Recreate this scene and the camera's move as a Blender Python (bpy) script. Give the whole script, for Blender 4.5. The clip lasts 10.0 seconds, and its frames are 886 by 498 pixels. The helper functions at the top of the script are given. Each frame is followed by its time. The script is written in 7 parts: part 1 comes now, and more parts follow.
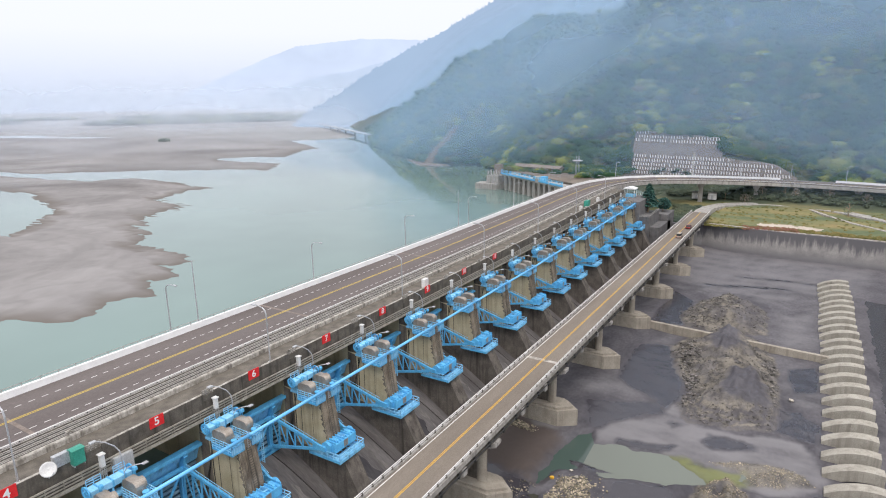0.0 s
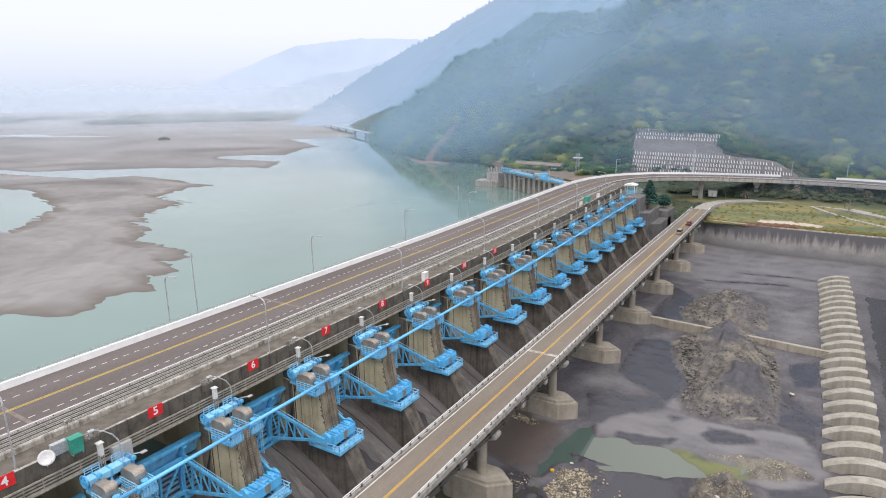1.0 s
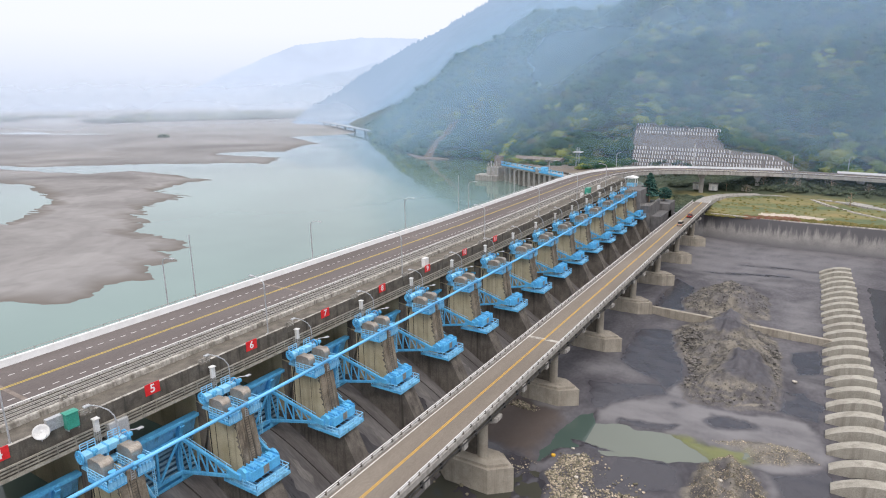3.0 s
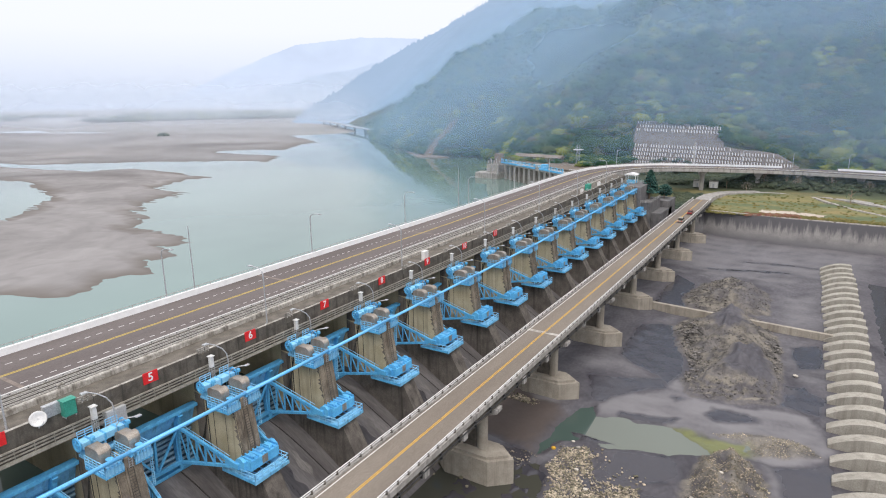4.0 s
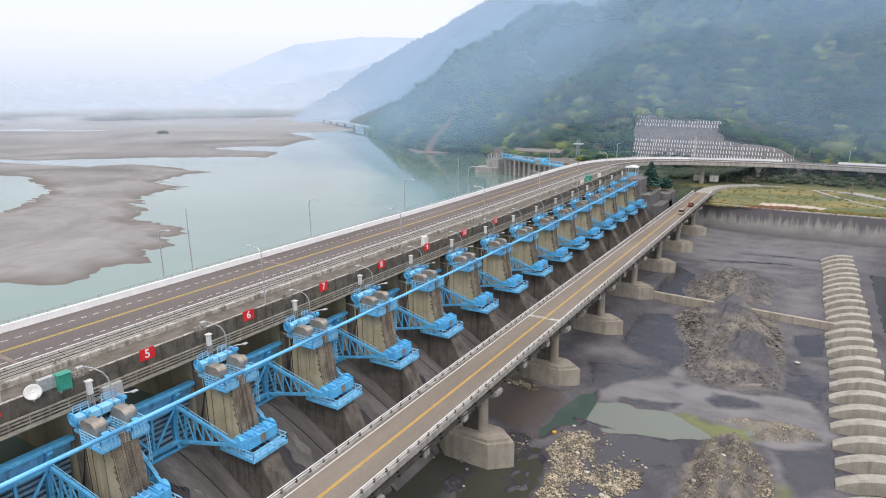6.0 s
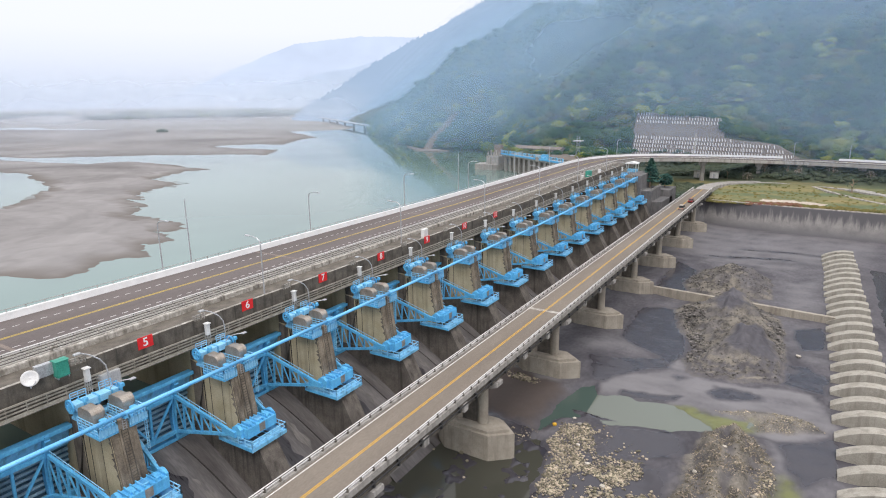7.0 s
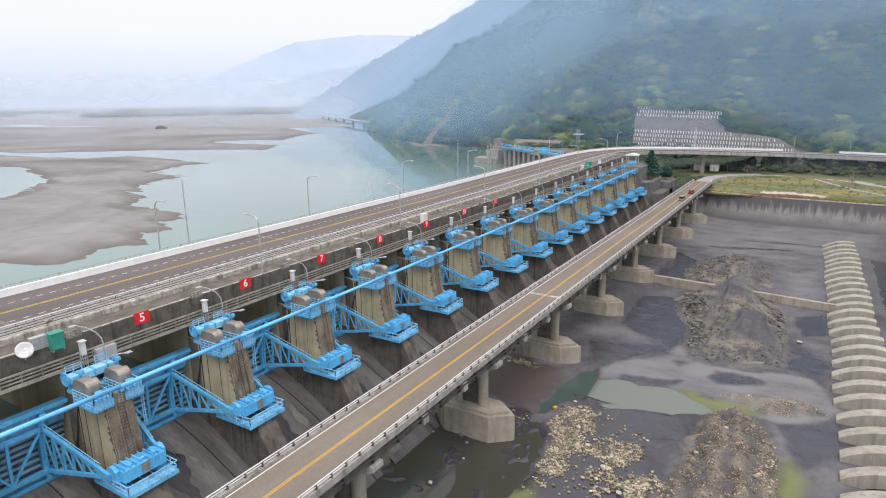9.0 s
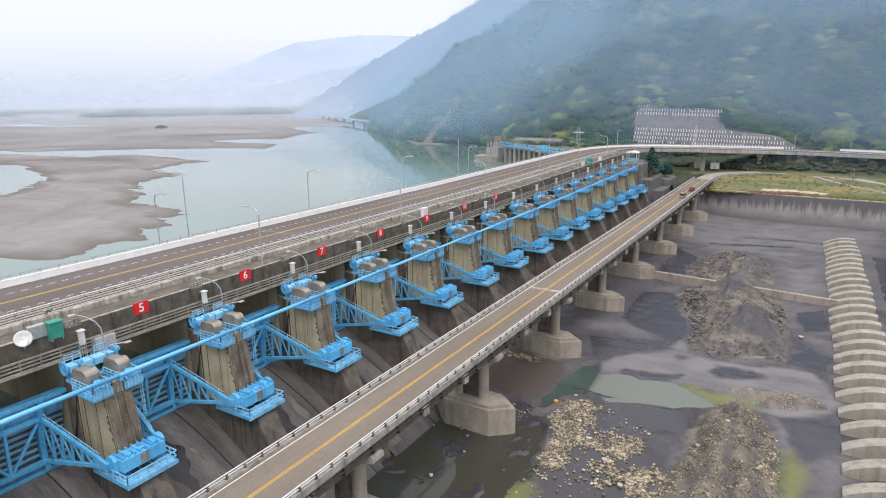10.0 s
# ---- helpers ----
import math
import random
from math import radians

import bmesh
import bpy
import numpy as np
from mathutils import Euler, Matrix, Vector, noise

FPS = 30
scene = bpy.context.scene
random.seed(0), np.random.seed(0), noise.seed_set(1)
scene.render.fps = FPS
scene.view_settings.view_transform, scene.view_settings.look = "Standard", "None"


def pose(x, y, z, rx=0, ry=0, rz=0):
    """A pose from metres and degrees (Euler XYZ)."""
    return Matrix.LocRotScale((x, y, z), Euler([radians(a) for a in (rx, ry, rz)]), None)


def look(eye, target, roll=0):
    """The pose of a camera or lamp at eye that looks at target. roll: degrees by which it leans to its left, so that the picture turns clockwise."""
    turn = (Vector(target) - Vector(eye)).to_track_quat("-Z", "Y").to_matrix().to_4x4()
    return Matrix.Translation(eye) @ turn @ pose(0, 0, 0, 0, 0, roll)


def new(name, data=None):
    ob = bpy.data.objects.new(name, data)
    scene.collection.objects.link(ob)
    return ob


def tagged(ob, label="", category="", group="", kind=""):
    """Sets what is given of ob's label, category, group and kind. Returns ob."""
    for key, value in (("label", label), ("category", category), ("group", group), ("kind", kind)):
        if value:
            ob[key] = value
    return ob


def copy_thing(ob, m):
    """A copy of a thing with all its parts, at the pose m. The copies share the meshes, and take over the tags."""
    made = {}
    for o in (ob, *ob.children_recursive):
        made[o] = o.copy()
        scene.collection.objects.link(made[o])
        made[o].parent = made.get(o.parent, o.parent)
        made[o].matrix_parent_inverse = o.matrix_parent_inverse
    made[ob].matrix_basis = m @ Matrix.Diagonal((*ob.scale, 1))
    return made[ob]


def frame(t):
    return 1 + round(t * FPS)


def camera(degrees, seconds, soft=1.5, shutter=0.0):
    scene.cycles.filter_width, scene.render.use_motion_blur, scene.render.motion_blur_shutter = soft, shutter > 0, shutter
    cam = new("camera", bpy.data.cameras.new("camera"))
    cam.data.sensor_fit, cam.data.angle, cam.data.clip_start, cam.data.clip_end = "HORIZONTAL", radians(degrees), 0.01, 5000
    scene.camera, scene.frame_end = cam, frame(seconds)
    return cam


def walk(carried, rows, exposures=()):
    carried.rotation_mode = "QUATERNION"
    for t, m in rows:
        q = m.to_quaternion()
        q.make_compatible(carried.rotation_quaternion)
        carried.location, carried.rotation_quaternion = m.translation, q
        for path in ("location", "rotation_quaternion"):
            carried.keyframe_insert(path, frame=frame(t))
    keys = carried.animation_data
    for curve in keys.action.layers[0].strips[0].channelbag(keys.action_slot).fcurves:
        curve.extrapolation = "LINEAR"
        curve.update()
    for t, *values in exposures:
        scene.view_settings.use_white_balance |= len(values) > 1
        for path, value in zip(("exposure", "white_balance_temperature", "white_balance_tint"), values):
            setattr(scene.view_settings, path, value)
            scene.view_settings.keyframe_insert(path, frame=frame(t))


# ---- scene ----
cam = camera(72.4, 10.0, soft=1.1)
PATH = [
    (0, (68.761, -40.338, 39.75), (67.738, -38.688, 39.27), -0.8),
    (0.5, (68.757, -40.359, 39.012), (67.734, -38.709, 38.531), -0.8),
    (1, (68.8, -40.367, 38.363), (67.777, -38.718, 37.882), -0.8),
    (1.5, (68.681, -40.306, 37.548), (67.659, -38.656, 37.066), -0.8),
    (2, (68.655, -40.342, 36.76), (67.632, -38.692, 36.279), -0.8),
    (2.5, (68.589, -40.315, 35.942), (67.566, -38.664, 35.46), -0.8),
    (4, (68.459, -40.244, 33.548), (67.437, -38.593, 33.067), -0.7),
    (4.5, (68.468, -40.235, 32.753), (67.447, -38.584, 32.272), -0.7),
    (5, (68.439, -40.249, 32.027), (67.418, -38.598, 31.545), -0.7),
    (5.5, (68.392, -40.238, 31.19), (67.371, -38.587, 30.709), -0.7),
    (7, (68.285, -40.187, 28.809), (67.265, -38.536, 28.327), -0.7),
    (7.5, (68.311, -40.152, 28.005), (67.29, -38.501, 27.523), -0.7),
    (8, (68.316, -40.204, 27.245), (67.296, -38.553, 26.763), -0.7),
    (8.5, (68.238, -40.179, 26.464), (67.218, -38.528, 25.98), -0.7),
    (9, (68.228, -40.212, 25.686), (67.21, -38.561, 25.201), -0.7),
    (9.5, (68.21, -40.239, 24.897), (67.191, -38.587, 24.413), -0.7),
    (10, (68.155, -40.251, 24.385), (67.136, -38.599, 23.901), -0.7),
]
walk(cam, [(t, look(eye, target, roll)) for t, eye, target, roll in PATH], [(0.0, 0.3, 6350, 14), (10.0, 0.3, 6350, 14)])

# ---- light: bright hazy overcast ----
SUN_EL, SUN_AZ = 60.0, 30.0
world = bpy.data.worlds.new("sky")
scene.world = world
world.use_nodes = True
wn, wl = world.node_tree.nodes, world.node_tree.links
wn.clear()
w_out, w_bg = wn.new("ShaderNodeOutputWorld"), wn.new("ShaderNodeBackground")
w_sky = wn.new("ShaderNodeTexSky")
w_sky.sky_type, w_sky.sun_disc = "NISHITA", False
w_sky.sun_elevation, w_sky.sun_rotation = radians(SUN_EL), radians(180 - SUN_AZ)
w_sky.dust_density, w_sky.air_density, w_sky.ozone_density = 4.0, 1.2, 1.0
w_tc, w_sep, w_ramp, w_mix = wn.new("ShaderNodeTexCoord"), wn.new("ShaderNodeSeparateXYZ"), wn.new("ShaderNodeValToRGB"), wn.new("ShaderNodeMix")
wl.new(w_tc.outputs["Generated"], w_sep.inputs[0])
wl.new(w_sep.outputs["Z"], w_ramp.inputs[0])
w_ramp.color_ramp.elements[0].position, w_ramp.color_ramp.elements[0].color = 0.0, (6.3, 7.2, 8.6, 1)
w_ramp.color_ramp.elements[1].position, w_ramp.color_ramp.elements[1].color = 0.10, (8.2, 8.5, 8.9, 1)
e = w_ramp.color_ramp.elements.new(0.35)
e.color = (8.9, 9.0, 9.2, 1)
e = w_ramp.color_ramp.elements.new(0.65)
e.color = (12.0, 12.0, 12.1, 1)
e = w_ramp.color_ramp.elements.new(1.0)
e.color = (13.5, 13.5, 13.5, 1)
w_mix.data_type = "RGBA"
w_mix.inputs["Factor"].default_value = 0.88
wl.new(w_sky.outputs[0], w_mix.inputs["A"])
wl.new(w_ramp.outputs[0], w_mix.inputs["B"])
wl.new(w_mix.outputs["Result"], w_bg.inputs[0])
w_bg.inputs[1].default_value = 0.101
wl.new(w_bg.outputs[0], w_out.inputs[0])
sun = new("sun", bpy.data.lights.new("sun", "SUN"))
sun.data.energy, sun.data.angle, sun.data.color = 1.3, radians(30), (1.0, 0.95, 0.88)
sun.matrix_world = look((0, 0, 0), (-math.sin(radians(SUN_AZ)), math.cos(radians(SUN_AZ)), -math.tan(radians(SUN_EL))))
sun.location = (0, 0, 200)


# ---- materials ----
def shade(name, c1, c2, scale=0.4, rough=0.85, bump=0.25, fine=8.0, metal=0.0, streak=None, amount=0.5, vary=0.0, squash=(1, 1, 1), rough2=None, spec=0.4):
    """Two-scale procedural surface in world metres: broad patches, fine grain with relief, and vertical run-off stains."""
    m = bpy.data.materials.new(name)
    m.use_nodes = True
    n, l = m.node_tree.nodes, m.node_tree.links
    b = n["Principled BSDF"]
    geo = n.new("ShaderNodeNewGeometry")
    mp = n.new("ShaderNodeMapping")
    mp.inputs["Scale"].default_value = squash
    l.new(geo.outputs["Position"], mp.inputs["Vector"])
    big, small = n.new("ShaderNodeTexNoise"), n.new("ShaderNodeTexNoise")
    big.inputs["Scale"].default_value, big.inputs["Detail"].default_value, big.inputs["Roughness"].default_value = scale, 6, 0.62
    small.inputs["Scale"].default_value, small.inputs["Detail"].default_value = fine, 4
    l.new(mp.outputs[0], big.inputs["Vector"])
    l.new(mp.outputs[0], small.inputs["Vector"])
    r = n.new("ShaderNodeValToRGB")
    r.color_ramp.elements[0].position, r.color_ramp.elements[0].color = 0.33, (*c1, 1)
    r.color_ramp.elements[1].position, r.color_ramp.elements[1].color = 0.68, (*c2, 1)
    l.new(big.outputs["Fac"], r.inputs[0])
    col = r.outputs[0]
    g = n.new("ShaderNodeMix")
    g.data_type, g.blend_type = "RGBA", "OVERLAY"
    g.inputs["Factor"].default_value = 0.5
    l.new(col, g.inputs["A"])
    l.new(small.outputs["Fac"], g.inputs["B"])
    col = g.outputs["Result"]
    if streak:
        sm, sn, sr, sx = n.new("ShaderNodeMapping"), n.new("ShaderNodeTexNoise"), n.new("ShaderNodeValToRGB"), n.new("ShaderNodeMix")
        sm.inputs["Scale"].default_value = (0.9, 0.9, 0.05)
        sn.inputs["Scale"].default_value, sn.inputs["Detail"].default_value, sn.inputs["Roughness"].default_value = 1.0, 5, 0.65
        l.new(geo.outputs["Position"], sm.inputs["Vector"])
        l.new(sm.outputs[0], sn.inputs["Vector"])
        l.new(sn.outputs["Fac"], sr.inputs[0])
        sr.color_ramp.elements[0].position, sr.color_ramp.elements[0].color = 0.5, (0, 0, 0, 1)
        sr.color_ramp.elements[1].position, sr.color_ramp.elements[1].color = 0.66, (amount, amount, amount, 1)
        sx.data_type = "RGBA"
        l.new(sr.outputs[0], sx.inputs["Factor"])
        l.new(col, sx.inputs["A"])
        sx.inputs["B"].default_value = (*streak, 1)
        col = sx.outputs["Result"]
    if vary:
        oi, hv, mr = n.new("ShaderNodeObjectInfo"), n.new("ShaderNodeHueSaturation"), n.new("ShaderNodeMapRange")
        l.new(oi.outputs["Random"], mr.inputs["Value"])
        mr.inputs["To Min"].default_value, mr.inputs["To Max"].default_value = 1 - vary, 1 + vary
        l.new(mr.outputs[0], hv.inputs["Value"])
        l.new(col, hv.inputs["Color"])
        col = hv.outputs[0]
    l.new(col, b.inputs["Base Color"])
    b.inputs["Metallic"].default_value = metal
    b.inputs["Specular IOR Level"].default_value = spec
    if rough2 is None:
        b.inputs["Roughness"].default_value = rough
    else:
        mr2 = n.new("ShaderNodeMapRange")
        mr2.inputs["From Min"].default_value, mr2.inputs["From Max"].default_value = 0.35, 0.65
        mr2.inputs["To Min"].default_value, mr2.inputs["To Max"].default_value = rough, rough2
        l.new(big.outputs["Fac"], mr2.inputs["Value"])
        l.new(mr2.outputs[0], b.inputs["Roughness"])
    if bump:
        bp = n.new("ShaderNodeBump")
        bp.inputs["Strength"].default_value, bp.inputs["Distance"].default_value = bump, 0.25 / max(fine, 0.5)
        l.new(small.outputs["Fac"], bp.inputs["Height"])
        l.new(bp.outputs[0], b.inputs["Normal"])
    return m


def water(name, tint, rough, wave, scale):
    m = bpy.data.materials.new(name)
    m.use_nodes = True
    n, l = m.node_tree.nodes, m.node_tree.links
    b = n["Principled BSDF"]
    geo, nz, nz2, r, bp = n.new("ShaderNodeNewGeometry"), n.new("ShaderNodeTexNoise"), n.new("ShaderNodeTexNoise"), n.new("ShaderNodeValToRGB"), n.new("ShaderNodeBump")
    nz.inputs["Scale"].default_value, nz.inputs["Detail"].default_value = scale, 5
    nz2.inputs["Scale"].default_value, nz2.inputs["Detail"].default_value = 0.012, 3
    for q in (nz, nz2):
        l.new(geo.outputs["Position"], q.inputs["Vector"])
    r.color_ramp.elements[0].position, r.color_ramp.elements[0].color = 0.35, (*tint, 1)
    r.color_ramp.elements[1].position, r.color_ramp.elements[1].color = 0.65, (*[c * 1.25 for c in tint], 1)
    l.new(nz2.outputs["Fac"], r.inputs[0])
    l.new(r.outputs[0], b.inputs["Base Color"])
    bp.inputs["Strength"].default_value, bp.inputs["Distance"].default_value = wave, 0.1
    l.new(nz.outputs["Fac"], bp.inputs["Height"])
    l.new(bp.outputs[0], b.inputs["Normal"])
    b.inputs["Roughness"].default_value, b.inputs["IOR"].default_value = rough, 1.33
    return m


M_PIER = shade("stained concrete", (0.38, 0.325, 0.205), (0.50, 0.435, 0.295), 0.35, streak=(0.10, 0.08, 0.055), amount=0.35)
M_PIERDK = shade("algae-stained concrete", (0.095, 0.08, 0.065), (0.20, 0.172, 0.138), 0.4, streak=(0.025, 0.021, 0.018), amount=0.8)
M_BASE = shade("dark wet concrete", (0.088, 0.077, 0.067), (0.165, 0.146, 0.124), 0.5, streak=(0.04, 0.035, 0.031), amount=0.8)
M_FRONT = shade("rust-stained concrete", (0.13, 0.105, 0.078), (0.29, 0.245, 0.185), 0.5, streak=(0.045, 0.036, 0.028), amount=0.8)
M_FOOT = shade("buff concrete", (0.27, 0.24, 0.195), (0.37, 0.335, 0.275), 0.4, streak=(0.12, 0.10, 0.08), amount=0.4)
M_BLOCK = shade("pale cast concrete", (0.29, 0.27, 0.225), (0.40, 0.375, 0.32), 0.35, bump=0.2, streak=(0.16, 0.145, 0.12), amount=0.5)
M_FLOOR = shade("dirty walkway concrete", (0.085, 0.074, 0.06), (0.165, 0.146, 0.12), 0.6)
M_RAILB = shade("bright blue rail paint", (0.23, 0.55, 0.80), (0.32, 0.64, 0.87), 1.0, rough=0.4, bump=0.02)
M_CHUTE = shade("wet spillway concrete", (0.078, 0.071, 0.069), (0.165, 0.153, 0.147), 0.5, rough=0.4, rough2=0.75, fine=5, squash=(0.16, 1.0, 0.16))
M_APRON = shade("pale scoured concrete", (0.10, 0.093, 0.086), (0.21, 0.195, 0.18), 0.7, rough=0.7, fine=5, squash=(0.2, 1.0, 0.2))
M_SOAKED = shade("black soaked concrete", (0.028, 0.025, 0.028), (0.06, 0.054, 0.056), 0.8, rough=0.22, rough2=0.5, fine=5, squash=(0.2, 1.0, 0.2))
M_CONC = shade("grey concrete", (0.30, 0.285, 0.26), (0.42, 0.40, 0.37), 0.5, streak=(0.10, 0.09, 0.08), amount=0.6)
M_DKCONC = shade("mossy concrete", (0.066, 0.058, 0.048), (0.155, 0.137, 0.112), 0.6, streak=(0.032, 0.029, 0.025), amount=0.8)
M_PALE = shade("pale weathered concrete", (0.22, 0.20, 0.165), (0.54, 0.51, 0.46), 1.1, streak=(0.07, 0.06, 0.047), amount=0.75, fine=5)
M_WHITE = shade("white painted concrete", (0.72, 0.72, 0.71), (0.82, 0.82, 0.81), 0.6, rough=0.7, bump=0.1)
M_ASPH = shade("worn asphalt", (0.105, 0.088, 0.082), (0.145, 0.125, 0.118), 0.12, rough=0.9, fine=14, bump=0.15, squash=(1, 0.15, 1))
M_ASPH2 = shade("brown worn asphalt", (0.155, 0.13, 0.105), (0.21, 0.18, 0.145), 0.15, rough=0.9, fine=14, bump=0.15, squash=(1, 0.2, 1))
M_JOINT = shade("steel joint", (0.16, 0.13, 0.11), (0.24, 0.20, 0.17), 1.0)
M_YEL = shade("faded yellow road paint", (0.42, 0.30, 0.06), (0.52, 0.39, 0.09), 1.5, rough=0.7, bump=0.05)
M_YEL2 = shade("orange road paint", (0.56, 0.31, 0.025), (0.66, 0.39, 0.04), 1.5, rough=0.7, bump=0.05)
M_LINE = shade("white road paint", (0.62, 0.6, 0.57), (0.75, 0.74, 0.72), 1.5, rough=0.7, bump=0.05)
M_BLUE = shade("sky blue paint", (0.085, 0.37, 0.66), (0.14, 0.50, 0.80), 0.5, rough=0.42, bump=0.06, fine=5, streak=(0.04, 0.20, 0.42), amount=0.35)
M_BLUE2 = shade("faded blue paint", (0.16, 0.47, 0.74), (0.25, 0.60, 0.86), 0.7, rough=0.5, bump=0.08, fine=5, streak=(0.06, 0.12, 0.17), amount=0.6)
M_SKIN = shade("dark blue for rib gaps", (0.05, 0.12, 0.18), (0.09, 0.18, 0.25), 0.7, rough=0.55, bump=0.08, streak=(0.03, 0.04, 0.05), amount=0.6)
M_RIB = shade("dull grey-blue paint", (0.20, 0.33, 0.42), (0.30, 0.44, 0.53), 0.6, rough=0.5, bump=0.06, streak=(0.10, 0.15, 0.19), amount=0.5)
M_SHEET = shade("pale grey sheet metal", (0.42, 0.42, 0.42), (0.50, 0.50, 0.49), 0.8, rough=0.45, bump=0.05, streak=(0.30, 0.27, 0.24), amount=0.4)
M_PIPE = shade("light blue pipe paint", (0.13, 0.45, 0.80), (0.18, 0.53, 0.88), 0.3, rough=0.35, bump=0.03)
M_COVER = shade("beige sheet metal", (0.30, 0.26, 0.215), (0.43, 0.385, 0.33), 0.8, rough=0.3, metal=0.45, bump=0.05, streak=(0.22, 0.17, 0.12), amount=0.5)
M_GALV = shade("galvanised steel", (0.42, 0.43, 0.44), (0.55, 0.56, 0.57), 2.0, rough=0.5, metal=0.6, bump=0.05)
M_RAIL = shade("weathered rail", (0.30, 0.29, 0.27), (0.44, 0.43, 0.40), 2.0, rough=0.65, metal=0.2, bump=0.05)
M_TRAY = shade("rusty beige rail", (0.24, 0.22, 0.18), (0.42, 0.39, 0.33), 1.2, rough=0.7, metal=0.1, bump=0.05)
M_PIPEW = shade("pale pipe paint", (0.36, 0.34, 0.30), (0.52, 0.50, 0.46), 1.2, rough=0.6, bump=0.05)
M_STRIP = shade("near-black strip concrete", (0.045, 0.038, 0.034), (0.095, 0.083, 0.075), 0.5)
M_BOX = shade("white enamel", (0.62, 0.61, 0.58), (0.72, 0.71, 0.69), 1.0, rough=0.45, bump=0.04, streak=(0.35, 0.30, 0.25), amount=0.5)
M_GREEN = shade("green enamel", (0.03, 0.24, 0.17), (0.05, 0.31, 0.23), 0.8, rough=0.45, bump=0.04)
M_RED = shade("red board paint", (0.62, 0.015, 0.02), (0.72, 0.03, 0.03), 1.2, rough=0.5, bump=0.03)
M_DARK = shade("dark rubber", (0.02, 0.02, 0.02), (0.045, 0.045, 0.045), 2.0, rough=0.7)
M_CABLE = shade("black cable", (0.02, 0.018, 0.016), (0.04, 0.036, 0.03), 2.0, rough=0.7)
M_SAND = shade("grey river sand", (0.13, 0.121, 0.115), (0.27, 0.258, 0.25), 0.008, fine=0.09, rough=0.95, bump=0.05)
for nd in M_SAND.node_tree.nodes:
    if nd.type == "TEX_NOISE":
        nd.inputs["Distortion"].default_value = 1.2
    if nd.type == "MIX" and nd.blend_type == "OVERLAY":
        nd.inputs["Factor"].default_value = 0.3
M_ROCK = shade("river boulder", (0.34, 0.31, 0.26), (0.52, 0.48, 0.41), 1.5, rough=0.85, vary=0.35)
M_EARTH = shade("bare earth", (0.26, 0.19, 0.13), (0.36, 0.27, 0.19), 0.1, fine=1.2, rough=0.95)
M_WATER = water("silty green reservoir water", (0.135, 0.195, 0.178), 0.05, 0.06, 0.5)
M_POOL = water("shallow murky water", (0.05, 0.05, 0.039), 0.04, 0.05, 1.2)
M_POOLG = water("milky green water", (0.135, 0.15, 0.125), 0.04, 0.04, 1.2)
M_WET = water("dark wet silt", (0.045, 0.042, 0.045), 0.22, 0.15, 1.6)


def wet_margin(m, level, width, tone):
    """Darkens sand that lies within a hand's breadth of the water, where it is soaked."""
    n, l = m.node_tree.nodes, m.node_tree.links
    b = n["Principled BSDF"]
    src = b.inputs["Base Color"].links[0].from_socket
    geo, sep, mr, mx = n.new("ShaderNodeNewGeometry"), n.new("ShaderNodeSeparateXYZ"), n.new("ShaderNodeMapRange"), n.new("ShaderNodeMix")
    l.new(geo.outputs["Position"], sep.inputs[0])
    l.new(sep.outputs["Z"], mr.inputs["Value"])
    mr.inputs["From Min"].default_value, mr.inputs["From Max"].default_value = level, level + width
    mx.data_type = "RGBA"
    l.new(mr.outputs[0], mx.inputs["Factor"])
    mx.inputs["A"].default_value = (*tone, 1)
    l.new(src, mx.inputs["B"])
    l.new(mx.outputs["Result"], b.inputs["Base Color"])


wet_margin(M_SAND, -11.4, 0.55, (0.13, 0.115, 0.10))

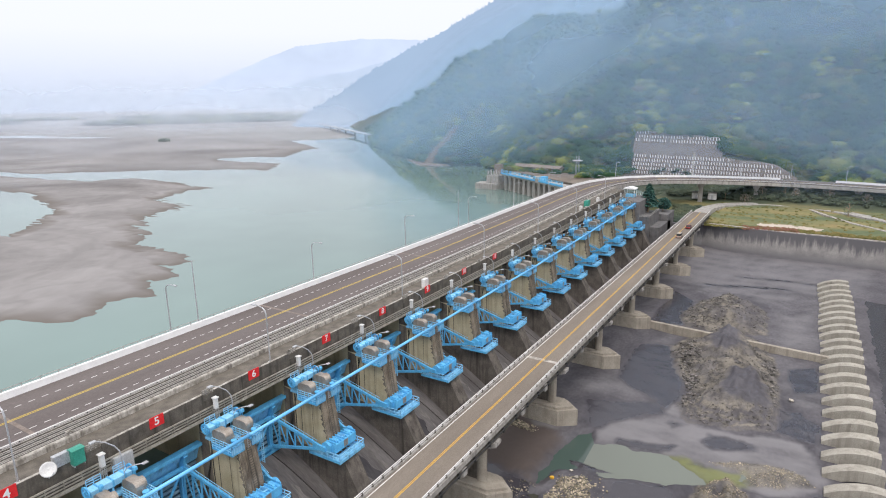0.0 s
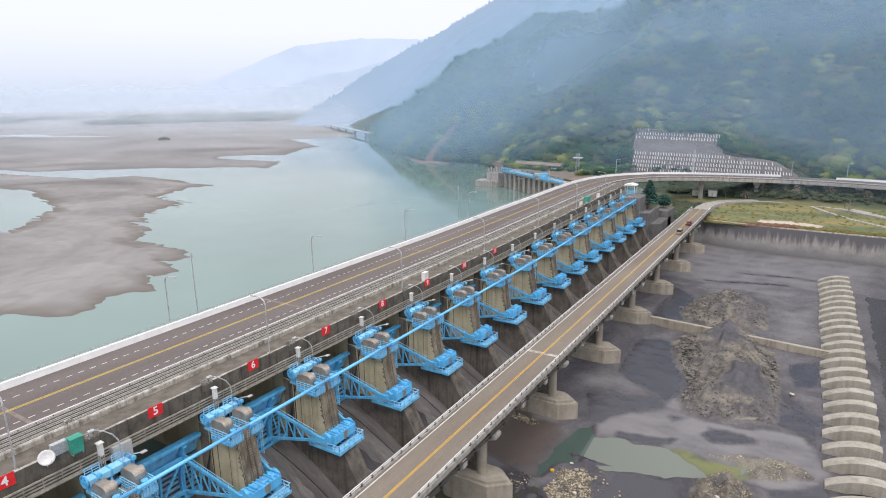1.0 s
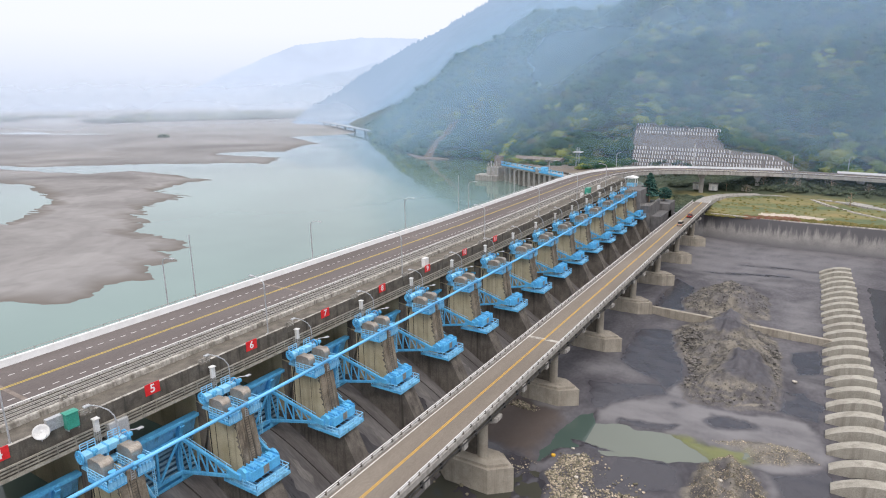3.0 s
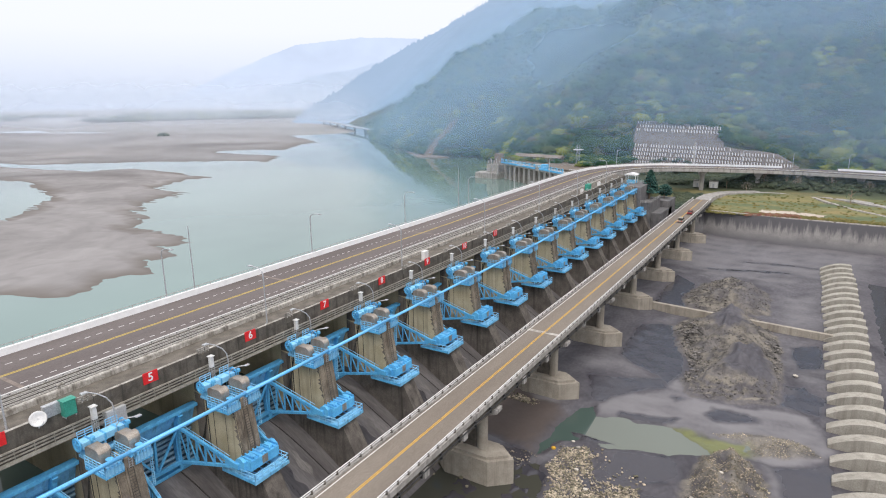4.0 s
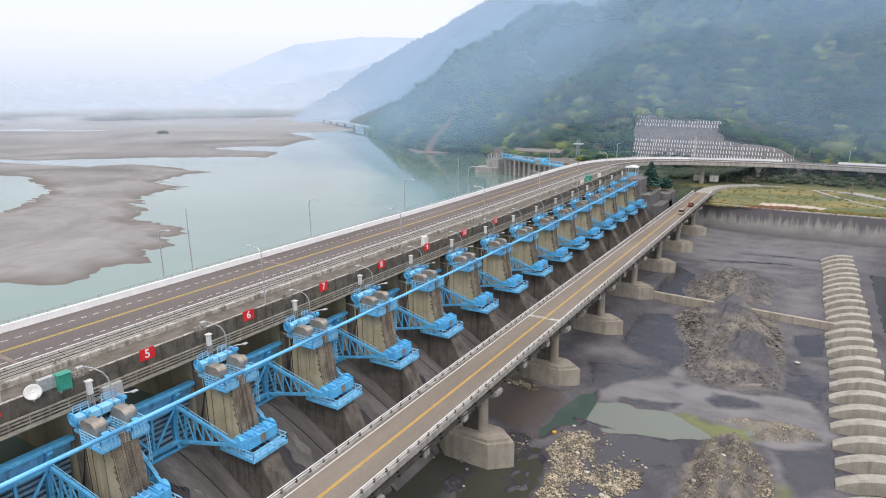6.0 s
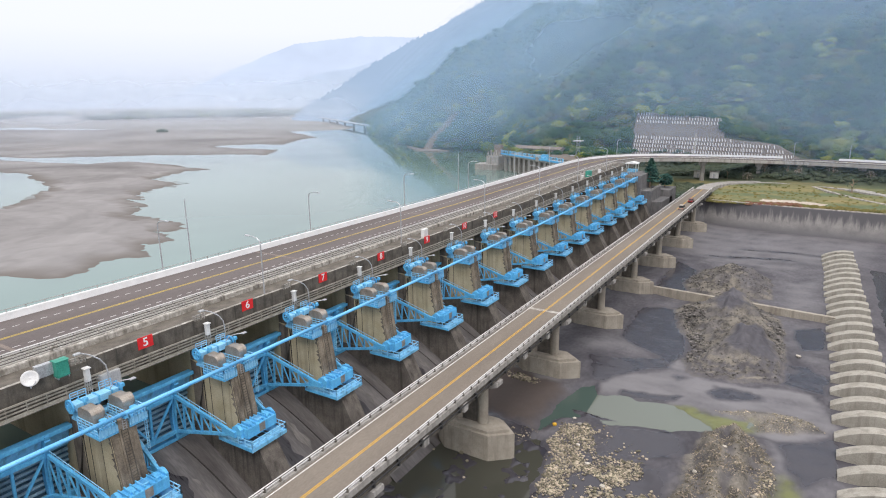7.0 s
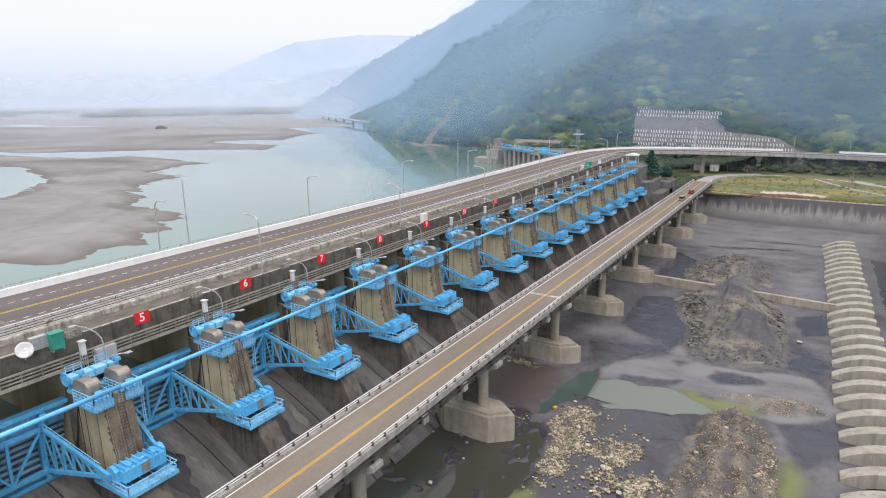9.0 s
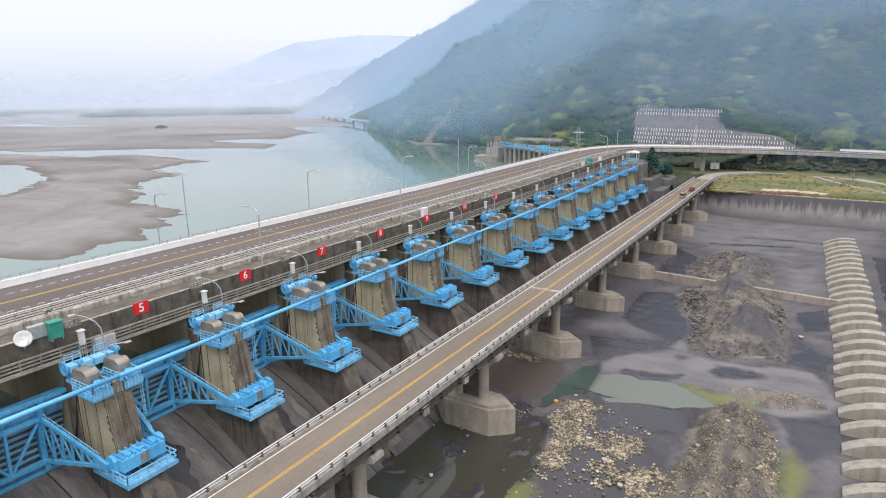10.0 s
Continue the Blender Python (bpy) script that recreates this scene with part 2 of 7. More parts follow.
# ---- mesh tools ----
class Mesh:
    """Collects vertices and faces of one mesh."""

    def __init__(self):
        self.v, self.f = [], []

    def add(self, verts, faces):
        o = len(self.v)
        self.v += [tuple(p) for p in verts]
        self.f += [tuple(i + o for i in q) for q in faces]
        return self

    def box(self, x0, x1, y0, y1, z0, z1, c=0.0):
        """A box with chamfered vertical edges and top."""
        if c <= 0:
            v = [(x, y, z) for z in (z0, z1) for x, y in ((x0, y0), (x1, y0), (x1, y1), (x0, y1))]
            return self.add(v, [(3, 2, 1, 0), (4, 5, 6, 7), (0, 1, 5, 4), (1, 2, 6, 5), (2, 3, 7, 6), (3, 0, 4, 7)])
        ring = lambda i: [(x0 + c + i, y0 + i), (x1 - c - i, y0 + i), (x1 - i, y0 + c + i), (x1 - i, y1 - c - i), (x1 - c - i, y1 - i), (x0 + c + i, y1 - i), (x0 + i, y1 - c - i), (x0 + i, y0 + c + i)]
        v = [(*p, z0) for p in ring(0)] + [(*p, z1 - c) for p in ring(0)] + [(*p, z1) for p in ring(c * 0.7)]
        f = [tuple(range(7, -1, -1)), tuple(range(16, 24))]
        for k in (0, 8):
            f += [(k + i, k + (i + 1) % 8, k + 8 + (i + 1) % 8, k + 8 + i) for i in range(8)]
        return self.add(v, f)

    def bar(self, p, q, w, h=None, up=(0, 0, 1)):
        """A straight bar of section w x h from p to q."""
        h = h or w
        p, q = Vector(p), Vector(q)
        d = (q - p).normalized()
        s = d.cross(Vector(up))
        if s.length < 1e-4:
            s = d.cross(Vector((1, 0, 0)))
        s.normalize()
        u = s.cross(d)
        v = [a + s * i * w / 2 + u * j * h / 2 for a in (p, q) for i, j in ((-1, -1), (1, -1), (1, 1), (-1, 1))]
        return self.add(v, [(0, 1, 2, 3), (7, 6, 5, 4), (0, 4, 5, 1), (1, 5, 6, 2), (2, 6, 7, 3), (3, 7, 4, 0)])

    def tube(self, pts, r, n=8, r2=None):
        """A round bar along a line of points, tapering from r to r2."""
        pts = [Vector(p) for p in pts]
        r2 = r if r2 is None else r2
        o = len(self.v)
        for i, p in enumerate(pts):
            d = (pts[min(i + 1, len(pts) - 1)] - pts[max(i - 1, 0)]).normalized()
            s = d.cross(Vector((0, 0, 1)))
            s = s.normalized() if s.length > 1e-3 else Vector((1, 0, 0))
            u = s.cross(d)
            rr = r + (r2 - r) * i / max(1, len(pts) - 1)
            self.v += [tuple(p + (s * math.cos(2 * math.pi * k / n) + u * math.sin(2 * math.pi * k / n)) * rr) for k in range(n)]
        for i in range(len(pts) - 1):
            self.f += [(o + i * n + k, o + i * n + (k + 1) % n, o + (i + 1) * n + (k + 1) % n, o + (i + 1) * n + k) for k in range(n)]
        e = o + (len(pts) - 1) * n
        self.f += [tuple(o + k for k in range(n - 1, -1, -1)), tuple(e + k for k in range(n))]
        return self

    def prism(self, prof, a0, a1, axis="y"):
        """A closed profile swept straight: (x, z) along y, (y, z) along x or (x, y) along z."""
        put = {"y": lambda p, a: (p[0], a, p[1]), "x": lambda p, a: (a, p[0], p[1]), "z": lambda p, a: (p[0], p[1], a)}[axis]
        k = len(prof)
        v = [put(p, a) for a in (a0, a1) for p in prof]
        f = [tuple(range(k)), tuple(range(2 * k - 1, k - 1, -1))] + [(i, i + k, (i + 1) % k + k, (i + 1) % k) for i in range(k)]
        return self.add(v, f)

    def sweep(self, prof, line):
        """A closed profile (offset to the right, height) carried along a plan line of (x, y, z)."""
        k, o = len(prof), len(self.v)
        for i, p in enumerate(line):
            a, b = line[max(i - 1, 0)], line[min(i + 1, len(line) - 1)]
            t = Vector((b[0] - a[0], b[1] - a[1])).normalized()
            self.v += [(p[0] + t.y * s, p[1] - t.x * s, p[2] + h) for s, h in prof]
        for i in range(len(line) - 1):
            self.f += [(o + i * k + j, o + i * k + (j + 1) % k, o + (i + 1) * k + (j + 1) % k, o + (i + 1) * k + j) for j in range(k)]
        e = o + (len(line) - 1) * k
        self.f += [tuple(o + j for j in range(k - 1, -1, -1)), tuple(e + j for j in range(k))]
        return self

    def data(self, name, material, smooth=False):
        me = bpy.data.meshes.new(name)
        me.from_pydata(self.v, [], self.f)
        bm = bmesh.new()
        bm.from_mesh(me)
        bmesh.ops.recalc_face_normals(bm, faces=bm.faces)
        bm.to_mesh(me)
        bm.free()
        if smooth:
            me.polygons.foreach_set("use_smooth", [True] * len(me.polygons))
        me.materials.append(material)
        return me


def part(name, mesh, material, parent=None, label="", smooth=False, kind=""):
    ob = new(name, mesh.data(name, material, smooth))
    ob.parent = parent
    return tagged(ob, label, kind=kind)


def thing(name, label, category, group="", kind="", at=(0, 0, 0)):
    ob = new(name)
    ob.location = at
    return tagged(ob, label, category, group, kind)


def setting(name, mesh, material, label, category, smooth=False):
    return tagged(part(name, mesh, material, None, smooth=smooth), label, category, kind="structure")


def railing(mesh, pts, h=1.0, rails=3, r=0.035, step=1.5):
    """Posts and rails along a line of points."""
    for a, b in zip(pts, pts[1:]):
        a, b = Vector(a), Vector(b)
        n = max(1, round((b - a).length / step))
        for i in range(n + 1):
            p = a.lerp(b, i / n)
            mesh.bar(p, p + Vector((0, 0, h)), 2 * r)
        for j in range(rails):
            z = Vector((0, 0, h * (j + 1) / rails))
            mesh.bar(a + z, b + z, 2 * r)
    return mesh


def inside(px, py, poly):
    """Signed distance to a polygon, positive inside (arrays)."""
    d, s = np.full(px.shape, 1e9), np.zeros(px.shape, bool)
    for (ax, ay), (bx, by) in zip(poly, poly[1:] + poly[:1]):
        ex, ey = bx - ax, by - ay
        t = np.clip(((px - ax) * ex + (py - ay) * ey) / (ex * ex + ey * ey), 0, 1)
        d = np.minimum(d, np.hypot(px - ax - t * ex, py - ay - t * ey))
        c = ((ay > py) != (by > py)) & (px < ex * (py - ay) / (ey if ey else 1e-9) + ax)
        s ^= c
    return np.where(s, d, -d)


def waves(px, py, scale, seed=0, octaves=4):
    """Cheap smooth noise for arrays, about -1 to 1."""
    rng, out, amp = np.random.RandomState(seed), 0, 1.0
    for o in range(octaves):
        for _ in range(5):
            a, p = rng.uniform(0, 2 * math.pi, 2)
            k = rng.uniform(0.7, 1.4) * 2 * math.pi / scale
            out = out + amp * 0.35 * np.sin(k * (px * math.cos(a) + py * math.sin(a)) + p)
        scale, amp = scale / 2.1, amp * 0.52
    return out


def sheet(name, xs, ys, height, material, label, category, smooth=True):
    """A ground sheet over a grid of xs, ys with the heights of a function of arrays."""
    gx, gy = np.meshgrid(np.array(xs), np.array(ys))
    gz = height(gx, gy)
    w = len(xs)
    me = bpy.data.meshes.new(name)
    v = np.stack([gx, gy, gz], -1).reshape(-1, 3)
    i = np.arange((len(ys) - 1) * w).reshape(-1, w)[:, :-1].ravel()
    f = np.stack([i, i + 1, i + w + 1, i + w], -1)
    me.from_pydata(v.tolist(), [], f.tolist())
    me.polygons.foreach_set("use_smooth", [smooth] * len(me.polygons))
    me.materials.append(material)
    return tagged(new(name, me), label, category, kind="structure")


def steps(a, b, d0, grow=1.0):
    """Numbers from a to b with growing steps."""
    out, d = [a], d0
    s = 1 if b > a else -1
    while (b - out[-1]) * s > d:
        out.append(out[-1] + d * s)
        d *= grow
    out.append(b)
    return sorted(out)

# ---- the weir: piers, hoists, gates ----
PITCH, FIRST, LAST = 16.0, -3, 13
WATER_UP, BED = -11.4, -28.3


def drift(y):
    """Sideways offset that fits the weir's far half to the camera's view."""
    return -0.021 * max(0.0, y - 105.0)


def pier_y(k):
    return 8.0 + PITCH * k


# the spillway slab under the gates, an ogee falling downstream
def slab_z(x):
    t = max(0.0, min(1.0, (x + 3) / 23.0))
    return -15.6 - 14.0 * t ** 1.3


for k in range(FIRST, LAST):
    y0, y1 = pier_y(k) + 1.5, pier_y(k + 1) - 1.5
    dx = drift((y0 + y1) / 2)
    xs = [-26, -14, -5] + [-3 + i * 1.5 for i in range(16)]
    m = Mesh()
    for a, b in zip(xs, xs[1:]):
        za, zb = (slab_z(a) if a > -4 else -15.9), (slab_z(b) if b > -4 else -15.9)
        m.add([(a + dx, y0, za), (b + dx, y0, zb), (b + dx, y1, zb), (a + dx, y1, za)], [(0, 1, 2, 3)])
    setting("spillway_chute", m, M_CHUTE, "dark wet concrete spillway chute below a gate", "spillway", smooth=True)
    # scoured strip along the pier and a soaked tongue below the gate, both with ragged rims
    for name, mt, lab, edge in (("scoured_strip", M_APRON, "pale scoured strip of the chute beside a pier", lambda u: (0.0, 0.6 + 2.6 * u + 0.5 * math.sin(9 * u + k) + 0.25 * math.sin(31 * u + 2 * k))), ("soaked_tongue", M_SOAKED, "black soaked tongue on the chute below a gate", lambda u: (3.2 + 1.2 * u + 0.35 * math.sin(14 * u + 3 * k), 6.8 - 0.6 * u + 0.6 * math.sin(8 * u + k) + 0.25 * math.sin(27 * u))), ("scoured_patch", M_APRON, "pale scoured tongue on the chute", lambda u: (7.6 + 0.8 * u + 0.3 * math.sin(17 * u + k), 8.6 + 0.5 * math.sin(7 * u + 2 * k) + 0.3 * math.sin(23 * u)))):
        m = Mesh()
        for i in range(41):
            u = i / 40
            x = 0.6 + 17.0 * u if name == "scoured_strip" else 1.0 + (11.0 + 2.0 * math.sin(k * 1.7)) * u if name == "soaked_tongue" else 4.0 + (9.0 + 2.0 * math.cos(k * 1.3)) * u
            lo, hi = edge(u)
            close = 1.0 if name == "scoured_strip" else math.sqrt(max(0.0, 1 - abs(2 * u - 1) ** 3))
            mid = (lo + hi) / 2
            for q in (-1, -0.33, 0.33, 1):
                m.v.append((x + dx, y0 + mid + (hi - lo) / 2 * q * close, slab_z(x) + 0.03))
        m.f = [(i * 4 + q, i * 4 + q + 1, i * 4 + q + 5, i * 4 + q + 4) for i in range(40) for q in range(3)]
        setting(name, m, mt, lab, "spillway", smooth=True)
    m = Mesh()
    for i in range(24):
        a, b = -1.5 + i * 0.95, -1.5 + (i + 1) * 0.95
        m.bar((a + dx, y1 - 3.2 + i * 0.07, slab_z(a) + 0.03), (b + dx, y1 - 3.2 + (i + 1) * 0.07, slab_z(b) + 0.03), 0.16, 0.06)
    setting("drain_groove", m, M_CABLE, "dark wet joint running down the chute", "groove")


def build_pier():
    p = thing("dam_pier", "tall yellowish concrete weir pier with dark run-off stains", "pier", "weir piers", at=(0, 0, 0))
    m = Mesh().prism([(-24, -29), (-24, -3.4), (-1.0, -3.4), (-1.0, -5.0), (6.9, -5.9), (8.2, -14.4)], -1.5, 1.5)
    m.v = [(x, y, -14.4 if z < -20 else z) for x, y, z in m.v]
    part("pier_body", m, M_PIER, p)
    part("pier_base", Mesh().prism([(-24, -30), (-24, -14.4), (10.8, -14.42), (11.2, -14.9), (15.5, -23.0), (18.5, -30)], -1.55, 1.55), M_BASE, p, "dark wet-stained pier base")
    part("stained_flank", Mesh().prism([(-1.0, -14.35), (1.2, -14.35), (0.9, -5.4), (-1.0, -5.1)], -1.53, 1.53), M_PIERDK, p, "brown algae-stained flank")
    part("nose", Mesh().prism([(8.0, -14.3), (8.5, -14.3), (7.15, -5.4), (6.9, -4.7), (5.6, -4.7), (5.6, -6.0), (6.8, -6.0)], -0.6, 0.6).prism([(8.0, -14.3), (8.4, -14.3), (7.05, -6.0), (6.8, -6.0)], -1.45, 1.45), M_FRONT, p, "brown stained downstream face")
    rag = random.Random(7)
    for s in (-1, 1):
        for x, w in ((1.35, 0.1), (2.6, 0.05), (5.0, 0.025)):
            m = Mesh().box(x - w, x + w, s * 1.5 - 0.03, s * 1.5 + 0.03, -14.0, -5.8)
            part("side_groove", m, M_CABLE, p, "dark vertical slot")
        # brown stain spreading from the downstream edge, with a ragged rim
        rim = [(8.2 - 1.3 * i / 30 - 0.15 - 0.6 * rag.random() ** 2, -14.3 + 8.2 * i / 30) for i in range(31)]
        part("edge_stain", Mesh().prism(rim + [(6.9, -6.1), (8.18, -14.3)], s * 1.5 - 0.012, s * 1.5 + 0.012), M_PIERDK, p, "brown run-off stain")
    m = Mesh().box(-1.2, 2.0, -1.47, 1.47, -5.0, -3.6, 0.08)
    part("hoist_plinth", m, M_DKCONC, p, "mossy concrete plinth")
    m = Mesh()
    for s in (-0.35, 0.35):
        m.bar((8.5, s, -14.0), (7.22, s, -5.6), 0.06)
    for i in range(24):
        m.bar((8.5 - i * 0.0535, -0.35, -13.9 + i * 0.35), (8.5 - i * 0.0535, 0.35, -13.9 + i * 0.35), 0.05)
    part("ladder", m, M_DKCONC, p, "rusty cat ladder")
    m = Mesh().prism([(6.85, -14.4), (8.6, -14.3), (8.2, -12.9), (7.0, -12.2)], -1.2, 1.2)
    part("corbel", m, M_DKCONC, p)
    return p


def build_hoist():
    h = thing("gate_hoist", "sky-blue gate hoist with beige motor covers on railed platforms", "hoist", "gate hoists")
    for s in (-1, 1):
        y0, y1 = (-2.75, -0.65) if s < 0 else (0.65, 2.75)
        m = Mesh().box(3.2, 7.3, y0, y1, -5.85, -5.55, 0.02)
        m.box(3.3, 7.2, y0 + 0.1, y1 - 0.1, -5.56, -4.85, 0.05)
        pl = part("platform", m, M_BLUE, h)
        m = railing(Mesh(), [(3.25, y0 + 0.05, -5.55), (7.25, y0 + 0.05, -5.55), (7.25, y1 - 0.05, -5.55), (3.25, y1 - 0.05, -5.55)], 1.45, 4, 0.04, 0.75)
        m.box(7.24, 7.32, y0, y1, -5.6, -4.9)
        part("railing", m, M_RAILB, pl)
        m = Mesh()
        for i in range(5):
            m.box(7.2, 7.36, y0 + 0.15 + i * 0.4, y0 + 0.25 + i * 0.4, -5.8, -4.5)
        part("kick_plate", m, M_BLUE2, pl)
        # rounded motor cover
        prof = [(3.3, -4.85), (6.1, -4.85), (6.1, -3.5)] + [(5.4 + 0.7 * math.cos(a), -3.5 + 0.62 * math.sin(a)) for a in [radians(d) for d in (20, 45, 70, 90)]] + [(3.9, -2.88), (3.45, -3.1), (3.3, -3.5)]
        m = Mesh().prism(prof, y0 + 0.2, y0 + 1.4)
        part("motor_cover", m, M_COVER, h, "beige sheet-metal motor cover")
        prof = [(4.9 + 0.75 * math.cos(radians(d)), -3.75 + 0.75 * math.sin(radians(d))) for d in range(0, 360, 24)]
        m = Mesh().prism(prof, y0 + 1.5, y0 + 1.85)
        part("gear_cover", m, M_COVER, h, "round beige gear cover")
        m = Mesh().tube([(6.6, y0 + 1.0, -5.5), (6.6, y0 + 1.0, -4.1)], 0.32, 10)
        m.tube([(6.6, y0 + 1.0, -4.1), (6.6, y0 + 1.0, -3.95)], 0.4, 10)
        part("motor", m, M_BLUE, h)
    # long box girder over the drum, on the plinth
    m = Mesh().box(1.55, 2.85, -2.5, 2.4, -3.75, -2.95, 0.05)
    part("drum_housing", m, M_RAILB, h)
    part("drum", Mesh().tube([(2.2, -2.8, -3.4), (2.2, 2.7, -3.4)], 0.3, 12), M_BLUE, h)
    for y in (-1.5, 0.1, 1.6):
        part("housing_band", Mesh().box(1.5, 2.9, y - 0.1, y + 0.1, -3.8, -2.9), M_BLUE, h)
    for y in (-2.75, 2.6):
        m = Mesh()
        for i in range(14):
            a, b = 2 * math.pi * i / 14, 2 * math.pi * (i + 1) / 14
            m.bar((2.2 + 0.72 * math.cos(a), y, -3.2 + 0.72 * math.sin(a)), (2.2 + 0.72 * math.cos(b), y, -3.2 + 0.72 * math.sin(b)), 0.22, 0.16, (0, 1, 0))
        for i in range(6):
            a = math.pi * i / 3
            m.bar((2.2, y, -3.2), (2.2 + 0.7 * math.cos(a), y, -3.2 + 0.7 * math.sin(a)), 0.1)
        part("rope_wheel", m, M_BLUE, h)
    m = Mesh()
    for y in (-2.2, 0.0, 2.1):
        m.prism([(1.5, -5.0), (3.0, -5.0), (2.6, -3.2), (1.9, -3.2)], y - 0.12, y + 0.12)
    m.box(1.4, 3.3, -2.4, 2.4, -5.05, -4.75, 0.03)
    part("bearing_frame", m, M_BLUE2, h)
    for a, b in ((-2.3, -0.6), (0.9, 2.3)):
        rail = part("walkway_rail", Mesh().bar((1.6, a, -2.05), (1.6, b, -2.05), 0.07), M_RAILB, h)
        for y in (a, (a + b) / 2, b):
            part("post", Mesh().bar((1.6, y, -2.95), (1.6, y, -2.08), 0.07), M_RAILB, rail)
        for z in (-2.65, -2.35):
            part("mid_rail", Mesh().bar((1.6, a, z), (1.6, b, z), 0.06), M_RAILB, rail)
    for y in (-2.1, 2.0):
        m = Mesh().tube([(3.6, y + 0.4, -4.85), (3.6, y + 0.4, -2.6)], 0.06, 6)
        m.box(3.35, 3.85, y + 0.15, y + 0.65, -2.62, -2.2, 0.08)
        part("limit_switch", m, M_BLUE, h)
    m = Mesh()
    for y in (-0.2, 0.2):
        m.bar((7.45, y, -5.7), (7.45, y, -3.4), 0.08)
    for i in range(8):
        m.bar((7.45, -0.2, -5.6 + i * 0.3), (7.45, 0.2, -5.6 + i * 0.3), 0.05)
    part("access_ladder", m, M_GALV, h)
    m = Mesh()
    for x in (6.5, 6.95):
        m.bar((x, 2.75, -9.8), (x, 2.75, -4.4), 0.07)
    for i in range(17):
        m.bar((6.5, 2.75, -9.7 + i * 0.32), (6.95, 2.75, -9.7 + i * 0.32), 0.05)
    part("hanging_ladder", m, M_RAILB, h, "light blue ladder hanging beside the arm")
    return h


def build_trunnion():
    t = thing("trunnion_beam", "bright blue trunnion beam above a railed steel platform", "trunnion beam", "trunnion beams")
    m = Mesh().box(8.4, 10.4, -2.45, 2.45, -13.25, -11.85, 0.06)
    part("beam", m, M_BLUE, t)
    for i in range(8):
        y = -2.3 + i * 0.657
        m = Mesh().bar((8.45, y, -11.7), (10.35, y, -11.7), 0.12, 0.34)
        part("stiffener", m, M_BLUE, t)
    for y in (-1.5, 0.0, 1.5):
        m = Mesh().prism([(8.7, -11.9), (10.0, -11.9), (10.0, -11.65), (9.8, -11.5), (8.9, -11.5), (8.7, -11.65)], y - 0.32, y + 0.32)
        part("anchor_cover", m, M_BLUE, t)
    part("centre_plate", Mesh().box(8.8, 10.0, -0.4, 0.4, -11.7, -11.5, 0.04), M_BLUE2, t, "worn centre plate")
    part("stained_plate", Mesh().box(10.38, 10.43, -0.5, 0.45, -13.1, -11.95), M_COVER, t, "rust-stained front plate")
    for s in (-1, 1):
        m = Mesh().prism([(8.0, -13.3), (9.6, -13.3), (9.6, -12.0), (9.1, -11.6), (8.5, -11.6), (8.0, -12.0)], s * 2.68 - 0.22, s * 2.68 + 0.22)
        part("bearing_block", m, M_BLUE, t)
    m = Mesh()
    m.box(9.9, 11.6, -2.9, 2.9, -14.35, -14.15)
    for s in (-1, 1):
        m.box(5.2, 9.9, s * 2.25 - 0.65, s * 2.25 + 0.65, -14.35, -14.15)
    for y in (-2.5, -1.2, 0, 1.2, 2.5):
        m.bar((6.8, y, -14.5), (11.5, y, -14.5), 0.14, 0.3)
    m.box(11.5, 11.64, -2.95, 2.95, -14.55, -14.05)
    d = part("deck", m, M_BLUE2, t)
    m = Mesh()
    for s in (-1, 1):
        m.box(5.2, 11.6, s * 2.93 - 0.04, s * 2.93 + 0.04, -14.5, -14.05)
    part("toe_board", m, M_BLUE, d)
    m = railing(Mesh(), [(5.2, -2.88, -14.15), (11.55, -2.88, -14.15), (11.55, 2.88, -14.15), (5.2, 2.88, -14.15)], 1.1, 2, 0.045, 1.2)
    part("railing", m, M_RAILB, t, "pale blue railing")
    return t


R_GATE, TX, TZ = 12.0, 9.0, -12.7


def skin(a, r=R_GATE):
    return TX - r * math.cos(a), TZ + r * math.sin(a)


